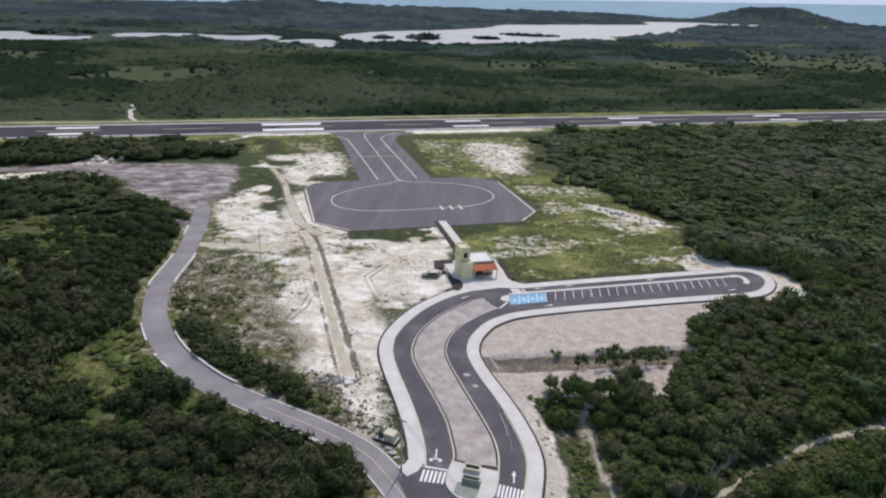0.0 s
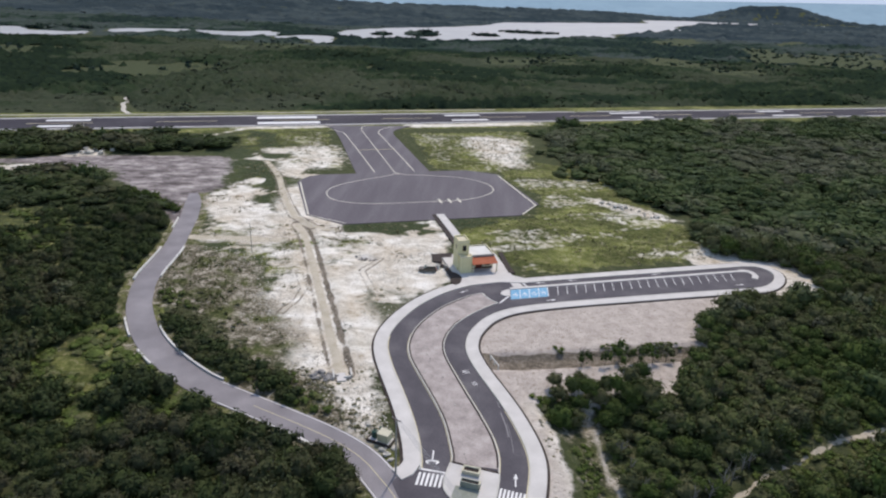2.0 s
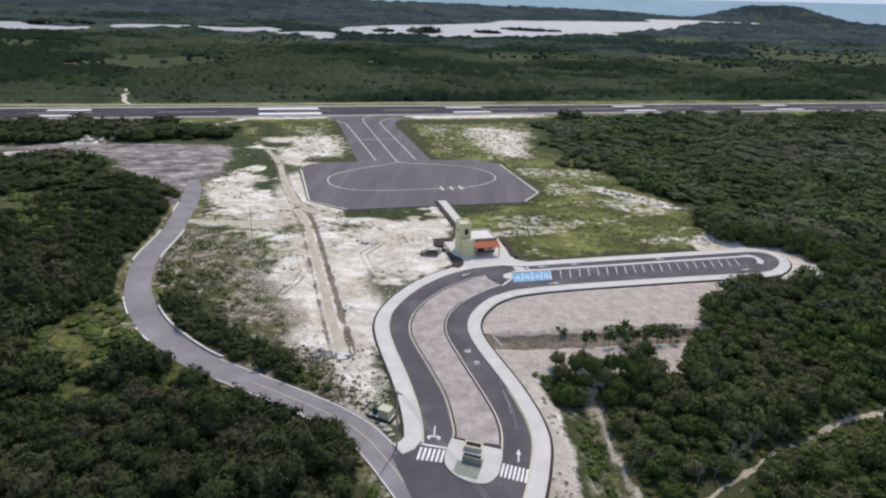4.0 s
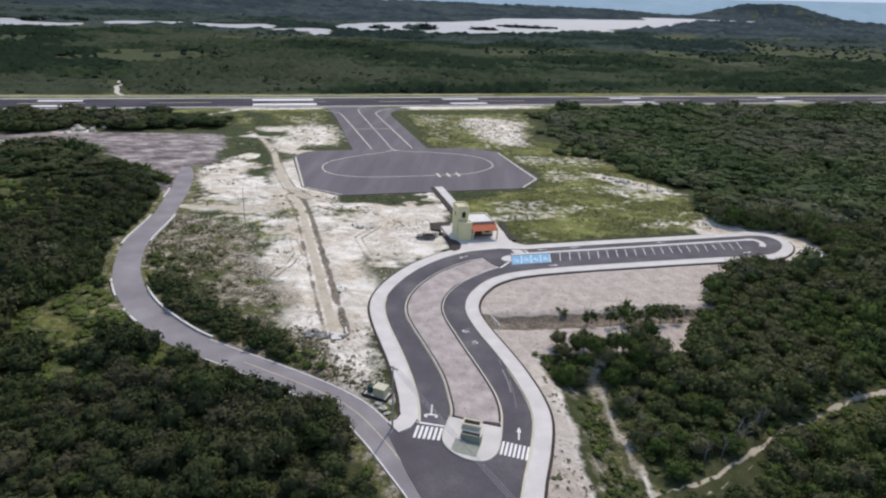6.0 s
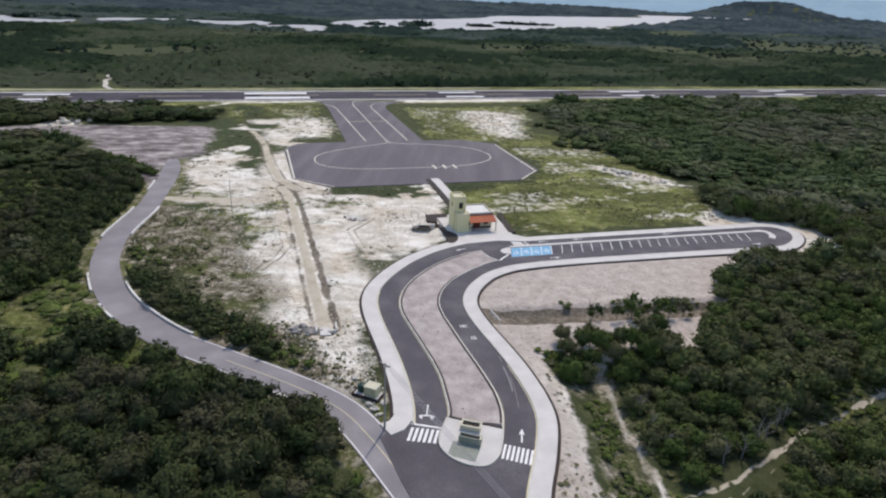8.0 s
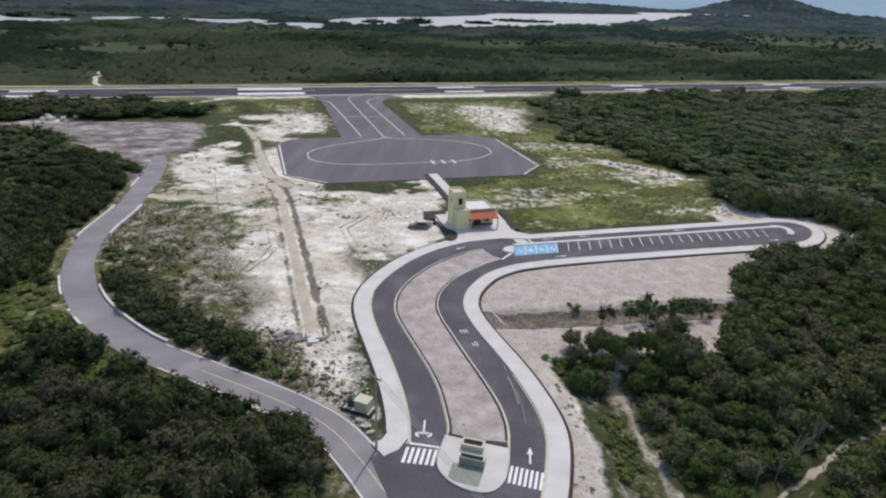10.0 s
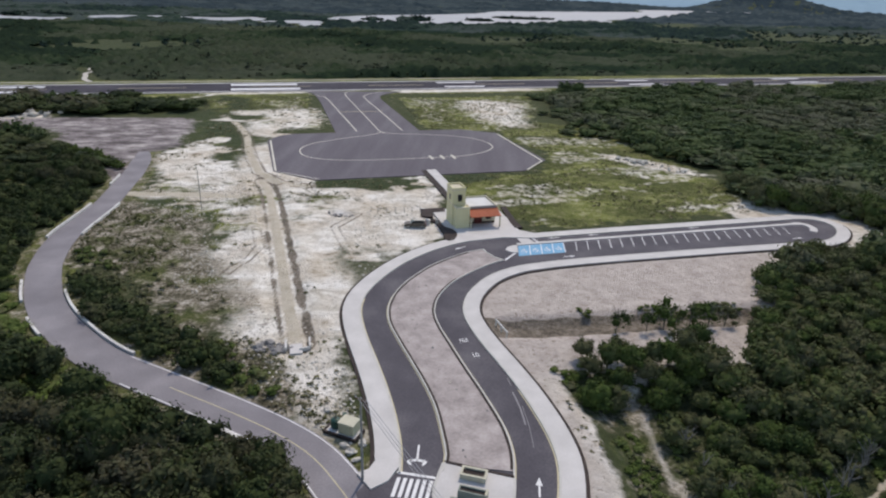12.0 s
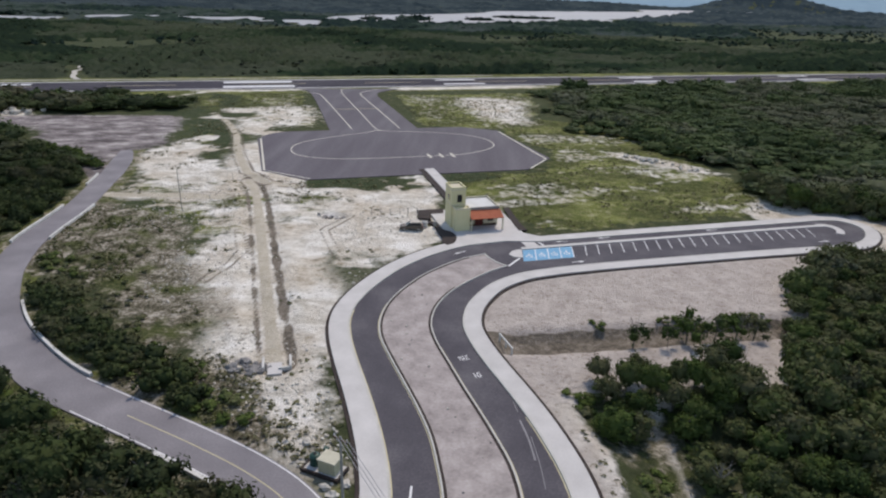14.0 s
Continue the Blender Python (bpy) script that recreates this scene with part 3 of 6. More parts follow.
    lanes = np.maximum.reduce([ease(0.25, 0.7, 0.5 * fbm(px, py, 3, 223) + 0.6 * fbm(px, py, 1.1, 225)) * (1 - ease(0.35, 1.05, edge_distance(TRACK_B_WIDE, px, py))), 0.8 * ease(0.35, 0.65, fbm(px, py, 1.6, 227)) * (1 - ease(0.15, 0.6, edge_distance(TRACK_B_SIDE, px, py))), 0.8 * fbm(px, py, 4, 229) * (1 - ease(0.3, 1.2, edge_distance(CLEARING_PATH, px, py)))])
    track[near] = np.maximum.reduce([lanes, 1 - ease(0.55, 1.25, tr), 1 - ease(0.7, 1.5, bound), 1 - ease(1.0, 2.2, side), (0.35 + 0.6 * fbm(px, py, 5, 207)) * (1 - ease(0.15, 0.8, edge_distance(TRACK_B[::4], px + 0.3 * (a - px), py + 0.3 * (b - py)))), 0.55 * (1 - ease(0.1, 0.6, edge_distance([(32, 78.6), (38, 81.8), (43, 86), (47.5, 92.4), (54, 98.6)], px + 0.3 * (a - px), py + 0.3 * (b - py))))])
    pink[near] = np.maximum(region(SAND_EAST, px, py, 6), 0.7 * region(BANK_EAST, px, py, 4))
    east_side = px > -50.9 + (193.7 - py) * 0.372
    soil[near] = np.maximum.reduce([np.where(east_side, 0.8, 0.7) * (0.5 + 0.8 * fbm(a, b, 3, 29)) * np.exp(-((tr - np.where(east_side, 2.1, 1.8)) / np.where(east_side, 1.1, 0.8)) ** 2), 0.75 * np.exp(-((bound - 1.7) / 0.6) ** 2), 0.55 * np.exp(-((side - 2.6) / 0.9) ** 2), 0.62 * np.exp(-((rut - 0.8) / 0.5) ** 2), (1 - ease(2.3, 3.3, ditch)) * (px < 52)])
    scrub[near] = np.clip(0.95 * bush + 0.3 * region([(-30, 108), (-25, 111), (-19, 106), (-17, 98), (-23, 100)], a, b, 4) + 0.25 * west * (px < -30) * ease(0.45, 0.6, fbm(a, b, 20, 27)) + 0.55 * (1 - ease(3, 9, road_d)) + 0.5 * region([(20, 62), (20, 86), (18, 98), (14, 108), (22, 110), (30, 104), (30, 62)], a, b, 4), 0, 1)
    sand[near], grass[near], grey[near] = s, np.clip(g, 0, 1), np.maximum(q, 0.9 * pull_in)
    # relief: rough ground, ditch, trench sides, falling bank
    z[near] += 0.35 * (fbm(a, b, 7, 31) - 0.5) * np.clip(1 - 0.5 * s, 0, 1) * ease(3, 8, np.minimum(road_d, apron_d))
    z[near] += (1 - 0.75 * pink[near]) * (0.3 * (fbm(px, py, 2.6, 33, 3) - 0.65) + 0.5 * (fbm(su * 0.5, sv, 9, 35, 3) - 0.6)) * s * ease(3, 7, np.minimum(road_d, apron_d)) * ease(0, 3, np.minimum(edge_distance(KERB_WEST[::4], px, py), edge_distance(KERB_EAST[::4], px, py)) - 3)
    z[near] -= 1.3 * (1 - ease(1.6, 3.4, ditch)) * ease(6.5, 8.5, px)
    z[near] += 0.3 * np.exp(-((tr - 4.5) / 1.8) ** 2) - 0.14 * np.exp(-((tr - 2.0) / 1.4) ** 2)
    z[near] -= 0.9 * (1 - ease(0.8, 2.0, np.hypot((px + 25.5) / 2.2, py - 169.5)))
    z[near] -= 2.2 * ease(0.5, 9.0, edge_distance(KERB_EAST[::4], px, py) - 3.0) * region([(12, 40), (15, 80), (15, 94), (9, 110), (30, 108), (60, 100), (60, 40)], px, py, 6)
    # the country beyond the runway
    far = y > 395
    xf, yf = x[far], y[far]
    field[far] = 0.6 * far_fields(xf, yf)
    z += far * (0.6 * (fbm(x, y, 40, 51) - 0.5) * ease(400, 460, y))
    dry = 1 - ease(880, 1060, y) * (1 - ease(60, 420, np.where((y > 900) & (x > -1000), np.minimum.reduce([np.where(inside(p, x, y), 0, edge_distance(p, x, y, True)) for p in LAGOONS]), 500)))
    line_y = np.interp(x, [-1500, -900, -500, 0, 900, 3000], [2000, 2400, 2900, 3300, 3950, 4000])
    line_h = np.interp(x, [-1900, -1480, -1123, -919, -800, -726, -650, -576, -506, -184, 445, 920, 1150, 1500, 2200], [8, 10, 22, 30, 37, 50, 44, 38, 34, 31, 30, 28, 12, 12, 0])
    z += dry * (y > 1150) * line_h * np.exp(-((y - line_y) / np.where(y < line_y, 620, 380)) ** 2) * (0.9 + 0.2 * fbm(x, y, 300, 71))
    hill = np.interp(x + (fbm(x, y, 120, 77) - 0.5) * 30, [1340, 1400, 1466, 1590, 1662, 1837, 1930, 2032, 2193, 2505, 3000], [2, 14, 36, 70, 83, 96, 90, 70, 22, 0, -14])
    z += np.where(x > 1330, hill, 0) * ease(3860, 4050, y) * np.exp(-((y - 4250) / 230) ** 2) * (0.97 + 0.06 * fbm(x, y, 150, 79))
    return z, sand, grass, grey, field, track, scrub, soil, pink


# ---- ground ----
def spaced(fine, lo, hi, mid_lo, mid_hi, mid, far_lo, far_hi, grow=1.07):
    core = list(np.arange(lo, hi, fine))
    up = list(np.arange(hi, mid_hi, mid))
    down = list(np.arange(lo - mid, mid_lo, -mid))
    s, v = mid, mid_hi
    while v < far_hi:
        up.append(v)
        s *= grow
        v += min(s, 45)
    s, v = mid, mid_lo
    while v > far_lo:
        down.append(v)
        s *= grow
        v -= min(s, 45)
    return np.array(sorted(set(np.round(down + core + up, 3))))


xs = np.array(sorted(set(spaced(1.0, -96, 92, -240, 240, 3.5, -4000, 4000, 1.1)) | set(np.arange(-56.0, -12.0, 0.5))))
ys = spaced(1.0, 70, 262, 20, 430, 3.0, -400, 4700, 1.07)
GX, GY = np.meshgrid(xs, ys)
gz, g_sand, g_grass, g_grey, g_field, g_track, g_scrub, g_soil, g_pink = land(GX.ravel(), GY.ravel())
nx, ny = len(xs), len(ys)
idx = np.arange(nx * ny).reshape(ny, nx)
quads = np.stack([idx[:-1, :-1], idx[:-1, 1:], idx[1:, 1:], idx[1:, :-1]], -1).reshape(-1, 4)
me = grid_mesh("ground", np.stack([GX.ravel(), GY.ravel(), gz], 1), quads)
me.shade_smooth()
att = me.color_attributes.new("cover", "FLOAT_COLOR", "POINT")
att.data.foreach_set("color", np.stack([g_sand, g_grass, g_grey, g_field], 1).astype(np.float32).ravel())
att = me.color_attributes.new("wear", "FLOAT_COLOR", "POINT")
att.data.foreach_set("color", np.stack([g_track, g_scrub, g_soil, g_pink], 1).astype(np.float32).ravel())


def ground_material():
    m = bpy.data.materials.new("ground")
    m.use_nodes = True
    n, l = m.node_tree.nodes, m.node_tree.links
    bsdf = n["Principled BSDF"]
    bsdf.inputs["Roughness"].default_value = 0.95
    bsdf.inputs["Specular IOR Level"].default_value = 0.04
    geo = n.new("ShaderNodeNewGeometry")
    at = n.new("ShaderNodeAttribute")
    at.attribute_name = "cover"
    sep = n.new("ShaderNodeSeparateColor")
    l.new(at.outputs["Color"], sep.inputs[0])

    def noise(scale, detail=6.0, rough=0.6):
        t = n.new("ShaderNodeTexNoise")
        t.inputs["Scale"].default_value, t.inputs["Detail"].default_value, t.inputs["Roughness"].default_value = scale, detail, rough
        l.new(geo.outputs["Position"], t.inputs["Vector"])
        return t.outputs["Fac"]

    def ramp(fac, stops):
        r = n.new("ShaderNodeValToRGB")
        els = r.color_ramp.elements
        for k, (p, c) in enumerate(stops):
            e = els[k] if k < 2 else els.new(p)
            e.position, e.color = p, (*c, 1)
        l.new(fac, r.inputs["Fac"])
        return r.outputs["Color"]

    def patchy(mask, tex, width, crisp=0.08):
        """mask pushed about by a noise, with a crisp edge."""
        a = n.new("ShaderNodeMath")
        a.operation = "MULTIPLY_ADD"
        a.inputs[1].default_value = width
        l.new(tex, a.inputs[0]), l.new(mask, a.inputs[2])
        r = n.new("ShaderNodeMapRange")
        r.inputs["From Min"].default_value, r.inputs["From Max"].default_value = 0.5 - crisp + width * 0.5, 0.5 + crisp + width * 0.5
        l.new(a.outputs[0], r.inputs["Value"])
        return r.outputs[0]

    def blend(fac, a, b):
        x = n.new("ShaderNodeMix")
        x.data_type = "RGBA"
        l.new(fac, x.inputs["Factor"]), l.new(a, x.inputs["A"]), l.new(b, x.inputs["B"])
        return x.outputs["Result"]

    at2 = n.new("ShaderNodeAttribute")
    at2.attribute_name = "wear"
    sep2 = n.new("ShaderNodeSeparateColor")
    l.new(at2.outputs["Color"], sep2.inputs[0])
    big, mid, fine = noise(0.07, 5), noise(0.4, 9, 0.62), noise(1.7, 7, 0.72)
    turn = n.new("ShaderNodeMapping")
    turn.inputs["Rotation"].default_value = (0, 0, radians(-SITE))
    turn.inputs["Scale"].default_value = (0.5, 0.85, 1)
    l.new(geo.outputs["Position"], turn.inputs["Vector"])
    stv = n.new("ShaderNodeTexNoise")
    stv.inputs["Scale"].default_value, stv.inputs["Detail"].default_value, stv.inputs["Roughness"].default_value, stv.inputs["Distortion"].default_value = 0.32, 10, 0.62, 0.7
    l.new(turn.outputs["Vector"], stv.inputs["Vector"])
    streak = stv.outputs["Fac"]
    lowmix = n.new("ShaderNodeMath")
    lowmix.operation = "MULTIPLY_ADD"
    lowmix.inputs[1].default_value = 0.45
    half = n.new("ShaderNodeMath")
    half.operation = "MULTIPLY"
    half.inputs[1].default_value = 0.55
    l.new(fine, half.inputs[0]), l.new(mid, lowmix.inputs[0]), l.new(half.outputs[0], lowmix.inputs[2])
    scrub = ramp(mid, [(0.3, (0.042, 0.052, 0.026)), (0.5, (0.062, 0.073, 0.035)), (0.7, (0.1, 0.1, 0.056))])
    green = ramp(lowmix.outputs[0], [(0.36, (0.04, 0.052, 0.018)), (0.46, (0.066, 0.08, 0.026)), (0.54, (0.105, 0.112, 0.042)), (0.64, (0.2, 0.185, 0.1))])
    hay = ramp(lowmix.outputs[0], [(0.36, (0.085, 0.102, 0.028)), (0.46, (0.155, 0.175, 0.048)), (0.54, (0.245, 0.25, 0.1)), (0.63, (0.42, 0.39, 0.27))])
    dry = n.new("ShaderNodeMapRange")
    dry.inputs["From Min"].default_value, dry.inputs["From Max"].default_value = 0.44, 0.62
    drift = n.new("ShaderNodeTexNoise")
    drift.inputs["Scale"].default_value, drift.inputs["Detail"].default_value, drift.inputs["Roughness"].default_value = 0.12, 8, 0.65
    l.new(turn.outputs["Vector"], drift.inputs["Vector"]), l.new(drift.outputs["Fac"], dry.inputs["Value"])
    green = blend(dry.outputs[0], green, hay)
    grit = n.new("ShaderNodeTexNoise")
    grit.inputs["Scale"].default_value, grit.inputs["Detail"].default_value, grit.inputs["Roughness"].default_value = 0.17, 9, 0.74
    l.new(turn.outputs["Vector"], grit.inputs["Vector"])
    gravel = ramp(grit.outputs["Fac"], [(0.36, (0.085, 0.072, 0.07)), (0.45, (0.16, 0.14, 0.138)), (0.52, (0.27, 0.24, 0.235)), (0.61, (0.46, 0.425, 0.4))])
    pasture = ramp(lowmix.outputs[0], [(0.36, (0.03, 0.044, 0.02)), (0.47, (0.046, 0.062, 0.03)), (0.55, (0.066, 0.078, 0.042)), (0.66, (0.125, 0.122, 0.08))])
    lime = ramp(streak, [(0.27, (0.3, 0.265, 0.205)), (0.4, (0.54, 0.5, 0.425)), (0.52, (0.71, 0.675, 0.605)), (0.64, (0.82, 0.79, 0.73))])
    tan = ramp(mid, [(0.32, (0.36, 0.305, 0.23)), (0.48, (0.54, 0.48, 0.39)), (0.66, (0.7, 0.645, 0.555))])
    warm = n.new("ShaderNodeMapRange")
    warm.inputs["From Min"].default_value, warm.inputs["From Max"].default_value = 0.46, 0.6
    l.new(big, warm.inputs["Value"])
    lime = blend(warm.outputs[0], lime, tan)
    rose = ramp(mid, [(0.28, (0.36, 0.315, 0.28)), (0.5, (0.46, 0.405, 0.362)), (0.72, (0.57, 0.52, 0.468))])
    lime = blend(at2.outputs["Alpha"], lime, rose)
    speck = ramp(fine, [(0.34, (0.42, 0.39, 0.34)), (0.45, (1, 1, 1))])
    mul = n.new("ShaderNodeMix")
    mul.data_type, mul.blend_type = "RGBA", "MULTIPLY"
    mul.inputs["Factor"].default_value = 0.85
    l.new(lime, mul.inputs["A"]), l.new(speck, mul.inputs["B"])
    low = ramp(lowmix.outputs[0], [(0.38, (0.045, 0.042, 0.026)), (0.46, (0.1, 0.09, 0.06)), (0.52, (0.22, 0.195, 0.148)), (0.6, (0.48, 0.44, 0.37))])
    lush = ramp(lowmix.outputs[0], [(0.36, (0.035, 0.046, 0.018)), (0.46, (0.066, 0.08, 0.028)), (0.54, (0.11, 0.115, 0.05)), (0.63, (0.3, 0.27, 0.2))])
    wet = n.new("ShaderNodeMapRange")
    wet.inputs["From Min"].default_value, wet.inputs["From Max"].default_value = 0.5, 0.6
    l.new(noise(0.13, 6), wet.inputs["Value"])
    low = blend(wet.outputs[0], low, lush)
    beige = ramp(mid, [(0.3, (0.42, 0.37, 0.285)), (0.6, (0.52, 0.47, 0.38))])
    dirt = ramp(lowmix.outputs[0], [(0.38, (0.085, 0.075, 0.056)), (0.5, (0.18, 0.153, 0.122)), (0.62, (0.31, 0.27, 0.222))])
    c = blend(patchy(sep.outputs[1], mid, 1.2), scrub, green)
    c = blend(patchy(sep.outputs[0], mid, 1.5, 0.2), c, mul.outputs["Result"])
    c = blend(patchy(at.outputs["Alpha"], mid, 1.8, 0.2), c, pasture)
    c = blend(patchy(sep2.outputs[1], mid, 1.4, 0.2), c, low)
    c = blend(patchy(sep.outputs[2], mid, 1.3, 0.16), c, gravel)
    c = blend(patchy(sep2.outputs[2], mid, 0.6), c, dirt)
    c = blend(patchy(sep2.outputs[0], mid, 0.7), c, beige)
    l.new(c, bsdf.inputs["Base Color"])
    bp = n.new("ShaderNodeBump")
    bp.inputs["Distance"].default_value, bp.inputs["Strength"].default_value = 0.4, 1.0
    l.new(fine, bp.inputs["Height"]), l.new(bp.outputs["Normal"], bsdf.inputs["Normal"])
    return m


me.materials.append(ground_material())
tagged(new("ground", me), "pale limestone sand, grass and dark scrub soil", "ground", kind="structure")

WATER = material("lagoon_water", [(0.24, 0.235, 0.235), (0.38, 0.372, 0.365)], 0.01, 0.5, fine=6, spread=0.8, coord="World", spec=0.2)


def shore(poly):
    """A ragged natural shoreline through the corners of a plain outline."""
    q = np.array(spline(poly, 12, closed=True))
    k = 0.5 + q[:, 1] / 2500
    q[:, 0] += (fbm(q[:, 0], q[:, 1], 45, 61) - 0.5) * 36 * k
    q[:, 1] += (fbm(q[:, 0], q[:, 1], 45, 67) - 0.5) * 50 * k
    return [tuple(p) for p in q]


for poly in LAGOONS:
    tagged(part("water", slab(shore(poly), -0.6, 0.7), WATER), "pale grey shallow lagoon water", "water", kind="structure")
SEA = material("sea_water", [(0.24, 0.35, 0.42), (0.3, 0.42, 0.49)], 0.004, 0.95, fine=5, coord="World", spec=0.0)
bm = bmesh.new()
vs = [bm.verts.new(p) for p in ((-4200, 4300, 2), (4200, 4300, 2), (4200, 4850, 168), (-4200, 4850, -40), (4200, 4900, -60), (-4200, 4900, -60))]
bm.faces.new(vs[:4]), bm.faces.new((vs[3], vs[2], vs[4], vs[5]))
tagged(part("backdrop", bm, SEA), "blue-grey sea on the horizon", "sea", kind="structure")
HAZE = material("pale_sky_haze", [(0.5, 0.58, 0.66), (0.56, 0.64, 0.72)], 0.001, 0.95, fine=3, coord="World", spec=0.0)
bm = bmesh.new()
bm.faces.new([bm.verts.new(p) for p in ((-4400, 4860, -40), (4400, 4860, 165), (4400, 6400, 640), (-4400, 6400, 430))])
tagged(part("backdrop_sky", bm, HAZE), "pale blue hazy sky low over the sea", "sky", kind="structure")

# ---- roads, kerbs, paving ----
YARD = [(-2.0, 157.5), (-0.5, 160.0), (-1.9, 162.0), (-6.0, 174.0), (9.0, 178.0), (13.4, 162.6), (16.4, 161.2), (17.0, 158.4), (10.0, 157.9), (3.0, 155.0)]
def running_out(line, half, fade):
    """A road body whose first fade metres narrow and sink into the ground."""
    q = np.array(line)
    run = np.concatenate([[0], np.cumsum(np.linalg.norm(np.diff(q, axis=0), axis=1))])
    k = ease(0, fade, run)
    a, b, c = np.array(offset(line, half)), np.array(offset(line, -half)), q
    bm_ = bmesh.new()
    rows = []
    for i in range(len(q)):
        w = 0.42 + 0.58 * k[i] + 0.05 * (1 - k[i]) * math.sin(i * 1.7)
        p, r, z = c[i] + (a[i] - c[i]) * w, c[i] + (b[i] - c[i]) * w, -0.22 + 0.22 * ease(0, 0.5, k[i])
        rows.append([bm_.verts.new((*p, z)), bm_.verts.new((*r, z)), bm_.verts.new((*r, -0.5)), bm_.verts.new((*p, -0.5))])
    for p, r in zip(rows, rows[1:]):
        for i in range(4):
            bm_.faces.new((p[i], p[(i + 1) % 4], r[(i + 1) % 4], r[i]))
    bm_.faces.new(rows[0][::-1]), bm_.faces.new(rows[-1])
    return bm_


old = tagged(part("road_old", running_out(stretch(OLD_ROAD, 0.135, 1.0), 2.68, 24.0), ASPHALT_OLD), "worn grey asphalt country road", "road", kind="structure")
entry = tagged(part("road_entrance", slab(KERB_WEST + [(16.8, 158.5)] + KERB_EAST[::-1] + [(4.0, 62.0), (-4.5, 78.0), (-8.0, 85.5), (-7.0, 87.0)], -0.4, 0.06), ASPHALT), "new dark asphalt entrance road and car park loop", "road", kind="structure")
walk_west = tagged(part("pavement_west", band([(-6.6, 85.9), (-5.0, 87.2)] + KERB_WEST[1:], 2.7, 0.0, -0.4, 0.22), CONCRETE), "pale concrete pavement", "pavement", kind="structure")
walk_east = tagged(part("pavement_east", band(KERB_EAST, 0.0, -2.5, -0.4, 0.22), CONCRETE), "pale concrete pavement round the car park", "pavement", kind="structure")
part("kerb", band(KERB_WEST, 0.12, -0.13, -0.3, 0.235), KERB_MAT, walk_west)
part("kerb", band(KERB_EAST, 0.13, -0.12, -0.3, 0.235), KERB_MAT, walk_east)
part("edging", band(KERB_WEST, 3.15, 2.7, -0.4, 0.05), DARK_SOIL, walk_west, "dark bitumen-coated edge")
part("edging", band(KERB_EAST, -2.5, -2.95, -0.4, 0.05), DARK_SOIL, walk_east, "dark bitumen-coated edge")
part("edge_line", band(stretch(KERB_WEST, 0.0, 0.5), -0.14, -0.3, 0.06, 0.068), YELLOW_PAINT, walk_west)
part("edge_line", band(stretch(KERB_EAST, 0.03, 0.18), 0.3, 0.14, 0.06, 0.068), YELLOW_PAINT, walk_east)
MEDIAN_TIP = [(6.3, 149.2), (7.7, 147.1)]
median = tagged(part("median", slab(MEDIAN_WEST[1:] + MEDIAN_TIP + MEDIAN_EAST[::-1][:-1], -0.3, 0.16), MEDIAN_SOIL), "bare pinkish-grey gravel median bed", "median", kind="structure")
part("kerb", band(MEDIAN_WEST, 0.13, -0.05, -0.3, 0.24), KERB_MAT, median)
part("kerb", band(MEDIAN_EAST, 0.05, -0.13, -0.3, 0.24), KERB_MAT, median)
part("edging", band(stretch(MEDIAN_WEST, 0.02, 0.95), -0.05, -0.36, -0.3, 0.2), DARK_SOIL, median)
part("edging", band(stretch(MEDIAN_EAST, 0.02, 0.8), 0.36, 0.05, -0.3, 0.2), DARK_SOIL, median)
part("edge_line", band(stretch(MEDIAN_WEST, 0.0, 0.62), 0.27, 0.14, 0.06, 0.068), YELLOW_PAINT, median)
part("edge_line", band(stretch(MEDIAN_EAST, 0.0, 0.5), -0.14, -0.27, 0.06, 0.068), YELLOW_PAINT, median)
PLAZA = spline([(0.4, 90.2), (-0.1, 88.0), (-0.4, 86.2), (-0.1, 84.2), (1.3, 82.4), (3.5, 81.3), (5.6, 81.4), (7.0, 83.2), (7.6, 86.0), (7.8, 88.4)], 0.6)
plaza = tagged(part("pavement_island", slab(PLAZA, -0.3, 0.2), CONCRETE), "pale concrete traffic island", "pavement", kind="structure")
part("kerb", band(PLAZA, 0.14, -0.12, -0.3, 0.25), KERB_MAT, plaza)
part("edging", band([(0.5, 90.3), (7.7, 88.5)], 0.3, 0.0, -0.2, 0.24), DARK_SOIL, plaza)
yard = tagged(part("pavement_yard", slab(YARD, -0.4, 0.215), CONCRETE), "pale concrete forecourt of the terminal", "pavement", kind="structure")
PATHWAY = [(-7.9, 209.3), (-6.5, 205.0), (-2.8, 193.3), (2.4, 176.5)]
path = tagged(part("pavement_path", band(PATHWAY, 1.3, -1.3, -0.3, 0.2), CONCRETE), "pale concrete footpath to the apron", "pavement", kind="structure")
part("edging", band(PATHWAY, -1.3, -2.8, -0.3, 0.12), DARK_SOIL, path)
apron = tagged(part("apron", slab(APRON, -0.4, 0.05), ASPHALT_APRON), "dark asphalt aircraft apron", "apron", kind="structure")
taxi = tagged(part("taxiway", slab(spline([(-78.0, 349.0), (-72.0, 342.0), (-67.5, 331.0), (-60.0, 308.0), (-43.5, 254.0)], 3) + spline([(-15.0, 263.0), (-32.0, 314.0), (-39.0, 336.0), (-39.0, 347.0), (-32.0, 360.0)], 3), -0.4, 0.03), ASPHALT_APRON), "dark asphalt taxiway", "taxiway", kind="structure")
service = tagged(part("path_service", band(spline([strip(q, 25.5 + 1.5 * math.sin(q * 0.02)) for q in range(-420, 120, 40)], 12), 0.8, -0.8, -0.5, 0.0), PALE_ROCK), "pale dirt service path beyond the runway", "path", kind="structure")
rc = [strip(s, 0) for s in np.arange(-420, 760, 20)]
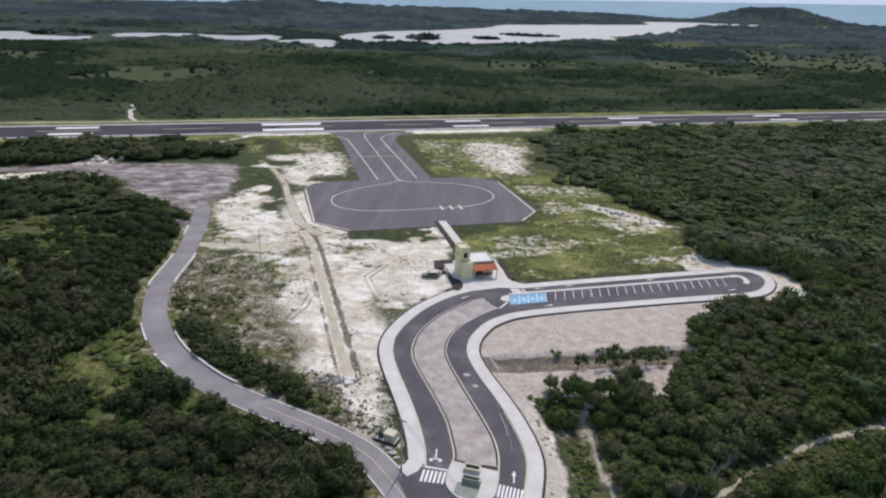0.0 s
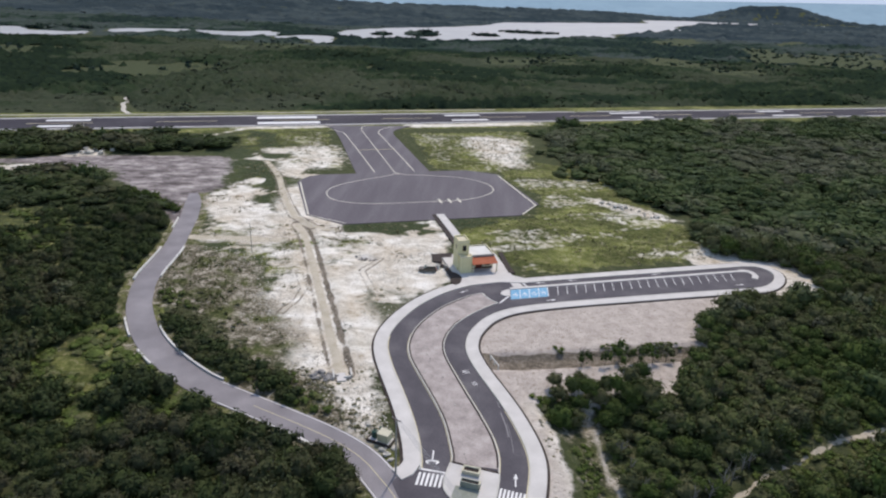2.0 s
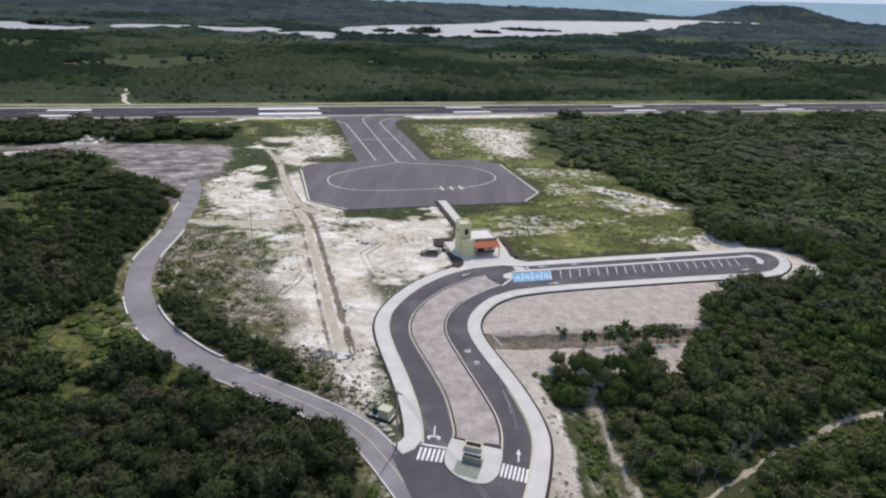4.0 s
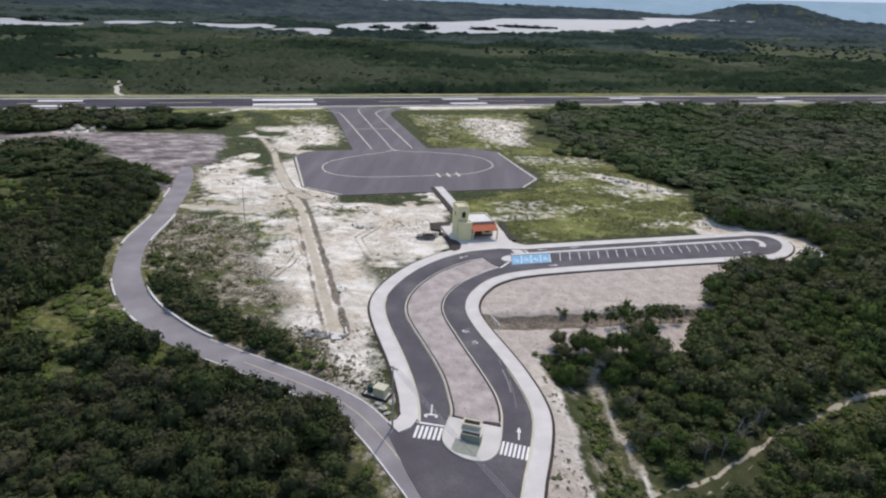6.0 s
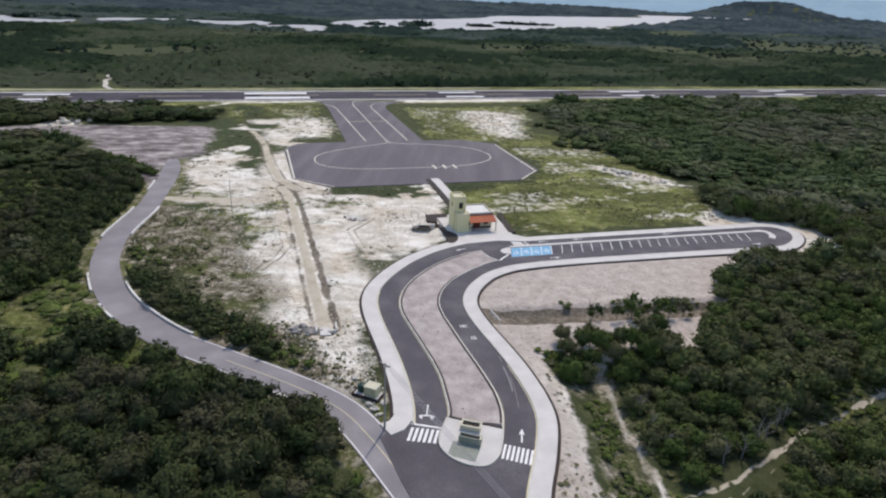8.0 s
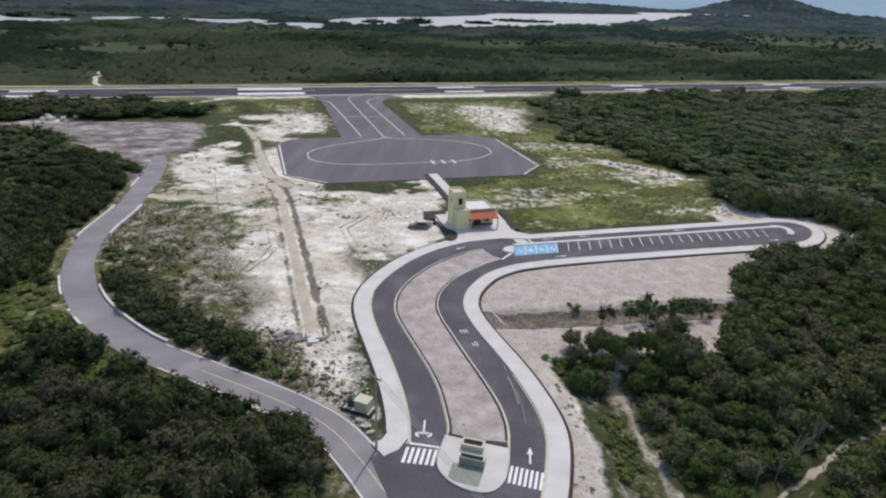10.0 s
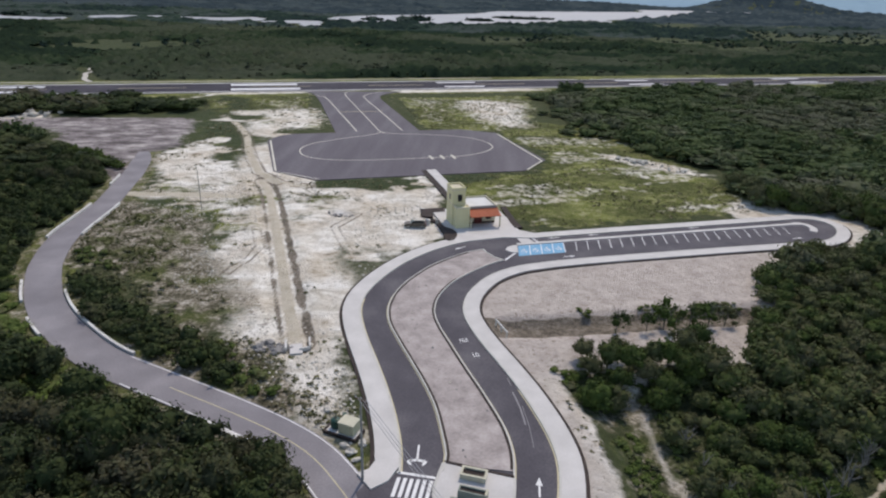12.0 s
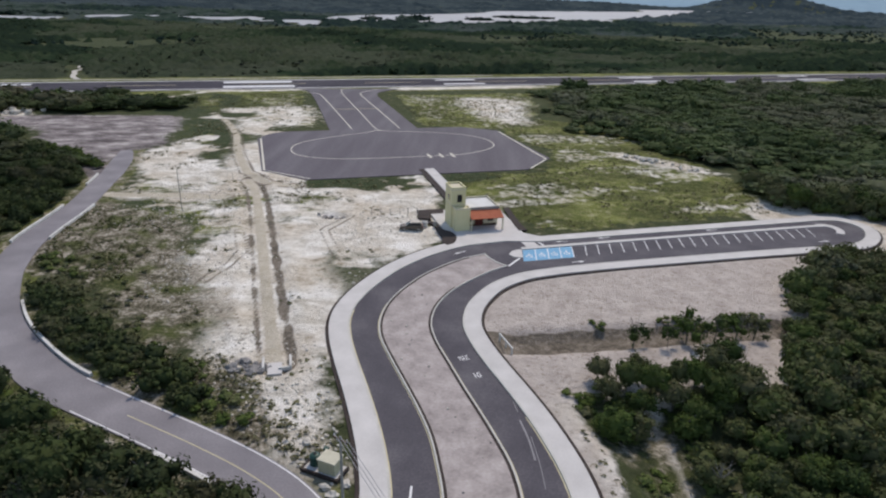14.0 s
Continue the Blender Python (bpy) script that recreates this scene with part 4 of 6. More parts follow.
shoulder = tagged(part("runway_shoulder", band(rc, 17.4, -17.0, -0.4, 0.0), SHOULDER), "pale grey runway shoulder", "runway shoulder", kind="structure")
runway = tagged(part("runway", band(rc, 14.7, -14.7, -0.3, 0.04), ASPHALT_RUNWAY), "dark asphalt runway", "runway", kind="structure")


def bar(s0, s1, w0, w1, mat, parent, name="marking"):
    part(name, slab([strip(s0, w0), strip(s1, w0), strip(s1, w1), strip(s0, w1)], 0.04, 0.055), mat, parent)


for s0, length, wide in ((-153, 20.5, 4.2), (-49, 33, 5.8), (60, 22.5, 3.6), (173, 22.5, 3.4), (290, 22.5, 3.4)):
    bar(s0, s0 + length, 8.0 - wide / 2, 8.0 + wide / 2, WHITE_PAINT, runway)
    bar(s0, s0 + length, -8.0 - wide / 2, -8.0 + wide / 2, WHITE_PAINT, runway)
for s in range(-400, 740, 60):
    bar(s, s + 30, -0.45, 0.45, FADED_YELLOW, runway, "centre_line")
bar(-420, 740, 13.9, 14.6, WHITE_PAINT, runway, "edge_line")
bar(-420, 740, -14.6, -13.9, WHITE_PAINT, runway, "edge_line")

# ---- apron and taxiway lines ----
def line_on(name, pts, width, z, mat, parent):
    return part(name, band(pts, width / 2, -width / 2, z, z + 0.008), mat, parent)


LINE = material("pale_yellow_line", [(0.44, 0.42, 0.35), (0.66, 0.63, 0.53)], 0.5, 0.7, fine=10, coord="World")
line_on("centre_line", spline([(-27.0, 256.6), (-29.6, 261.5), (-34.5, 276.0), (-51.0, 325.0), (-56.0, 340.0), (-57.6, 350.0), (-54.0, 358.5), (-44.0, 364.0)]), 0.35, 0.05, LINE, taxi)
line_on("edge_line", spline([(-37.0, 258.5), (-46.0, 283.5), (-61.5, 326.0), (-66.0, 335.0), (-74.0, 340.0)]), 0.4, 0.05, LINE, taxi)
line_on("edge_line", spline([(-21.4, 263.0), (-31.0, 291.0), (-44.6, 330.0), (-47.2, 339.0), (-46.0, 348.0), (-41.5, 355.5)]), 0.4, 0.05, LINE, taxi)
line_on("holding_line", [(-50.3, 296.0), (-33.6, 301.1)], 0.6, 0.052, FADED_YELLOW, taxi)
line_on("loop_line", spline([(-28.6, 258.5), (-31.0, 254.0), (-40.4, 245.5), (-47.5, 237.0), (-49.6, 229.0), (-46.4, 220.5), (-39.0, 217.0), (-31.0, 217.2), (-22.0, 219.4), (-10.0, 223.4), (0.0, 227.2), (6.7, 233.0), (10.3, 241.0), (7.5, 250.0), (-1.0, 256.0), (-14.0, 257.5), (-24.0, 257.0), (-28.0, 258.8)]), 0.32, 0.05, LINE, apron)
line_on("edge_line", [(-62.0, 239.0), (-49.6, 202.0)], 0.5, 0.052, LINE, apron)
line_on("edge_line", [(19.4, 213.8), (24.7, 225.0), (12.6, 263.0)], 0.5, 0.052, LINE, apron)
line_on("edge_line", [(-48.8, 201.6), (-36.4, 195.9)], 0.35, 0.052, LINE, apron)
for k in range(3):
    u = k * 3.3
    line_on("stand_line", [(-9.4 + u, 226.2 + u * 0.3), (-8.0 + u, 221.8 + u * 0.3)], 0.75, 0.053, LINE, apron)

# ---- country road lines and walls ----
def rf(t):
    """Fraction along the whole country road of the fraction t of its part south of the grey lot."""
    return 0.175 + t * 0.825


line_on("centre_line", stretch(OLD_ROAD, 0.71, 0.99), 0.13, 0.002, YELLOW_PAINT, old)
line_on("edge_line", offset(stretch(OLD_ROAD, rf(0.6), rf(0.845)), 2.46), 0.14, 0.002, WHITE_PAINT, old)
line_on("edge_line", offset(stretch(OLD_ROAD, rf(0.62), 0.99), -2.46), 0.14, 0.002, WHITE_PAINT, old)
for a, b, side in ((0.235, 0.335, -3.0), (0.115, 0.16, -3.0), (0.235, 0.33, 3.0), (0.43, 0.47, -3.0), (0.465, 0.6, 3.0), (0.5, 0.53, -3.0), (0.685, 0.73, -3.0)):
    a, b = rf(a), rf(b)
    ln = offset(stretch(OLD_ROAD, a, b), side)
    tagged(part("road_wall", band(ln, 0.19, -0.19, -0.4, 0.36), WALL_WHITE), "low weathered white masonry wall beside the road", "wall", kind="structure")


# ---- woods ----
def cube_ball(cuts):
    """A ball of quads, cuts to an edge of each of its six sides."""
    v, q, key = [], [], {}
    steps = np.linspace(-1, 1, cuts + 1)
    for ax in range(3):
        for sg in (-1, 1):
            ids = []
            for i in steps:
                row = []
                for j in steps:
                    c = [0, 0, 0]
                    c[ax], c[(ax + 1) % 3], c[(ax + 2) % 3] = float(sg), float(i), float(j * sg)
                    k = tuple(round(e, 5) for e in c)
                    if k not in key:
                        key[k] = len(v)
                        v.append(np.array(c) / np.linalg.norm(c))
                    row.append(key[k])
                ids.append(row)
            for i in range(cuts):
                for j in range(cuts):
                    q.append((ids[i][j], ids[i + 1][j], ids[i + 1][j + 1], ids[i][j + 1]))
    return np.array(v), np.array(q)


BALL = {k: cube_ball(k) for k in (1, 2, 3, 4)}
BALL_Q = BALL[3][1]


def crown(rng, clumps, leaves, leaf, ragged=0.6, lean=0.35, core=3, reach=0.42):
    """A crown about 1 in radius over the ground at 0, top near 2: a lumpy dome, low clumps over it, leaf sprays on both."""
    bv, bq = BALL[core]
    kv, kq = BALL[1]
    wide = np.array([0.8 + 0.4 * rng.random(), 0.8 + 0.4 * rng.random(), 0.62 + 0.2 * rng.random()])
    tilt = lean * (rng.random(2) - 0.5)
    mid = np.array([0, 0, 0.95])
    V = [bv * (1 + ragged * (rng.random((len(bv), 1)) - 0.5)) * 0.64 * wide + mid]
    Q, n = [bq], len(bv)
    cs, rs, out = [], [], []
    for k in range(clumps):
        a = 2.399 * k + 1.1 * rng.random()
        u = 1 - (k + 0.5 * rng.random() + 0.2) / clumps * 1.3
        d = np.array([math.sqrt(max(0, 1 - u * u)) * math.cos(a), math.sqrt(max(0, 1 - u * u)) * math.sin(a), u])
        r = (0.16 + 0.26 * rng.random()) * (12 / clumps) ** 0.3
        c = d * (0.48 + reach * rng.random() ** 1.5) * wide + mid
        cs.append(c), rs.append(r), out.append(d)
        V.append(kv * (1 + ragged * (rng.random((len(kv), 1)) - 0.5)) * r * 0.7 * np.array([1, 1, 0.8]) + c)
        Q.append(kq + n)
        n += len(kv)
    cs, rs, out = np.array(cs), np.array(rs), np.array(out)
    pick = rng.choice(clumps, leaves, p=rs ** 2 / (rs ** 2).sum())
    d = rng.normal(size=(leaves, 3)) + 1.1 * out[pick] + np.array([0, 0, 0.3])
    d /= np.linalg.norm(d, axis=1)[:, None]
    p = cs[pick] + d * (rs[pick] * (0.6 + 0.85 * rng.random(leaves) ** 1.5))[:, None] * np.array([1, 1, 0.85])
    # a share of the sprays lies all over the dome
    dome = rng.random(leaves) < 0.4
    g = rng.normal(size=(leaves, 3))
    g[:, 2] = np.abs(g[:, 2]) * 1.2 - 0.35
    g /= np.linalg.norm(g, axis=1)[:, None]
    p[dome] = (g * (0.62 + 0.36 * rng.random((leaves, 1)) ** 1.5) * wide + mid)[dome]
    d[dome] = g[dome]
    nrm = 0.7 * d + 0.6 * (p - mid) + 0.5 * rng.normal(size=(leaves, 3))
    nrm /= np.linalg.norm(nrm, axis=1)[:, None]
    a = np.cross(nrm, rng.normal(size=(leaves, 3)))
    a /= np.linalg.norm(a, axis=1)[:, None]
    b = np.cross(nrm, a)
    s = (leaf * (0.55 + 1.1 * rng.random(leaves)))[:, None]
    quad = np.stack([p - a * s, p - b * s * 0.62, p + a * s * 1.1, p + b * s * 0.5], 1)
    V.append(quad.reshape(-1, 3))
    Q.append(np.arange(leaves * 4).reshape(-1, 4) + n)
    V = np.concatenate(V)
    V[:, :2] += tilt * V[:, 2:3]
    return V, np.concatenate(Q)


def far_crown(rng):
    """A far tree: a ragged ball and a few sprays."""
    v, q = BALL[1]
    v = v * (1 + 0.6 * (rng.random((len(v), 1)) - 0.5)) * 0.55 * np.array([1, 1, 0.85]) + np.array([0, 0, 0.95])
    p = rng.normal(size=(7, 1, 3)) * 0.36 + np.array([0, 0, 1.0])
    w = p + rng.normal(size=(7, 4, 3)) * 0.3
    return np.concatenate([v, w.reshape(-1, 3)]), np.concatenate([q, np.arange(28).reshape(-1, 4) + len(v)])


def trunk_mesh(rng):
    bm = bmesh.new()
    lean = rng.normal(size=2) * 0.08
    tube(bm, [(0, 0, -0.3), (lean[0] * 0.5, lean[1] * 0.5, 0.45), (lean[0], lean[1], 1.1)], [0.07, 0.05, 0.025], 6)
    for k in range(5):
        a = 2 * math.pi * (k + rng.random()) / 5
        z = 0.35 + 0.35 * rng.random()
        tube(bm, [(lean[0] * 0.5, lean[1] * 0.5, z), (0.3 * math.cos(a), 0.3 * math.sin(a), z + 0.35), (0.62 * math.cos(a), 0.62 * math.sin(a), z + 0.6)], [0.03, 0.022, 0.01], 4)
    me = bpy.data.meshes.new("trunk")
    bm.to_mesh(me)
    bm.free()
    me.materials.append(BARK)
    return me


def scatter(rng, x0, x1, y0, y1, cell, keep):
    """Jittered points, one a cell, where keep(x, y) is true."""
    a = np.arange(x0, x1, cell)
    b = np.arange(y0, y1, cell)
    X, Y = np.meshgrid(a, b)
    X = (X + (np.arange(len(b)) % 2)[:, None] * cell * 0.5 + rng.random(X.shape) * cell * 0.8).ravel()
    Y = (Y + rng.random(Y.shape) * cell * 0.8).ravel()
    k = keep(X, Y)
    return X[k], Y[k]


def planted(name, templates, X, Y, R, H, tint, mat, label, category, rng, sink=0.15):
    """One mesh of many plants: template crowns turned, scaled and set on the land."""
    Z = land(X, Y)[0]
    V, Q, T, n = [], [], [], 0
    turn = rng.random(len(X)) * 2 * math.pi
    pick = rng.integers(0, len(templates), len(X))
    for x, y, z, r, h, a, k, t in zip(X, Y, Z, R, H, turn, pick, tint):
        v, q = templates[k]
        c, s = math.cos(a), math.sin(a)
        w = np.empty_like(v)
        w[:, 0], w[:, 1], w[:, 2] = x + r * (c * v[:, 0] - s * v[:, 1]), y + r * (s * v[:, 0] + c * v[:, 1]), z - sink * h + h * v[:, 2] * 0.5
        V.append(w), Q.append(q + n), T.append(np.full(len(v), t))
        n += len(v)
    me = grid_mesh(name, np.concatenate(V), np.concatenate(Q))
    at = me.attributes.new("tint", "FLOAT", "POINT")
    at.data.foreach_set("value", np.concatenate(T).astype(np.float32))
    me.materials.append(mat)
    ob = new(name, me)
    return tagged(ob, label, category, kind="stuff")


def in_view(x, y):
    return np.abs(x) < 0.74 * (y - 4) + 14


def wooded(x, y):
    """Where the low forest stands on this side of the runway."""
    wx, wy = x + (fbm(x, y, 12, 101) - 0.5) * 10, y + (fbm(x, y, 12, 103) - 0.5) * 10
    c, d = math.cos(radians(RUN_A)), math.sin(radians(RUN_A))
    across = -(x - RUN_O[0]) * d + (y - RUN_O[1]) * c
    rough = ((x > 20) & (y > 195)) * (fbm(x, y, 36, 105) - 0.5)
    ok = in_view(x, y) & ~inside(CLEAR, wx + 34 * rough, wy + 20 * rough) & (across < np.where((x > -135) & (x < 45), -48, -33))
    ok &= edge_distance(OLD_ROAD[::4], x, y) > 5.2
    ok &= ~inside(FIELD_EAST, wx, wy) & ~inside(CLEARING, wx, wy)
    ok &= (edge_distance(TRACK_A[::4], x, y) > 2.2) & (edge_distance(TRACK_B[::4], x, y) > 2.4)
    ok &= ~((x > 14) & (x < 26) & (y < 104) & (fbm(x, y, 8, 107) < 0.62))
    ok &= ~inside(STRIP_WEST, wx, wy - 8) & ~inside(STRIP_WEST, x, y) & ~inside(STRIP_WEST, x, y + 9)
    ok &= ~(inside(OPEN_WEST, wx, wy) & (vnoise(x, y, 6, 121) < 0.42))
    ok &= ~((x < -52) & (y > 92) & (y < 232) & (vnoise(x, y, 5.5, 211) < 0.2 + 0.08 * (y < 165)))
    ok &= np.hypot((x - RUIN[0]) / 1.6, y - RUIN[1] + 8) > 11
    ok &= edge_distance([TAXI_A, TAXI_B], x, y) > 24
    return ok & ((fbm(x, y, 16, 109) > 0.2) | (x > -20))


def stature(x, y):
    """How tall the wood grows: low scrub here, taller stands there."""
    return (0.5 + 0.8 * ease(0.36, 0.62, fbm(x, y, 30, 111))) * np.where(inside(OPEN_WEST, x, y), 0.5, 1.0)


def tints(x, y, rng, free=0.5):
    """Colour of a plant: drifts over the land, with a random share."""
    t = (1 - free) * ease(0.38, 0.62, 0.6 * fbm(x, y, 50, 113) + 0.4 * fbm(x, y, 15, 115)) + free * rng.random(len(x))
    return np.clip(t, 0, 1)


rng = np.random.default_rng(7)
T_LOW = [crown(rng, 4, 80, 0.15, core=2) for k in range(5)]
T_SINGLE = [crown(rng, 9 + 2 * k, 700, 0.066) for k in range(6)]
T_NEAR = [crown(rng, 7 + k, 360, 0.09) for k in range(8)]
T_TALL = [crown(rng, 8 + k, 190, 0.12, core=2) for k in range(6)]
T_MID = [crown(rng, 6 + k // 2, 110, 0.115, core=2, reach=0.26) for k in range(8)]
T_FAR = [far_crown(rng) for _ in range(8)]
T_SHRUB = [crown(rng, 5, 70, 0.17, core=2) for _ in range(4)]

NX, NY = scatter(rng, -130, 125, 60, 190, 3.3, wooded)
size = stature(NX, NY) * (0.35 + 1.1 * rng.random(len(NX))) * np.where((NX < -52) & (NY > 92), 1.3, 1.0)
NR = 1.3 + 1.3 * size
NH = 1.7 + 3.3 * size * (0.8 + 0.45 * rng.random(len(NX)))
near_d = np.hypot(NX * 0.8, NY - 40)
order = np.argsort(near_d)
single, rest = order[:290], order[290:]

crown_meshes, west_meshes = [], []
for v, q in T_SINGLE:
    for mat, store_in in ((LEAVES_ONE, crown_meshes), (LEAVES_ONE_WEST, west_meshes)):
        cm = grid_mesh("crown", v * np.array([1, 1, 0.5]), q)
        cm.materials.append(mat)
        store_in.append(cm)
trunk_meshes = [trunk_mesh(rng) for _ in range(3)]
NZ = land(NX, NY)[0]
for k, i in enumerate(single):
    t = thing("tree", "dense dark green broadleaf scrub tree", "tree", (NX[i], NY[i], NZ[i]), float(rng.random() * 360), "scrub trees")
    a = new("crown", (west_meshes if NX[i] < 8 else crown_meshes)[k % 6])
    b = new("trunk", trunk_meshes[k % 3])
    for o in (a, b):
        o.parent = t
    a.scale = (NR[i], NR[i], NH[i])
    b.scale = (NR[i] * 0.8, NR[i] * 0.8, NH[i] * 0.5)
    a.location = (0, 0, -0.15 * NH[i])
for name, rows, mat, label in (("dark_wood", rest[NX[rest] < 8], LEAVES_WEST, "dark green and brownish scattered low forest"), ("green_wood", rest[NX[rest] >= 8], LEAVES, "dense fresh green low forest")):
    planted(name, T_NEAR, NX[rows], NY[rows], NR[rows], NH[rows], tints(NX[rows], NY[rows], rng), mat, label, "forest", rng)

UX_, UY_ = scatter(rng, -130, 125, 60, 190, 3.6, wooded)
us = rng.random(len(UX_))
planted("understorey", T_LOW, UX_, UY_, 0.8 + 0.9 * us, 1.0 + 1.8 * us, rng.random(len(UX_)), LEAVES, "mixed green and brownish shrubs between the forest trees", "shrubs", rng)

MX, MY = scatter(rng, -300, 330, 190, 480, 5.5, wooded)
ms = stature(MX, MY) * (0.15 + 1.3 * rng.random(len(MX)) ** 1.3)
mt = tints(MX, MY, rng, 0.3)
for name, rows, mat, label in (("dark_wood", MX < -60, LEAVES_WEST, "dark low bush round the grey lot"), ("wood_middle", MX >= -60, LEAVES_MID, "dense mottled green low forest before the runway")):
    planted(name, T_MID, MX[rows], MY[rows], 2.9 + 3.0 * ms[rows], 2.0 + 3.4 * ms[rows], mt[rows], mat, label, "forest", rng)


EX, EY = scatter(rng, -300, 330, 112, 470, 9.4, lambda x, y: wooded(x, y) & (fbm(x, y, 30, 111) > 0.44))
es = 0.5 + 0.8 * rng.random(len(EX)) ** 1.5
planted("wood_tall", T_TALL, EX, EY, 3.6 * es, 6.6 * es, tints(EX, EY, rng), LEAVES_MID, "taller spreading trees over the low forest", "forest", rng)


def beyond(x, y):
    c, d = math.cos(radians(RUN_A)), math.sin(radians(RUN_A))
    across = -(x - RUN_O[0]) * d + (y - RUN_O[1]) * c
    return in_view(x, y) & (across > 33) & (far_fields(x, y) < 0.4) & ~on_water(x, y, 14) & (edge_distance([(-225, 413), (-206, 383), (-189, 359)], x, y) > 5)


def canopy_height(x, y):
    """Crown height of the far bush: low scrub, with taller stands in drifts."""
    big = ease(0.38, 0.62, 0.6 * fbm(x, y, 90, 133) + 0.4 * fbm(x, y, 30, 135))
    return 1.0 + 3.6 * big


def far_tints(x, y):
    """Colour drifts of the far bush: dark stands, olive scrub, dry brownish thickets."""
    t = 0.7 * fbm(x * 0.4, y * 0.55, 70, 141) + 0.3 * fbm(x * 0.6, y * 0.8, 18, 143)
    return np.clip(ease(0.42, 0.58, t) * 1.05 - 0.3 * ease(0.48, 0.6, fbm(x, y, 90, 133)), 0, 1)


def canopy(name, x0, x1, dx, rows, mat, label, keep, rise=1.0):
    """The closed top of a far wood: one uneven sheet of touching crowns."""
    rng = np.random.default_rng(23)
    cols = np.arange(x0, x1, dx)
    X, Y = np.meshgrid(cols, rows)
    X = X + (rng.random(X.shape) - 0.5) * dx * 0.7
    Y = Y + (rng.random(Y.shape) - 0.5) * np.gradient(rows)[:, None] * 0.6
    X, Y = X.ravel(), Y.ravel()
    h = canopy_height(X, Y) * rise * ease(rows[0] - 1, rows[0] + 0.1 * rows[0], Y)
    Z = land(X, Y)[0] + h * (0.1 + 0.5 * vnoise(X, Y, 11, 151) + 1.4 * (rng.random(len(X)) - 0.4))
    ok = keep(X, Y)
    Z = np.where(ok, Z, land(X, Y)[0] - 0.5)
    n, m = len(cols), len(rows)
    i = np.arange(n * m).reshape(m, n)
    q = np.stack([i[:-1, :-1], i[:-1, 1:], i[1:, 1:], i[1:, :-1]], -1).reshape(-1, 4)
    q = q[ok[q].any(axis=1)]
    me = grid_mesh(name, np.stack([X, Y, Z], 1), q)
    at = me.attributes.new("tint", "FLOAT", "POINT")
    at.data.foreach_set("value", np.clip(far_tints(X, Y) * 0.9 - 0.08 + 0.2 * (rng.random(len(X)) - 0.5), 0, 1).astype(np.float32))
    me.materials.append(mat)
    return tagged(new(name, me), label, "forest", kind="stuff")


def steps_to(a, b, s, grow):
    out = [a]
    while out[-1] < b:
        out.append(out[-1] + s)
        s *= grow
    return np.array(out)


canopy("bush_beyond", -600, 640, 2.8, steps_to(340, 900, 2.6, 1.009), LEAVES_BEYOND, "low mottled green and olive bush beyond the runway", beyond)
FX, FY = scatter(rng, -600, 660, 330, 900, 6.0, lambda x, y: beyond(x, y) & (fbm(x, y, 90, 133) + 0.25 * fbm(x, y, 25, 135) > 0.38 + 0.4 * vnoise(x, y, 6, 171)))
fs = (0.55 + 0.35 * ease(0.4, 0.65, fbm(FX, FY, 90, 133))) * (0.6 + 0.7 * rng.random(len(FX)) ** 2)
planted("wood_beyond", T_FAR, FX, FY, 4.6 * fs, 4.4 * fs, far_tints(FX, FY) * 0.8 + 0.2 + 0.3 * rng.random(len(FX)), LEAVES_BEYOND, "scattered trees standing in the bush beyond the runway", "forest", rng)
canopy("bush_distant", -1100, 1200, 8, steps_to(890, 1500, 7, 1.01), LEAVES_FAR_HAZED, "distant green bush round the lagoon", beyond, 1.5)
DX, DY = scatter(rng, -1100, 1200, 890, 1550, 15, lambda x, y: beyond(x, y) & (fbm(x, y, 90, 133) + 0.25 * fbm(x, y, 25, 135) > 0.42 + 0.4 * vnoise(x, y, 6, 171)))
ds = 0.5 + 0.6 * rng.random(len(DX))
planted("wood_distant", T_FAR, DX, DY, 7 * ds, 5.0 * ds, far_tints(DX, DY) * 0.8 + 0.25, LEAVES_FAR_HAZED, "distant dark trees round the lagoon", "forest", rng)
canopy("bush_hills", -1900, 3100, 18, steps_to(1480, 4500, 13, 1.006), LEAVES_HILL_HAZED, "dark woods on the far hills, blue haze put into their colour", beyond, 2.4)
for (cx, cy), rx, ry in ISLETS:
    n = int(rx * ry / 45) + 12
    a, d = rng.random(n) * 2 * math.pi, np.sqrt(rng.random(n))
    ix, iy = cx + rx * d * np.cos(a), cy + ry * d * np.sin(a)
    planted("islet_bush", T_FAR, ix, iy, 6 + 4 * rng.random(n), 6 + 5 * rng.random(n), 0.25 * rng.random(n), LEAVES_FAR_HAZED, "dark mangrove islet in the pale lagoon", "islet", rng)
# lone trees on the far pasture
PX, PY = scatter(rng, -520, 800, 480, 1330, 17, lambda x, y: (far_fields(x, y) > 0.4) & (vnoise(x, y, 24, 173) > 0.6))
planted("pasture_trees", T_FAR, PX, PY, 3.5 + 2 * rng.random(len(PX)), 5.5 + 2 * rng.random(len(PX)), 0.5 * rng.random(len(PX)), LEAVES_FAR_HAZED, "dark lone trees on the far pasture", "forest", rng)


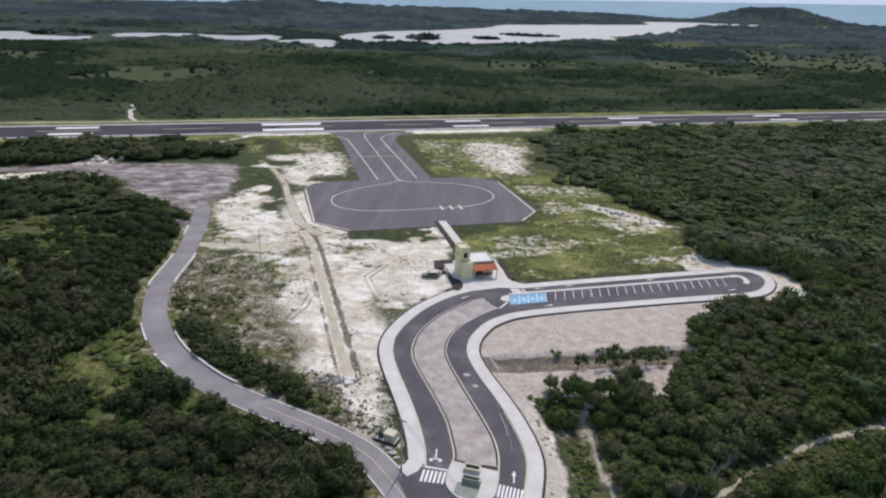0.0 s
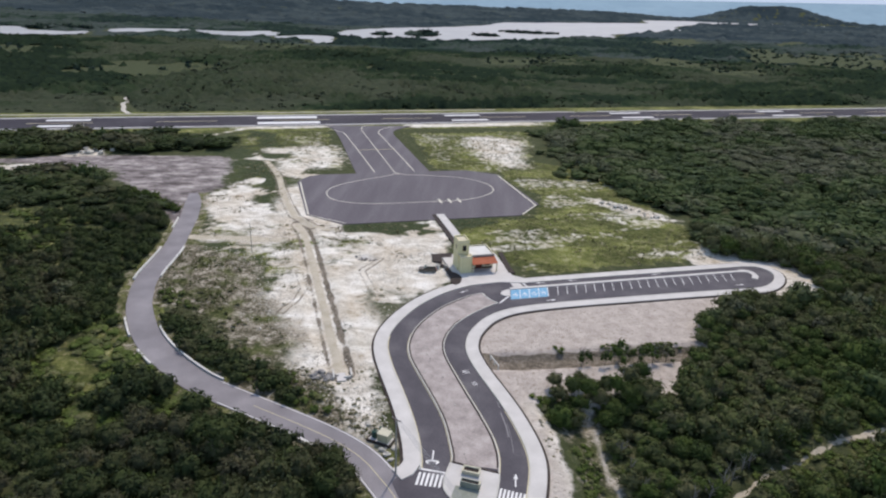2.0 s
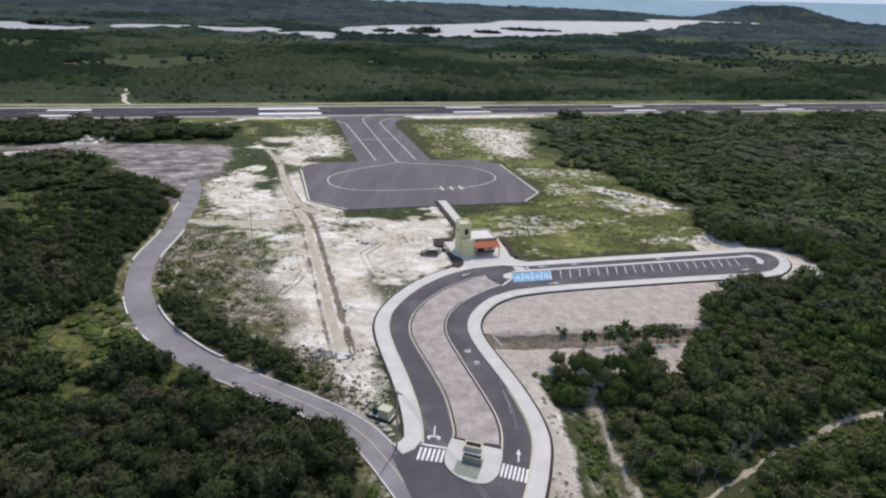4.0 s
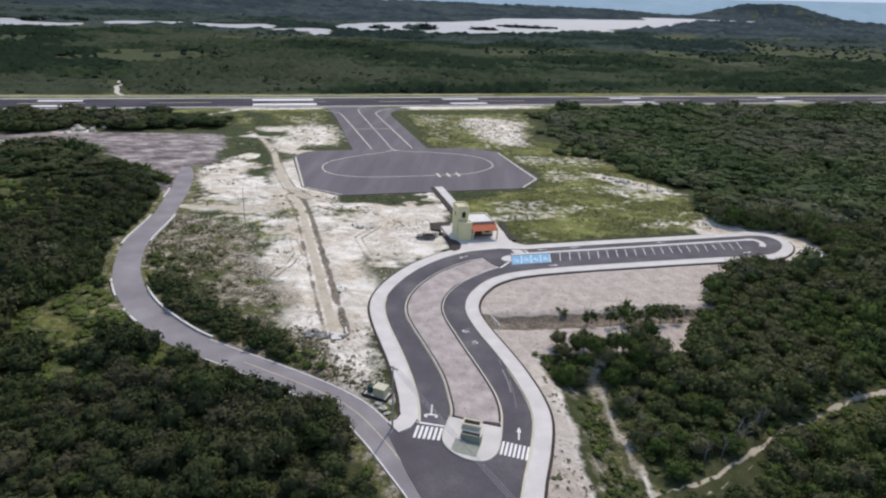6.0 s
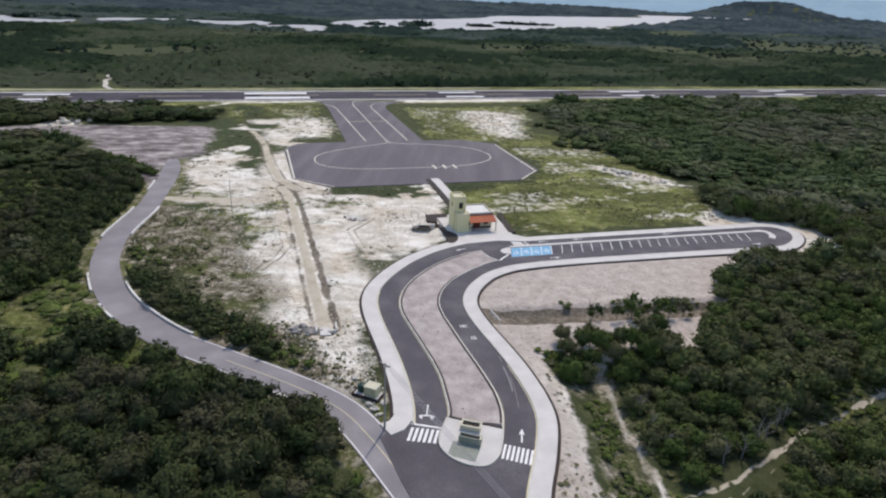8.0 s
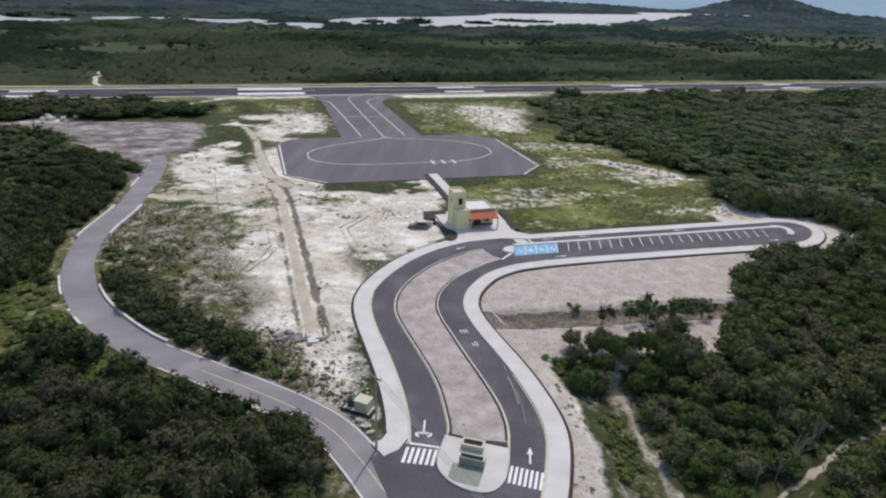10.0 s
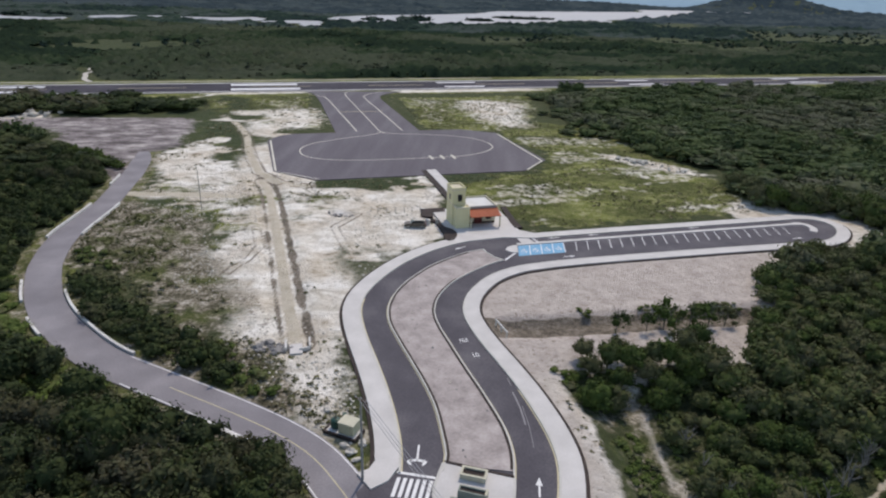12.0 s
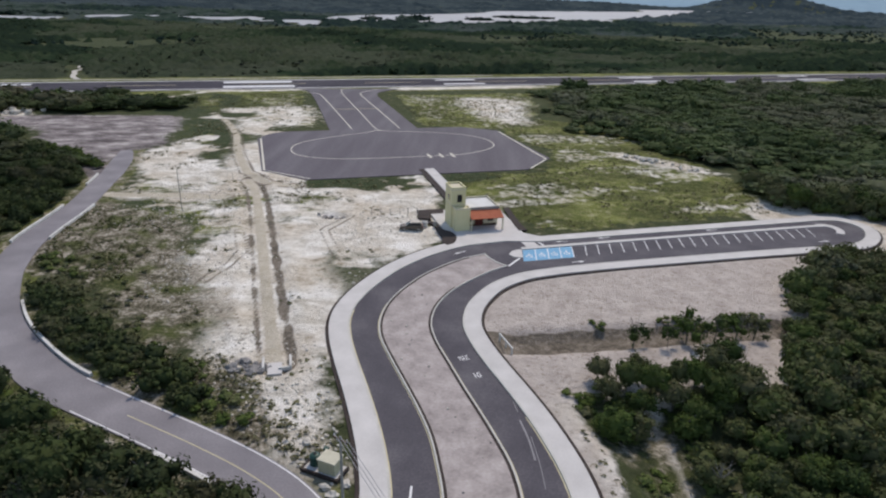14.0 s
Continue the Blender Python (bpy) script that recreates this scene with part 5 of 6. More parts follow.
part("kerb", band([(5.6, 151.0), (6.3, 149.3), (7.7, 147.2), (9.3, 146.0)], 0.15, -0.15, -0.3, 0.245), KERB_MAT, median)
SCUFF = material("scuffed_asphalt", [(0.16, 0.155, 0.16), (0.3, 0.29, 0.295)], 0.8, 0.9, fine=8, spread=0.8, coord="World")
for pts, w in (([(8.5, 103.8), (9.2, 100.6), (9.6, 97.4)], 0.2), ([(9.5, 101.0), (10.0, 97.0), (10.2, 93.5)], 0.08), ([(8.0, 107.0), (8.4, 105.2)], 0.1)):
    line_on("scuff", spline(pts, 0.5), w, 0.06, SCUFF, entry)

# ---- car park: island, stalls, lines ----
ISLAND = [(12.6, 153.9), (11.6, 153.7), (10.4, 152.6), (10.0, 151.2), (10.7, 150.2), (12.4, 150.0), (12.4, 153.6)]
ISL_A, ISL_B = np.array((12.6, 153.9)), np.array((75.6, 173.4))
isl = tagged(part("pavement_parking", slab(ISLAND, -0.3, 0.2), CONCRETE), "rounded concrete nose of the car park island", "pavement", kind="structure")
part("kerb_strip", band([tuple(ISL_A), tuple((ISL_A + ISL_B) / 2), tuple(ISL_B)], 1.0, 0.0, -0.3, 0.2), CONCRETE, isl)
part("kerb_strip", band(spline([(75.4, 173.9), (77.2, 174.2), (78.4, 173.2), (78.6, 171.0), (77.6, 169.2)], 0.5), 0.75, -0.75, -0.3, 0.21), CONCRETE, isl)
blue_group = "blue parking bays"
for k in range(4):
    a = ISL_A + (ISL_B - ISL_A) * (k * 2.42) / 65.95
    b = ISL_A + (ISL_B - ISL_A) * ((k + 1) * 2.42) / 65.95
    bay = thing("parking_bay", "blue painted accessible parking bay with white symbol", "parking bay", (0, 0, 0), 0, blue_group)
    part("paint", slab([(a[0], a[1] - 0.1), (b[0] - 0.05, b[1] - 0.1), (b[0] - 0.25, b[1] - 5.4), (a[0] - 0.2, a[1] - 5.4)], 0.05, 0.066), BLUE_PAINT, bay)
    part("bay_line", slab([(b[0] - 0.09, b[1] - 0.1), (b[0] + 0.06, b[1] - 0.1), (b[0] - 0.14, b[1] - 5.3), (b[0] - 0.29, b[1] - 5.3)], 0.05, 0.072), WHITE_PAINT, bay)
    cx, cy = (a[0] + b[0]) / 2 - 0.15, (a[1] + b[1]) / 2 - 3.0
    bm = bmesh.new()
    ring = [(cx + 0.55 * math.cos(t), cy - 0.25 + 0.55 * math.sin(t)) for t in np.linspace(1.9, 6.0, 12)]
    for p, q in zip(ring, ring[1:]):
        d = Vector((q[0] - p[0], q[1] - p[1], 0)).normalized()
        n_ = Vector((-d.y, d.x, 0)) * 0.07
        bm.faces.new([bm.verts.new(Vector((*v, 0.0722)) + s * n_) for v, s in ((p, 1), (p, -1), (q, -1), (q, 1))])
    for x0, x1, y0, y1 in ((-0.12, 0.12, 0.75, 1.0), (-0.1, 0.08, -0.1, 0.68), (-0.1, 0.5, -0.12, 0.06), (0.35, 0.52, -0.7, -0.12), (0.0, 0.45, 0.3, 0.42)):
        bm.faces.new([bm.verts.new((cx + x, cy + y, 0.0725)) for x, y in ((x0, y0), (x1, y0), (x1, y1), (x0, y1))])
    part("symbol", bm, WHITE_PAINT, bay, "white wheelchair symbol")
for k in range(21):
    a = ISL_A + (ISL_B - ISL_A) * (12.4 + k * 2.5) / 65.95
    part("bay_line", slab([(a[0] - 0.07, a[1] - 0.05), (a[0] + 0.07, a[1] - 0.05), (a[0] - 0.33, a[1] - 5.0), (a[0] - 0.47, a[1] - 5.0)], 0.05, 0.068), WHITE_PAINT, entry)
part("crossing_paint", slab([(12.6, 158.2), (14.6, 159.0), (16.3, 155.6), (13.7, 154.7)], 0.05, 0.069), CONCRETE, entry)
part("crossing_line", slab([(15.2, 159.1), (15.6, 159.2), (17.3, 155.9), (16.9, 155.8)], 0.05, 0.069), WHITE_PAINT, entry)
part("give_way_line", slab([(9.5, 146.3), (9.8, 146.1), (12.0, 149.9), (11.7, 150.1)], 0.05, 0.069), WHITE_PAINT, entry)


def road_arrow(x, y, heading, length=2.8, fork=False):
    """A painted arrow whose tip points along heading (degrees from +x)."""
    bm = bmesh.new()
    if fork:
        outlines = [[(-0.12, 0.3), (0.12, 0.3), (0.1, 2.8), (-0.1, 2.8)]]
        for s in (-1, 1):
            outlines += [[(0, 0.2), (0, 0.55), (s * 0.75, 0.42), (s * 0.75, 0.05)], [(s * 0.55, -0.55), (s * 0.6, 0.55), (s * 1.05, 0.25), (s * 1.0, -0.1)]]
    else:
        k = length
        outlines = [[(-0.1, 0), (0.1, 0), (0.1, k * 0.62), (-0.1, k * 0.62)], [(-0.36, k * 0.58), (0.36, k * 0.58), (0, k)]]
    for o in outlines:
        bm.faces.new([bm.verts.new((p, q, 0)) for p, q in o])
    ob = part("road_arrow", bm, WHITE_PAINT)
    ob.matrix_world = pose(x, y, 0.07, 0, 0, heading - 90)
    return tagged(ob, "white turn arrow painted on dark asphalt" if fork else "white straight arrow painted on dark asphalt", "road marking", "road arrows")


road_arrow(-2.35, 90.2, 90, fork=True)
road_arrow(10.1, 86.1, 86)
for x, y, h in ((21.5, 159.5, 198), (53.0, 169.3, 198), (20.8, 149.0, 18), (71.0, 164.4, 18), (2.2, 152.2, 218), (30.0, 162.3, 198)):
    road_arrow(x, y, h, 2.6)


def crosswalk(x0, y0, x1, y1, count, length, lean, label):
    ob = thing("crosswalk", label, "crosswalk", group="crosswalks")
    for k in range(count):
        t = (k + 0.5) / count
        x, y = x0 + (x1 - x0) * t, y0 + (y1 - y0) * t
        w = math.hypot(x1 - x0, y1 - y0) / count * 0.28
        part("stripe", slab([(x - w, y), (x + w, y), (x + w + lean, y + length), (x - w + lean, y + length)], 0.05, 0.069), WHITE_PAINT, ob)
    return ob


crosswalk(-4.7, 85.2, -0.7, 84.9, 6, 2.7, 0.38, "white zebra crossing of six stripes on asphalt")
crosswalk(7.2, 82.9, 11.1, 81.9, 7, 2.75, 0.55, "white zebra crossing of seven stripes on asphalt")
part("stop_line", slab([(-4.3, 88.45), (-0.3, 87.9), (-0.28, 88.2), (-4.28, 88.8)], 0.05, 0.069), WHITE_PAINT, entry)


def road_word(word, x, y, turn, width, height):
    cu = bpy.data.curves.new("road_word", "FONT")
    cu.body, cu.align_x, cu.align_y, cu.size = word, "CENTER", "CENTER", 1.0
    tmp = bpy.data.objects.new("road_word", cu)
    scene.collection.objects.link(tmp)
    bpy.context.view_layer.update()
    me_ = bpy.data.meshes.new_from_object(tmp.evaluated_get(bpy.context.evaluated_depsgraph_get()))
    sx, sy = tmp.dimensions.x, tmp.dimensions.y
    bpy.data.objects.remove(tmp)
    me_.materials.clear()
    me_.materials.append(WHITE_PAINT)
    ob = new("road_word", me_)
    ob.matrix_world = pose(x, y, 0.07, 0, 0, turn) @ Matrix.Diagonal((width / sx, height / sy, 1, 1))
    return tagged(ob, "white painted word '%s' on the asphalt" % word, "road marking")


road_word("MAX", 2.3, 115.9, 20, 1.25, 1.15)
road_word("10", 3.95, 112.1, 20, 0.8, 1.1)

# ---- terminal ----
terminal = thing("terminal", "small pale yellow terminal with tower and orange awning", "building", (0.1, 161.9, 0.2), SITE)
part("wall", boxes((0.0, 3.0, 0.0, 2.2, -0.3, 4.3)), YELLOW_WALL, terminal, "pale yellow rendered block")
part("parapet", boxes((-0.06, 3.06, -0.06, 0.14, 4.3, 4.55), (-0.06, 0.14, 0.14, 2.2, 4.3, 4.55), (2.86, 3.06, 0.14, 2.2, 4.3, 4.55)), CREAM_WALL, terminal)
bm = boxes((-0.25, 2.65, 2.2, 6.4, -0.3, 7.6))
tower = part("tower", bm, YELLOW_WALL, terminal, "tall square pale yellow tower")
part("cornice", boxes((-0.35, 2.75, 2.1, 6.5, 7.6, 7.8), bevel=0.04), CREAM_WALL, tower)
part("parapet", boxes((-0.25, 2.65, 2.2, 2.4, 7.8, 8.15), (-0.25, 2.65, 6.2, 6.4, 7.8, 8.15), (-0.25, -0.05, 2.4, 6.2, 7.8, 8.15), (2.45, 2.65, 2.4, 6.2, 7.8, 8.15)), YELLOW_WALL, tower)
part("band", boxes((-0.31, 2.71, 2.14, 6.46, 4.6, 4.75)), CREAM_WALL, tower)
w = part("window", boxes((1.0, 1.8, 2.13, 2.2, 5.3, 6.6)), DARK_GLASS, tower, "dark tower window")
part("window_frame", boxes((0.92, 1.0, 2.1, 2.25, 5.2, 6.7), (1.8, 1.88, 2.1, 2.25, 5.2, 6.7), (1.0, 1.8, 2.1, 2.25, 6.6, 6.7), (1.0, 1.8, 2.1, 2.25, 5.2, 5.3)), BROWN_FRAME, tower)
part("window", boxes((-0.32, -0.25, 3.6, 4.4, 5.4, 6.5)), DARK_GLASS, tower)
part("hall_wall", boxes((2.1, 2.35, 2.2, 9.2, -0.3, 3.4), (9.25, 9.5, 2.2, 9.2, -0.3, 3.4), (2.35, 9.25, 8.95, 9.2, -0.3, 3.4), (2.35, 4.7, 2.2, 2.45, -0.3, 3.4), (6.5, 9.25, 2.2, 2.45, -0.3, 3.4), (4.7, 6.5, 2.2, 2.45, 2.35, 3.4)), CREAM_WALL, terminal, "cream rendered hall")
part("roof", boxes((2.2, 9.6, 2.1, 9.3, 3.4, 3.62)), ROOF_WHITE, terminal, "flat pale roof slab")
part("fascia", boxes((2.7, 9.7, 2.0, 2.22, 3.4, 3.95)), TIMBER, terminal, "weathered grey-brown roof fascia")
part("parapet", boxes((9.48, 9.7, 2.22, 9.3, 3.4, 3.95), (2.15, 9.48, 9.1, 9.3, 3.4, 3.95)), CREAM_WALL, terminal)
bm = bmesh.new()
prof = [(2.0, 3.32), (2.0, 3.42), (-0.75, 2.52), (-0.75, 2.4)]
va = [bm.verts.new((3.05, y, z)) for y, z in prof]
vb = [bm.verts.new((9.75, y, z)) for y, z in prof]
bm.faces.new(va[::-1]), bm.faces.new(vb)
for k in range(4):
    bm.faces.new((va[k], va[(k + 1) % 4], vb[(k + 1) % 4], vb[k]))
awning = part("awning", bm, RED_TILE, terminal, "sloping orange-red tiled awning")
for k in range(22):
    x = 3.15 + k * 0.31
    bm = bmesh.new()
    tube(bm, [(x, 2.0, 3.43), (x, -0.8, 2.51)], [0.07, 0.07], 6)
    part("tile_row", bm, RED_TILE, awning)
for x in (3.2, 9.6):
    part("column", boxes((x - 0.12, x + 0.12, -0.65, -0.4, -0.3, 2.5), bevel=0.02), CREAM_WALL, terminal)
d = part("door", boxes((4.75, 6.45, 2.3, 2.38, 0.0, 2.3)), WINE_DOOR, terminal, "dark red double door")
part("door_frame", boxes((4.68, 4.76, 2.15, 2.42, 0.0, 2.38), (6.44, 6.52, 2.15, 2.42, 0.0, 2.38), (4.76, 6.44, 2.15, 2.42, 2.3, 2.38), (5.57, 5.63, 2.26, 2.4, 0.0, 2.3)), BROWN_FRAME, terminal)
for x in (3.0, 7.4):
    part("window", boxes((x, x + 1.2, 2.15, 2.2, 0.9, 2.1)), DARK_GLASS, terminal)
    part("window_sill", boxes((x - 0.1, x + 1.3, 2.05, 2.2, 0.82, 0.9)), CREAM_WALL, terminal)
part("plinth", boxes((2.35, 4.6, 2.12, 2.2, -0.3, 0.45)), BROWN_FRAME, terminal, "brown plinth")
part("plinth", boxes((6.6, 9.3, 2.12, 2.2, -0.3, 0.45)), BROWN_FRAME, terminal, "brown plinth")


def bed(outline, label):
    return tagged(part("planting_bed", slab(outline, -0.3, 0.235), DARK_SOIL), label, "planting bed", "planting beds")


bed([(-8.2, 174.1), (-2.7, 175.7), (-2.6, 172.8), (-5.2, 171.8), (-5.0, 168.8), (-7.6, 168.9)], "L-shaped bed of dark bare soil by the terminal")
bed(spline([(-6.5, 167.4), (-4.4, 167.3), (-3.4, 165.5), (-2.4, 163.0), (-0.9, 161.9), (0.2, 160.2), (0.5, 158.0), (0.0, 155.6), (-1.2, 154.6), (-2.1, 156.0), (-2.3, 158.6), (-3.2, 161.8), (-4.5, 165.8), (-6.4, 166.4)], 0.8, True), "curved bed of dark bare soil by the pavement")
bed([(10.2, 178.0), (11.4, 178.3), (13.2, 168.0), (14.3, 164.4), (12.6, 163.7), (11.7, 167.6)], "strip bed of dark bare soil by the terminal")


def side_extrude(bm, prof, y0, y1, taper=0.0):
    a = [bm.verts.new((x, y0 + taper * z, z)) for x, z in prof]
    b = [bm.verts.new((x, y1 - taper * z, z)) for x, z in prof]
    bm.faces.new(a[::-1]), bm.faces.new(b)
    for k in range(len(prof)):
        bm.faces.new((a[k], a[(k + 1) % len(prof)], b[(k + 1) % len(prof)], b[k]))
    return bm


def car(x, y, turn, paint, label):
    ob = thing("car", label, "car", (x, y, float(land(np.array([x]), np.array([y]))[0][0]) + 0.02), turn, "parked cars")
    bm = side_extrude(bmesh.new(), [(-2.2, 0.35), (-2.25, 0.8), (-2.1, 1.02), (-0.2, 1.06), (0.9, 1.0), (2.05, 0.88), (2.25, 0.7), (2.2, 0.35)], -0.9, 0.9)
    bmesh.ops.bevel(bm, geom=bm.edges[:], offset=0.05, segments=2, affect="EDGES")
    body = part("body", bm, paint, ob)
    bm = side_extrude(bmesh.new(), [(-2.0, 0.98), (-1.7, 1.6), (-0.1, 1.66), (0.45, 1.5), (1.05, 0.98)], -0.86, 0.86, 0.06)
    part("cabin_glass", bm, DARK_GLASS, ob)
    bm = side_extrude(bmesh.new(), [(-1.75, 1.58), (-1.65, 1.68), (-0.1, 1.73), (0.35, 1.58), (0.3, 1.53)], -0.76, 0.76)
    part("roof", bm, PALE_ROCK, ob, "pale dusty roof")
    part("bumper", boxes((2.18, 2.32, -0.85, 0.85, 0.32, 0.55), bevel=0.04), RUBBER, ob)
    part("bumper", boxes((-2.34, -2.2, -0.85, 0.85, 0.32, 0.55), bevel=0.04), RUBBER, ob)
    for s in (-1, 1):
        part("headlight", boxes((2.12, 2.26, s * 0.65 - 0.17, s * 0.65 + 0.17, 0.66, 0.82), bevel=0.03), LAMP_GLASS, ob, "clear headlight")
        part("tail_light", boxes((-2.29, -2.16, s * 0.7 - 0.12, s * 0.7 + 0.12, 0.7, 0.95), bevel=0.03), TAIL_RED, ob, "red tail light")
        for xx in (-1.4, 1.4):
            bm = bmesh.new()
            tube(bm, [(xx, s * 0.72, 0.34), (xx, s * 0.94, 0.34)], [0.34, 0.34], 16)
            wheel = part("wheel", bm, RUBBER, ob)
            bm = bmesh.new()
            tube(bm, [(xx, s * 0.9, 0.34), (xx, s * 0.955, 0.34)], [0.2, 0.19], 12)
            part("rim", bm, CHROME, wheel)
    return ob


car(-8.5, 163.0, 186, CAR_TAN, "dusty brown off-road car with a pale roof on sand")
store = part("water_tank", tube(bmesh.new(), [(0, 0, 0), (0, 0, 0.06), (0, 0, 0.95), (0, 0, 1.15), (0, 0, 1.22)], [0.55, 0.6, 0.6, 0.42, 0.2], 18), WALL_WHITE)
store.matrix_world = pose(-6.0, 164.9, -0.1)
tagged(store, "white plastic water tank on the sand", "water tank")
part("cap", tube(bmesh.new(), [(0, 0, 1.2), (0, 0, 1.3)], [0.18, 0.16], 12), RUBBER, store)
barrel = part("drum", tube(bmesh.new(), [(0, 0, 0), (0, 0, 0.05), (0, 0, 0.85), (0, 0, 0.9)], [0.36, 0.38, 0.38, 0.34], 14), TIMBER)
barrel.matrix_world = pose(-3.9, 164.7, 0.2)
tagged(barrel, "grey drum standing by the soil bed", "drum")

# ---- traffic island: planter and monument ----
planter = thing("planter", "rectangular cream rendered planter on the island", "planter", (3.6, 88.3, 0.2), -12)
part("wall", boxes((-1.3, 1.3, -0.65, -0.5, 0, 0.6), (-1.3, 1.3, 0.5, 0.65, 0, 0.6), (-1.3, -1.15, -0.5, 0.5, 0, 0.6), (1.15, 1.3, -0.5, 0.5, 0, 0.6)), PLANTER_MAT, planter)
part("soil", boxes((-1.15, 1.15, -0.5, 0.5, 0.02, 0.42)), DARK_SOIL, planter, "dark soil fill")
part("rim", boxes((-1.36, 1.36, -0.71, -0.45, 0.6, 0.67), (-1.36, 1.36, 0.45, 0.71, 0.6, 0.67), (-1.36, -1.1, -0.45, 0.45, 0.6, 0.67), (1.1, 1.36, -0.45, 0.45, 0.6, 0.67), bevel=0.01), PLANTER_MAT, planter)
monument = thing("monument", "grey-green stone monument box with open top", "monument", (3.5, 85.4, 0.2), -14)
part("wall", boxes((-1.45, 1.45, -0.45, -0.3, 0, 0.95), (-1.45, 1.45, 0.3, 0.45, 0, 0.95), (-1.45, -1.3, -0.3, 0.3, 0, 0.95)), SIGN_STONE, monument)
part("post", boxes((1.2, 1.45, -0.45, 0.45, 0, 1.1), bevel=0.02), PLANTER_MAT, monument, "cream end post")
part("soil", boxes((-1.3, 1.2, -0.3, 0.3, 0.0, 0.75)), DARK_SOIL, monument)
part("slab", boxes((-2.1, 1.5, -3.3, -0.45, 0.0, 0.03)), SIGN_STONE, monument, "dark grey stone slab in front")

# ---- pump house, tank, poles, cables ----
pump = thing("pump_house", "small beige olive rendered pump house", "hut", (-10.7, 94.75, 0.0), -21)
part("slab", boxes((-2.0, 1.75, -1.0, 0.9, -0.4, 0.22), bevel=0.02), CONCRETE, pump, "white concrete base")
part("wall", boxes((-0.45, 1.4, -0.8, 0.75, 0.2, 1.55), bevel=0.02), BOX_OLIVE, pump)
part("roof", boxes((-0.52, 1.47, -0.87, 0.82, 1.55, 1.67), bevel=0.02), PLANTER_MAT, pump)
part("door", boxes((0.1, 0.9, -0.83, -0.8, 0.22, 1.45)), BOX_OLIVE, pump)
part("border", boxes((-2.2, 1.95, -1.22, -1.0, -0.4, 0.28), (-2.22, -2.0, -1.0, 0.9, -0.4, 0.28), (1.75, 1.97, -1.0, 0.9, -0.4, 0.28)), DARK_SOIL, pump, "dark kerb round the base")
bm = bmesh.new()
tube(bm, [(0, 0, 0), (0, 0, 0.06), (0, 0, 1.0), (0, 0, 1.15), (0, 0, 1.22)], [0.5, 0.55, 0.55, 0.4, 0.2], 18)
tank = part("water_tank", bm, TANK_GREEN)
tank.matrix_world = pose(-11.9, 95.2, 0.22)
tagged(tank, "dark green plastic water tank beside the hut", "water tank")
part("cap", tube(bmesh.new(), [(0, 0, 1.2), (0, 0, 1.3)], [0.18, 0.16], 12), RUBBER, tank)
drum = part("drum", tube(bmesh.new(), [(0, 0, 0), (0, 0, 0.05), (0, 0, 0.85), (0, 0, 0.9)], [0.27, 0.29, 0.29, 0.26], 14), TANK_GREEN)
drum.matrix_world = pose(-11.2, 96.9, -0.1)
tagged(drum, "dark green drum behind the hut", "drum")


def pole(x, y, h, label, arms=True, turn=0.0):
    ob = thing("utility_pole", label, "utility pole", (x, y, float(land(np.array([x]), np.array([y]))[0][0]) - 0.1), turn, "utility poles")
    part("mast", tube(bmesh.new(), [(0, 0, 0), (0, 0, h * 0.5), (0, 0, h)], [0.15, 0.12, 0.09] if arms else [0.085, 0.07, 0.055], 10), TIMBER, ob)
    if arms:
        part("crossarm", boxes((-0.8, 0.8, -0.06, 0.06, h - 0.35, h - 0.22)), BROWN_FRAME, ob)
        for s in (-0.7, 0.0, 0.7):
            part("insulator", tube(bmesh.new(), [(s, 0, h - 0.22), (s, 0, h - 0.02)], [0.05, 0.035], 8), CABLE_MAT, ob)
    return ob


pole(-7.6, 87.2, 10.2, "grey utility pole at the road corner", True, -33)
pole(24.2, 38.8, 10.2, "grey utility pole beyond the junction", True, -33)
pole(-56.7, 169.0, 9.0, "thin grey pole standing on the sand", False)
for s in (-0.7, 0.0, 0.7):
    ox, oy = s * math.cos(radians(-33)), s * math.sin(radians(-33))
    pts = []
    for k in range(15):
        t = k / 14
        pts.append((-7.6 + 31.8 * t + ox, 87.2 - 48.4 * t + oy, 10.05 - 1.6 * t * (1 - t)))
    tagged(part("cable", tube(bmesh.new(), pts, [0.025] * 15, 5), CABLE_MAT), "thin grey overhead cable between poles", "cable", "overhead cables")

# ---- trench track, headwall, rocks ----
head = thing("culvert_headwall", "white concrete culvert headwall at the trench end", "headwall", (-20.4, 111.6, -0.3), 15)
part("wing_wall", boxes((-1.75, -1.5, 0.0, 2.6, 0, 0.7), bevel=0.02), WALL_WHITE, head)
part("wing_wall", boxes((1.5, 1.75, 0.0, 2.6, 0, 0.7), bevel=0.02), WALL_WHITE, head)
part("front_wall", boxes((0.2, 1.5, -0.15, 0.15, 0, 0.55), bevel=0.02), WALL_WHITE, head)
part("apron_slab", boxes((-1.1, 0.6, -1.0, 1.6, -0.1, 0.3)), CONCRETE, head)

def rock(name, mat, x, y, r, seed, label, group):
    rg = np.random.default_rng(seed)
    bm = bmesh.new()
    bmesh.ops.create_icosphere(bm, subdivisions=2, radius=1.0)
    off = rg.random(3) * 50
    for v in bm.verts:
        k = 0.75 + 0.6 * noise.noise(v.co * 1.1 + Vector(off))
        v.co = Vector((v.co.x * r * k * 1.2, v.co.y * r * k, v.co.z * r * k * 0.75))
    ob = part(name, bm, mat)
    ob.matrix_world = pose(x, y, float(land(np.array([x]), np.array([y]))[0][0]) + r * 0.3, 0, 0, float(rg.random() * 360))
    return tagged(ob, label, "rock", group)


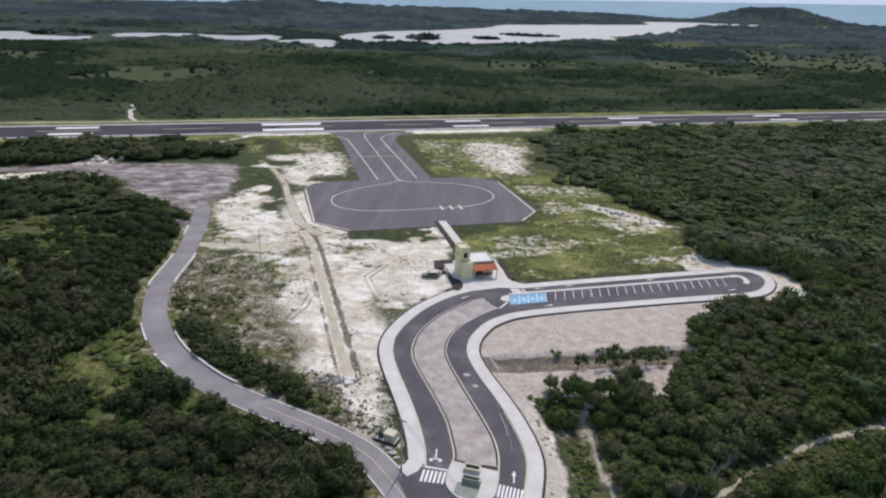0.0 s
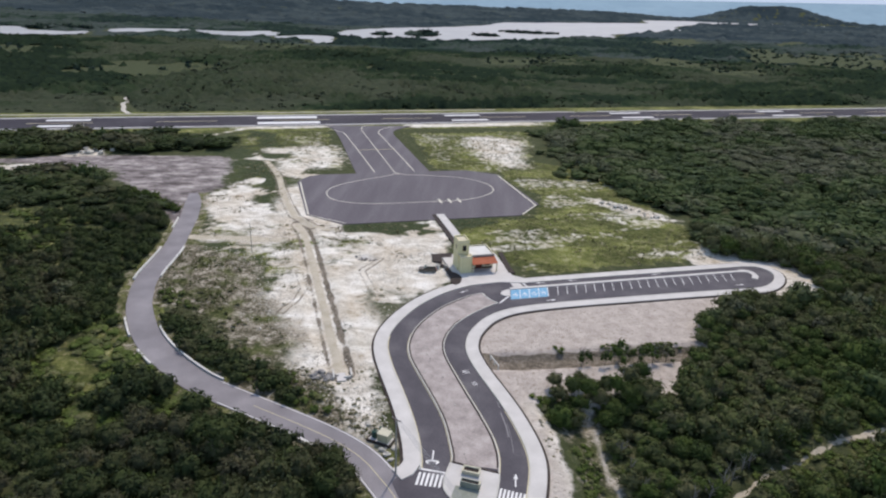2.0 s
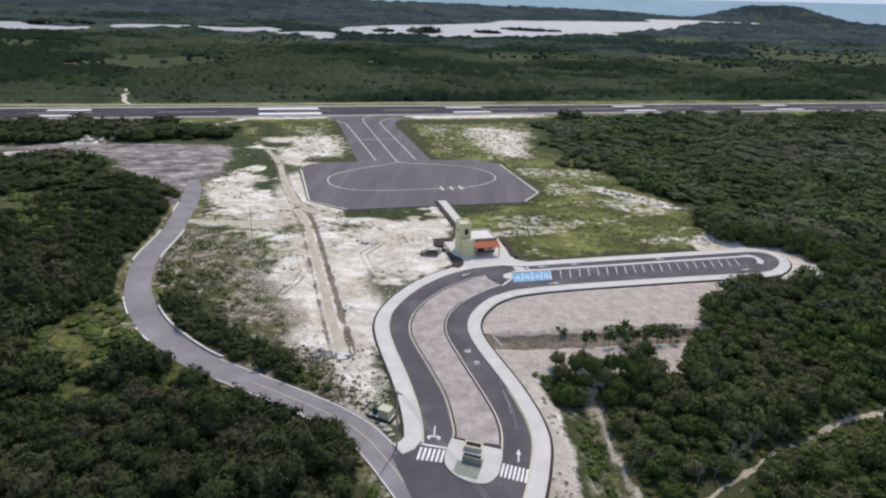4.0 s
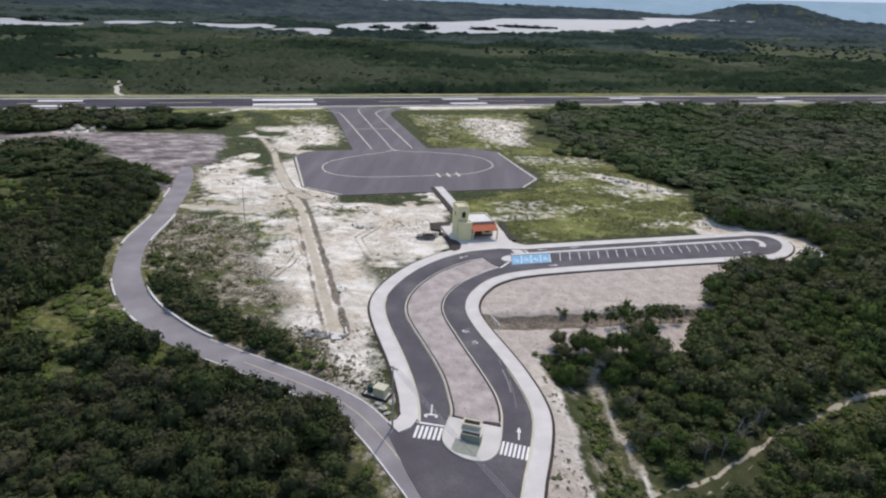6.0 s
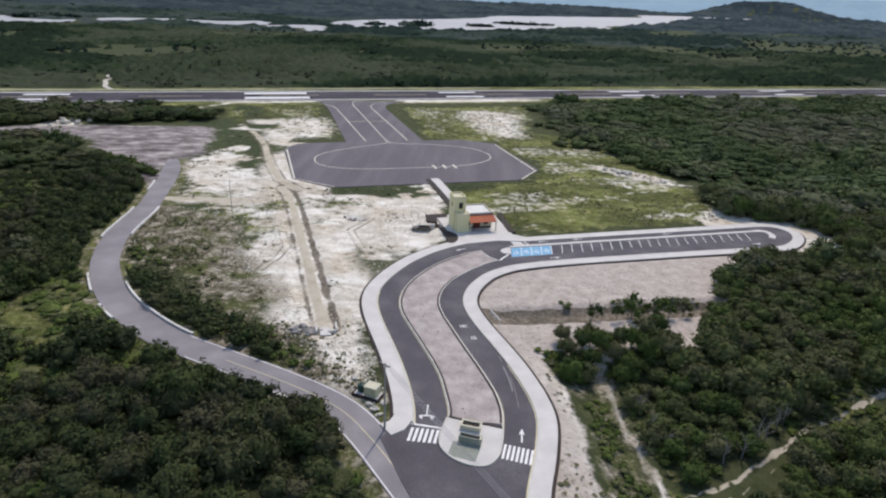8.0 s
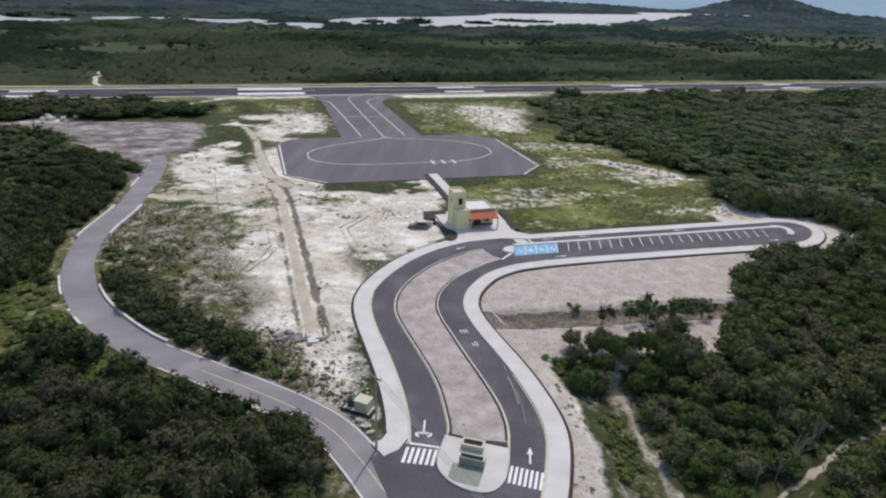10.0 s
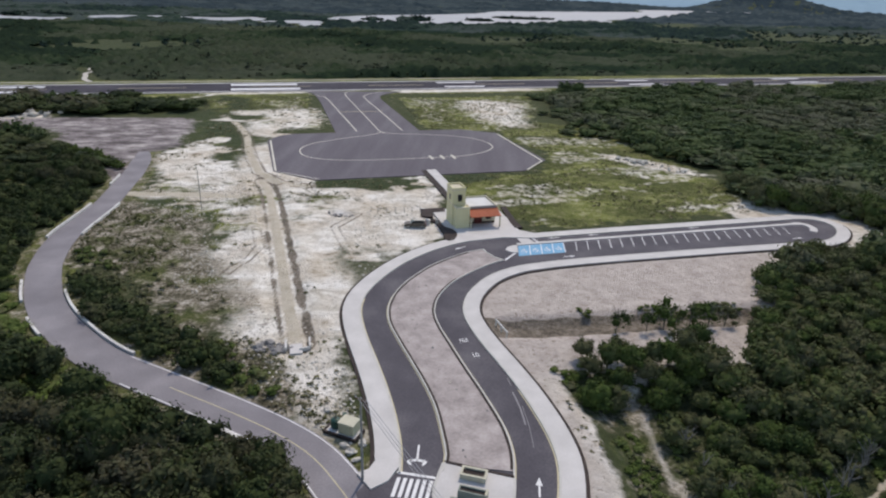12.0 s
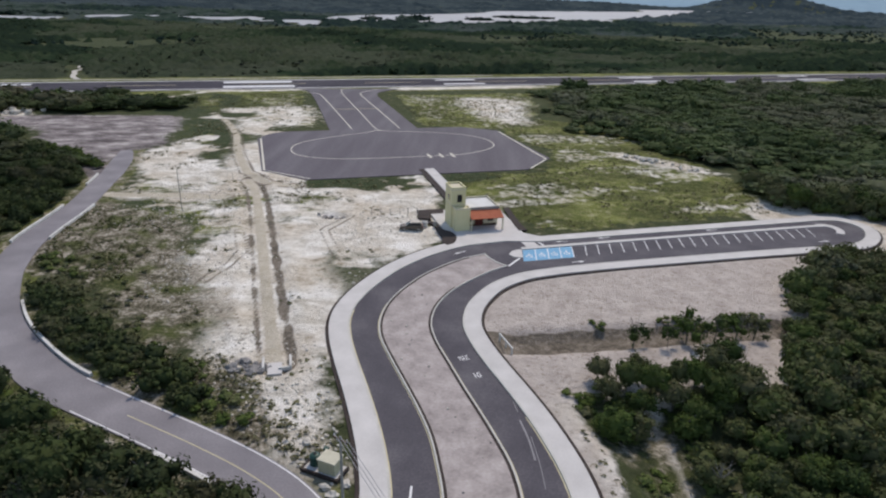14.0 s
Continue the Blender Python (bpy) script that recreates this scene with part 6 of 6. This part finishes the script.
rg = np.random.default_rng(5)
for k in range(16):
    rock("boulder", ROCK, -27.0 + rg.random() * 5.5, 110.2 + rg.random() * 2.6, 0.4 + 0.55 * rg.random(), k, "grey broken boulder by the culvert", "culvert boulders")
for k in range(9):
    rock("boulder", ROCK, -28.5 + rg.random() * 6.5, 168.6 + rg.random() * 2.0, 0.35 + 0.4 * rg.random(), 50 + k, "grey rubble boulder in a sand pit", "pit boulders")
for k, (x, y, r) in enumerate(((-9.5, 91.3, 0.7), (-8.7, 90.2, 0.5), (-10.3, 92.3, 0.6), (-8.5, 92.8, 0.55), (-13.5, 98.4, 0.6))):
    rock("boulder", PALE_ROCK, x, y, r, 80 + k, "pale limestone boulder beside the pavement", "roadside boulders")
for k in range(46):
    t = rg.random()
    i = int(t * (len(MEDIAN_WEST) - 1))
    j = min(int(t * (len(MEDIAN_EAST) - 1)), len(MEDIAN_EAST) - 1)
    w = 0.12 + 0.76 * rg.random()
    x, y = (MEDIAN_WEST[i][q] * (1 - w) + MEDIAN_EAST[j][q] * w for q in (0, 1))
    if t < 0.8:
        st = rock("stone", ROCK if k % 3 else PALE_ROCK, x, y, 0.08 + 0.14 * rg.random() ** 2, 200 + k, "small loose stone on the gravel median", "median stones")
        st.location.z = 0.18
guard = thing("guard_rail", "low white timber rail at the ditch head", "rail", (7.1, 121.6, -0.1), -68)
part("beam", boxes((-0.2, 4.0, -0.08, 0.08, 0.55, 0.75)), WALL_WHITE, guard)
for x in (0.0, 1.9, 3.8):
    part("post", boxes((x - 0.07, x + 0.07, -0.07, 0.07, -0.4, 0.55)), WALL_WHITE, guard)
far_path = tagged(part("path_far", band(spline([(-189, 357), (-197, 366), (-203, 378), (-209, 388), (-210, 397), (-218, 408), (-219, 418)], 3), 1.2, -1.2, -0.5, 0.15), PALE_ROCK), "pale limestone path beyond the runway", "path", kind="structure")
for k in range(12):
    rock("boulder", PALE_ROCK, -164.0 + rg.random() * 12, 262.0 + rg.random() * 12, 0.8 + 1.2 * rg.random(), 120 + k, "pale limestone block in a heap by the grey lot", "limestone heap")
for k in range(14):
    t = rg.random()
    rock("boulder", PALE_ROCK, 50 + 14 * t + rg.normal() * 1.0, 233 - 16 * t + rg.normal() * 1.0, 0.5 + 0.9 * rg.random(), 150 + k, "pale boulder along the edge of the meadow", "meadow boulders")

# ---- loose plants ----
SPARSE = [crown(rng, 7, 300, 0.07, 0.5) for _ in range(3)]
sp_meshes = []
for v, q in SPARSE:
    cm = grid_mesh("crown", v * np.array([1, 1, 0.55]), q[len(BALL_Q):])
    cm.materials.append(LEAVES_ONE)
    sp_meshes.append(cm)
for k, (x, y, r, h) in enumerate(((25.4, 122.6, 2.0, 4.6), (33.0, 124.0, 2.7, 5.2), (36.4, 123.4, 2.0, 4.6), (39.6, 124.4, 2.5, 4.8), (42.6, 125.6, 2.2, 4.2), (29.6, 121.6, 1.5, 3.4))):
    t = thing("young_tree", "sparse thin-stemmed young tree by the ditch", "tree", (x, y, float(land(np.array([x]), np.array([y]))[0][0])), k * 67.0, "ditch trees")
    a, b = new("crown", sp_meshes[k % 3]), new("trunk", trunk_meshes[k % 3])
    a.parent = b.parent = t
    a.scale, b.scale = (r, r, h), (r * 0.8, r * 0.8, h * 0.85)


for k, (x, y, r, h) in enumerate(((19.2, 109.6, 1.9, 4.2), (21.6, 110.8, 2.0, 4.8), (24.4, 110.6, 2.2, 5.0), (22.6, 108.0, 1.9, 4.0), (26.6, 108.8, 2.0, 4.4), (29.8, 111.6, 2.2, 5.2), (32.6, 113.6, 2.4, 5.8), (34.6, 116.2, 2.2, 5.2), (31.6, 110.2, 2.0, 4.6), (36.0, 112.0, 2.0, 4.4), (18.6, 112.4, 1.5, 3.6), (20.4, 107.4, 1.5, 3.0), (23.2, 112.6, 1.7, 4.4), (27.4, 111.6, 1.8, 4.6), (28.6, 107.2, 1.9, 4.0), (33.8, 110.4, 2.0, 4.6))):
    t = thing("tree", "dense dark green broadleaf tree standing on sand", "tree", (x, y, float(land(np.array([x]), np.array([y]))[0][0])), k * 51.0, "sand edge trees")
    a, b = new("crown", crown_meshes[k % 6]), new("trunk", trunk_meshes[k % 3])
    a.parent = b.parent = t
    a.scale, b.scale = (r, r, h), (r * 0.8, r * 0.8, h * 0.5)


for k, (x, y, r, h) in enumerate(((-16.6, 86.6, 2.5, 5.4), (-19.4, 88.2, 2.2, 4.6), (-14.6, 84.2, 1.8, 3.6))):
    t = thing("tree", "broad dark green tree leaning over the country road", "tree", (x, y, float(land(np.array([x]), np.array([y]))[0][0])), k * 83.0, "roadside trees")
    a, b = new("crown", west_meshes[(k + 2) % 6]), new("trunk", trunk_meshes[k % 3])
    a.parent = b.parent = t
    a.scale, b.scale = (r, r, h), (r * 0.8, r * 0.8, h * 0.5)


for k, (x, y, r, h) in enumerate(((72.5, 188.6, 2.9, 6.0), (77.0, 187.4, 3.2, 6.8), (81.6, 187.0, 2.8, 6.2), (86.0, 186.6, 3.3, 7.2), (91.0, 184.0, 3.0, 6.6), (95.0, 180.4, 3.4, 7.4), (97.0, 175.0, 3.0, 6.4), (97.2, 169.6, 3.3, 7.0), (95.4, 164.6, 2.8, 6.0), (92.6, 160.2, 3.0, 6.4), (74.0, 194.4, 3.2, 6.6), (72.4, 201.0, 2.9, 5.8))):
    t = thing("tree", "tall rounded green tree at the edge of the forest", "tree", (x, y, float(land(np.array([x]), np.array([y]))[0][0])), k * 47.0, "forest edge trees")
    a, b = new("crown", crown_meshes[(k + 1) % 6]), new("trunk", trunk_meshes[k % 3])
    a.parent = b.parent = t
    a.scale, b.scale = (r, r, h), (r * 0.8, r * 0.8, h * 0.5)


for k, (x, y, r, h) in enumerate(((-93.5, 190.0, 2.6, 5.2), (-96.0, 194.6, 2.4, 4.8), (-90.6, 184.0, 2.3, 4.6), (-99.6, 197.4, 2.7, 5.0), (-97.6, 188.4, 2.8, 5.6), (-102.0, 192.4, 2.5, 5.0), (-105.0, 198.8, 2.6, 4.6), (-94.4, 183.4, 2.7, 5.4), (-89.0, 177.0, 2.2, 4.4), (-108.6, 204.4, 2.6, 4.8), (-113.0, 209.4, 2.7, 5.0), (-100.6, 184.0, 2.6, 5.2))):
    t = thing("tree", "dark round-crowned tree in the scrub beside the road", "tree", (x, y, float(land(np.array([x]), np.array([y]))[0][0])), k * 59.0, "roadside trees")
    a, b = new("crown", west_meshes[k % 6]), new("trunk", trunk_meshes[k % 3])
    a.parent = b.parent = t
    a.scale, b.scale = (r, r, h), (r * 0.8, r * 0.8, h * 0.5)


def bank_shrubs(x, y):
    d = edge_distance(OLD_ROAD[::4], x, y)
    ok = (d > 3.9) & inside([(-78, 152), (-66, 136), (-50, 118), (-38, 109), (-24, 101), (-17, 97.5), (-20, 101.5), (-28, 110), (-38, 127), (-50, 146), (-64, 160)], x, y)
    return ok & (0.6 * fbm(x, y, 6, 143) + 0.4 * vnoise(x, y, 0.9, 145) > 0.42 + 0.016 * d + 0.1 * (y > 146))


SX, SY = scatter(rng, -80, -10, 90, 170, 1.5, bank_shrubs)
sd = edge_distance(OLD_ROAD[::4], SX, SY)
ss = (0.45 + 0.8 * rng.random(len(SX))) * np.clip(1.25 - sd * 0.045, 0.45, 1)
planted("roadside_shrubs", T_SHRUB, SX, SY, 0.4 + 0.7 * ss, 0.4 + 1.1 * ss, np.clip(0.05 + 0.07 * (sd - 3) + 0.7 * (rng.random(len(SX)) - 0.2), 0, 1), LEAVES_BRIGHT, "mixed green and brown shrubs on the road bank", "shrubs", rng)


def verge(x, y):
    d = edge_distance(OLD_ROAD[::4], x, y)
    bank = inside([(-64, 127), (-58, 117), (-45, 107), (-32, 100.5), (-27, 98), (-26, 103), (-32, 111), (-41, 122), (-57, 139)], x, y)
    return (d > 4.0) & (d < 9.5) & bank & (fbm(x, y, 6, 215) - 0.035 * (d - 4) > 0.3)


BX, BY = scatter(rng, -68, -18, 94, 138, 1.45, verge)
bs_ = rng.random(len(BX))
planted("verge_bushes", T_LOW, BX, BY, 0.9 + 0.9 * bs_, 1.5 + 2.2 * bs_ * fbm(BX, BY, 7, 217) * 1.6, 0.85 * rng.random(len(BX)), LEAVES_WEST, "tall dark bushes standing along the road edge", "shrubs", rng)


def brush_land(x, y):
    d = edge_distance(OLD_ROAD[::4], x, y)
    ok = (d > 3.6) & inside([(-80, 168), (-76, 148), (-66, 133), (-50, 116), (-38, 107), (-24, 100), (-13, 94), (-12, 98), (-20, 107), (-30, 116), (-36, 130), (-46, 150), (-58, 166)], x, y)
    return ok & (0.7 * fbm(x, y, 7, 201) + 0.3 * vnoise(x, y, 0.8, 203) > 0.33 + 0.013 * d)


HX, HY = scatter(rng, -82, -10, 90, 170, 0.95, brush_land)
hs = 0.4 + 0.8 * rng.random(len(HX))
T_BRUSH = [crown(rng, 2, 16, 0.28) for _ in range(4)]
T_BRUSH = [(v[len(BALL[3][0]):], q[len(BALL_Q):] - len(BALL[3][0])) for v, q in T_BRUSH]
planted("bank_brush", T_BRUSH, HX, HY, 0.6 * hs, 0.8 * hs, np.clip(0.2 + 0.75 * fbm(HX, HY, 9, 205) + 0.4 * (rng.random(len(HX)) - 0.5) - 0.4 * ease(128, 145, HY), 0, 1), BRUSH, "dry olive brush and tall grass on the road bank", "brush", rng, 0.25)


def slope_shrubs(x, y):
    ok = inside([(21, 62), (21, 86), (19, 97), (16, 106), (14, 110), (22, 112), (30, 104), (29, 86), (30, 62)], x, y)
    return ok & (edge_distance(TRACK_A[::4], x, y) > 1.4) & (0.6 * fbm(x, y, 5, 147) + 0.4 * vnoise(x, y, 0.9, 149) > 0.47)


VX, VY = scatter(rng, 10, 32, 62, 114, 1.15, slope_shrubs)
vs_ = 0.3 + 0.8 * rng.random(len(VX))
planted("slope_shrubs", T_SHRUB, VX, VY, 0.35 + 0.6 * vs_, 0.3 + 0.9 * vs_, rng.random(len(VX)), LEAVES_BRIGHT, "low green and brown shrubs on the bank below the pavement", "shrubs", rng)


def clearing_shrubs(x, y):
    glade = inside([(-84, 112), (-70, 96), (-60, 90), (-36, 90), (-44, 108), (-60, 122), (-72, 132)], x, y)
    ok = glade | inside(OPEN_WEST, x, y)
    return ok & (edge_distance(OLD_ROAD[::4], x, y) > 4) & (edge_distance(CLEARING_PATH, x, y) > 1.3) & (fbm(x, y, 7, 177) > np.where(glade, 0.33, 0.44))


CX, CY = scatter(rng, -165, -36, 90, 196, 2.1, clearing_shrubs)
cs_ = (0.3 + 0.8 * rng.random(len(CX))) * np.where(CX > -84, 1.35, 1.0)
planted("clearing_shrubs", T_MID, CX, CY, 0.7 + 1.0 * cs_, 0.4 + 1.0 * cs_, 0.2 + 0.7 * rng.random(len(CX)), LEAVES_BRIGHT, "low yellow-green shrubs in a forest clearing", "shrubs", rng)


def lane_shrubs(x, y):
    lane = np.minimum(edge_distance(TRACK_B_WIDE, x, y), edge_distance(TRACK_B[::4], x, y))
    return inside([(46, 88), (66, 94), (98, 106), (98, 120), (66, 108), (50, 100)], x, y) & (lane > 0.8) & (fbm(x, y, 4, 233) > 0.4)


KX, KY = scatter(rng, 46, 98, 88, 120, 1.2, lane_shrubs)
ks_ = 0.3 + 0.8 * rng.random(len(KX))
planted("lane_shrubs", T_SHRUB, KX, KY, 0.4 + 0.6 * ks_, 0.25 + 0.8 * ks_, 0.2 + 0.7 * rng.random(len(KX)), LEAVES_BRIGHT, "low green shrubs and weeds beside a sandy dirt track", "shrubs", rng)


def ditch_plants(x, y):
    d = edge_distance([(12, 124.6), (20, 126.4), (32, 128.4), (46, 131)], x, y)
    return (d < 1.1) & (fbm(x, y, 4, 181) + 0.012 * (x - 30) > 0.55)


GX_, GY_ = scatter(rng, 10, 50, 120, 134, 0.8, ditch_plants)
gs_ = 0.3 + 0.8 * rng.random(len(GX_))
planted("ditch_plants", T_SHRUB, GX_, GY_, 0.3 + 0.4 * gs_, 0.25 + 0.6 * gs_, 0.2 + 0.7 * rng.random(len(GX_)), LEAVES_BRIGHT, "low green plants along the lip of the ditch", "shrubs", rng)


def tuft_land(x, y):
    z, s, g, q, f = land(x, y)[:5]
    ok = (inside(SAND_WEST, x, y) | inside(MEADOW, x, y) | inside(TAXI_WEST, x, y) | inside(TAXI_EAST, x, y) | inside(FIELD_EAST, x, y) | (inside(CLEAR, x, y) & (x > 14) & (y < 108)))
    ok &= (edge_distance(KERB_WEST[::3], x, y) > 3.6) & (edge_distance(KERB_EAST[::4], x, y) > 3.4) & (edge_distance(TRENCH[::3], x, y) > 1.6)
    ok &= ~inside(APRON, x, y) & ~inside(YARD, x, y) & (edge_distance(PATHWAY, x, y) > 3.2) & (edge_distance(OLD_ROAD[::4], x, y) > 3.6)
    ok &= edge_distance([TAXI_A, TAXI_B], x, y) > 19
    return ok & (fbm(x, y, 6, 151) * 0.6 + fbm(x, y, 30, 153) * 0.4 + 0.12 * g + 0.16 * ((y < 115) & (x < -6) & (x > -32)) - 0.06 * ((y > 150) & (x < -20)) > 0.56)


WX, WY = scatter(rng, -110, 100, 74, 345, 1.4, tuft_land)
ws = 0.35 + 0.9 * rng.random(len(WX)) ** 2
BARE = len(BALL[3][0]) + len(BALL[1][0])
T_TUFT = [(v[BARE:], q[len(BALL[3][1]) + len(BALL[1][1]):] - BARE) for v, q in (crown(rng, 1, 9, 0.45) for _ in range(4))]
planted("weed_tufts", T_TUFT, WX, WY, 0.6 * ws, 0.45 * ws, rng.random(len(WX)), WEEDS, "low weeds and grass tufts on pale sand", "weeds", rng, 0.3)


def stone_land(x, y):
    ok = inside(SAND_WEST, x, y) & (edge_distance(KERB_WEST[::3], x, y) > 3.4) & (edge_distance(TRENCH[::3], x, y) > 1.4)
    return ok & (fbm(x, y, 9, 161) > 0.5 - 0.2 * ((y < 112) & (x > -30))) & (edge_distance(OLD_ROAD[::4], x, y) > 4)


QX, QY = scatter(rng, -90, -6, 92, 205, 1.25, stone_land)
qs = rng.random(len(QX)) ** 2
T_STONE = [(BALL[1][0] * (0.7 + 0.6 * rng.random((len(BALL[1][0]), 1))) * np.array([1, 0.8, 1.2]) + np.array([0, 0, 0.2]), BALL[1][1]) for _ in range(4)]
planted("loose_stones", T_STONE, QX, QY, 0.12 + 0.26 * qs, 0.14 + 0.22 * qs, rng.random(len(QX)), PALE_ROCK, "loose pale limestone rubble on the sand", "rubble", rng, 0.05)


def rubble_land(x, y):
    ok = inside([(-31, 112), (-22, 114), (-17, 114), (-9.6, 99), (-9.2, 92), (-11, 91), (-20, 98.5)], x, y)
    return ok & (edge_distance(KERB_WEST[::3], x, y) > 3.4) & (edge_distance(OLD_ROAD[::4], x, y) > 3.8) & (np.hypot(x + 10.6, y - 95.3) > 2.8) & (fbm(x, y, 3, 191) > 0.4)


RX, RY = scatter(rng, -32, -8, 90, 115, 0.8, rubble_land)
rs_ = rng.random(len(RX)) ** 1.6
planted("broken_limestone", T_STONE, RX, RY, 0.1 + 0.22 * rs_, 0.12 + 0.22 * rs_, rng.random(len(RX)), LIME_ROCK, "broken white limestone dumped between the road and the pavement", "rubble", rng, 0.05)


def lot_edge(x, y):
    d = edge_distance([(-117, 219), (-107, 213), (-99, 206.5), (-92, 200)], x, y)
    return d < 1.9 + 1.2 * (fbm(x, y, 6, 193) - 0.5)


OX, OY = scatter(rng, -122, -86, 196, 224, 1.7, lot_edge)
os_ = 0.4 + 0.8 * rng.random(len(OX))
planted("lot_bushes", T_SHRUB, OX, OY, 0.7 + 0.8 * os_, 1.0 + 1.5 * os_, 0.15 * rng.random(len(OX)), LEAVES_BRIGHT, "dark bushes along the edge of the grey lot", "shrubs", rng)


def bare_tree(x, y, h, seed):
    """A leafless grey tree: a leaning trunk and forked branches."""
    rg_ = np.random.default_rng(seed)
    ob = thing("bare_tree", "leafless pale grey tree at the forest edge", "tree", (x, y, float(land(np.array([x]), np.array([y]))[0][0]) - 0.2), float(rg_.random() * 360), "bare trees")
    lx = 0.12 * h * (rg_.random() - 0.3)
    part("trunk", tube(bmesh.new(), [(0, 0, 0), (lx * 0.4, 0.05, h * 0.45), (lx, 0, h)], [0.13, 0.09, 0.03], 7), TWIG, ob)
    for k in range(7):
        a, z = rg_.random() * 6.28, h * (0.3 + 0.5 * rg_.random())
        r = h * (0.16 + 0.16 * rg_.random())
        x0 = lx * z / h
        bm_ = tube(bmesh.new(), [(x0, 0, z), (x0 + 0.5 * r * math.cos(a), 0.5 * r * math.sin(a), z + 0.5 * r), (x0 + r * math.cos(a), r * math.sin(a), z + 1.2 * r)], [0.055, 0.04, 0.015], 5)
        b_ = a + 0.9
        tube(bm_, [(x0 + 0.5 * r * math.cos(a), 0.5 * r * math.sin(a), z + 0.5 * r), (x0 + 0.5 * r * math.cos(a) + 0.5 * r * math.cos(b_), 0.5 * r * math.sin(a) + 0.5 * r * math.sin(b_), z + 1.1 * r)], [0.035, 0.012], 5)
        part("branch", bm_, TWIG, ob)


for k, (x, y, h) in enumerate(((41.5, 90.2, 5.0), (43.6, 92.0, 4.2), (45.8, 94.0, 4.8), (48.0, 96.2, 3.8), (50.5, 98.4, 4.4), (39.0, 88.2, 4.0), (36.2, 87.0, 3.6), (54.0, 101.0, 4.0), (47.0, 88.6, 3.0), (27.8, 97.0, 3.8), (28.4, 92.6, 4.0), (29.4, 88.6, 3.6))):
    bare_tree(x, y, h, 300 + k)

fence = thing("fence", "thin grey post and wire fence on the sand", "fence", (-17.5, 170.8, -0.1))
RUN = [(0.0, 0.0), (1.9, 0.5), (3.8, 0.9), (5.8, 1.3), (7.5, 1.7), (9.3, 2.2)]
for x, y in RUN:
    part("post", tube(bmesh.new(), [(x, y, -0.2), (x, y, 1.3)], [0.06, 0.05], 6), TIMBER, fence)
for z in (0.5, 0.9, 1.2):
    part("wire", tube(bmesh.new(), [(x, y, z) for x, y in RUN], [0.012] * len(RUN), 4), CABLE_MAT, fence)

rg = np.random.default_rng(41)
for k in range(7):
    x, y, a, n = 60.5 + 12 * rg.random(), 101.6 + 4.8 * rg.random(), rg.random() * 3.14, 0.8 + 1.1 * rg.random()
    dx, dy = math.cos(a) * n / 2, math.sin(a) * n / 2
    ob = part("fallen_log", tube(bmesh.new(), [(-dx, -dy, 0.0), (0.1, 0.05, 0.06), (dx, dy, 0.12)], [0.09, 0.08, 0.04], 7), DEADWOOD)
    ob.matrix_world = pose(x, y, float(land(np.array([x]), np.array([y]))[0][0]) + 0.07)
    tagged(ob, "bleached fallen log beside the dirt track", "log", "fallen logs")
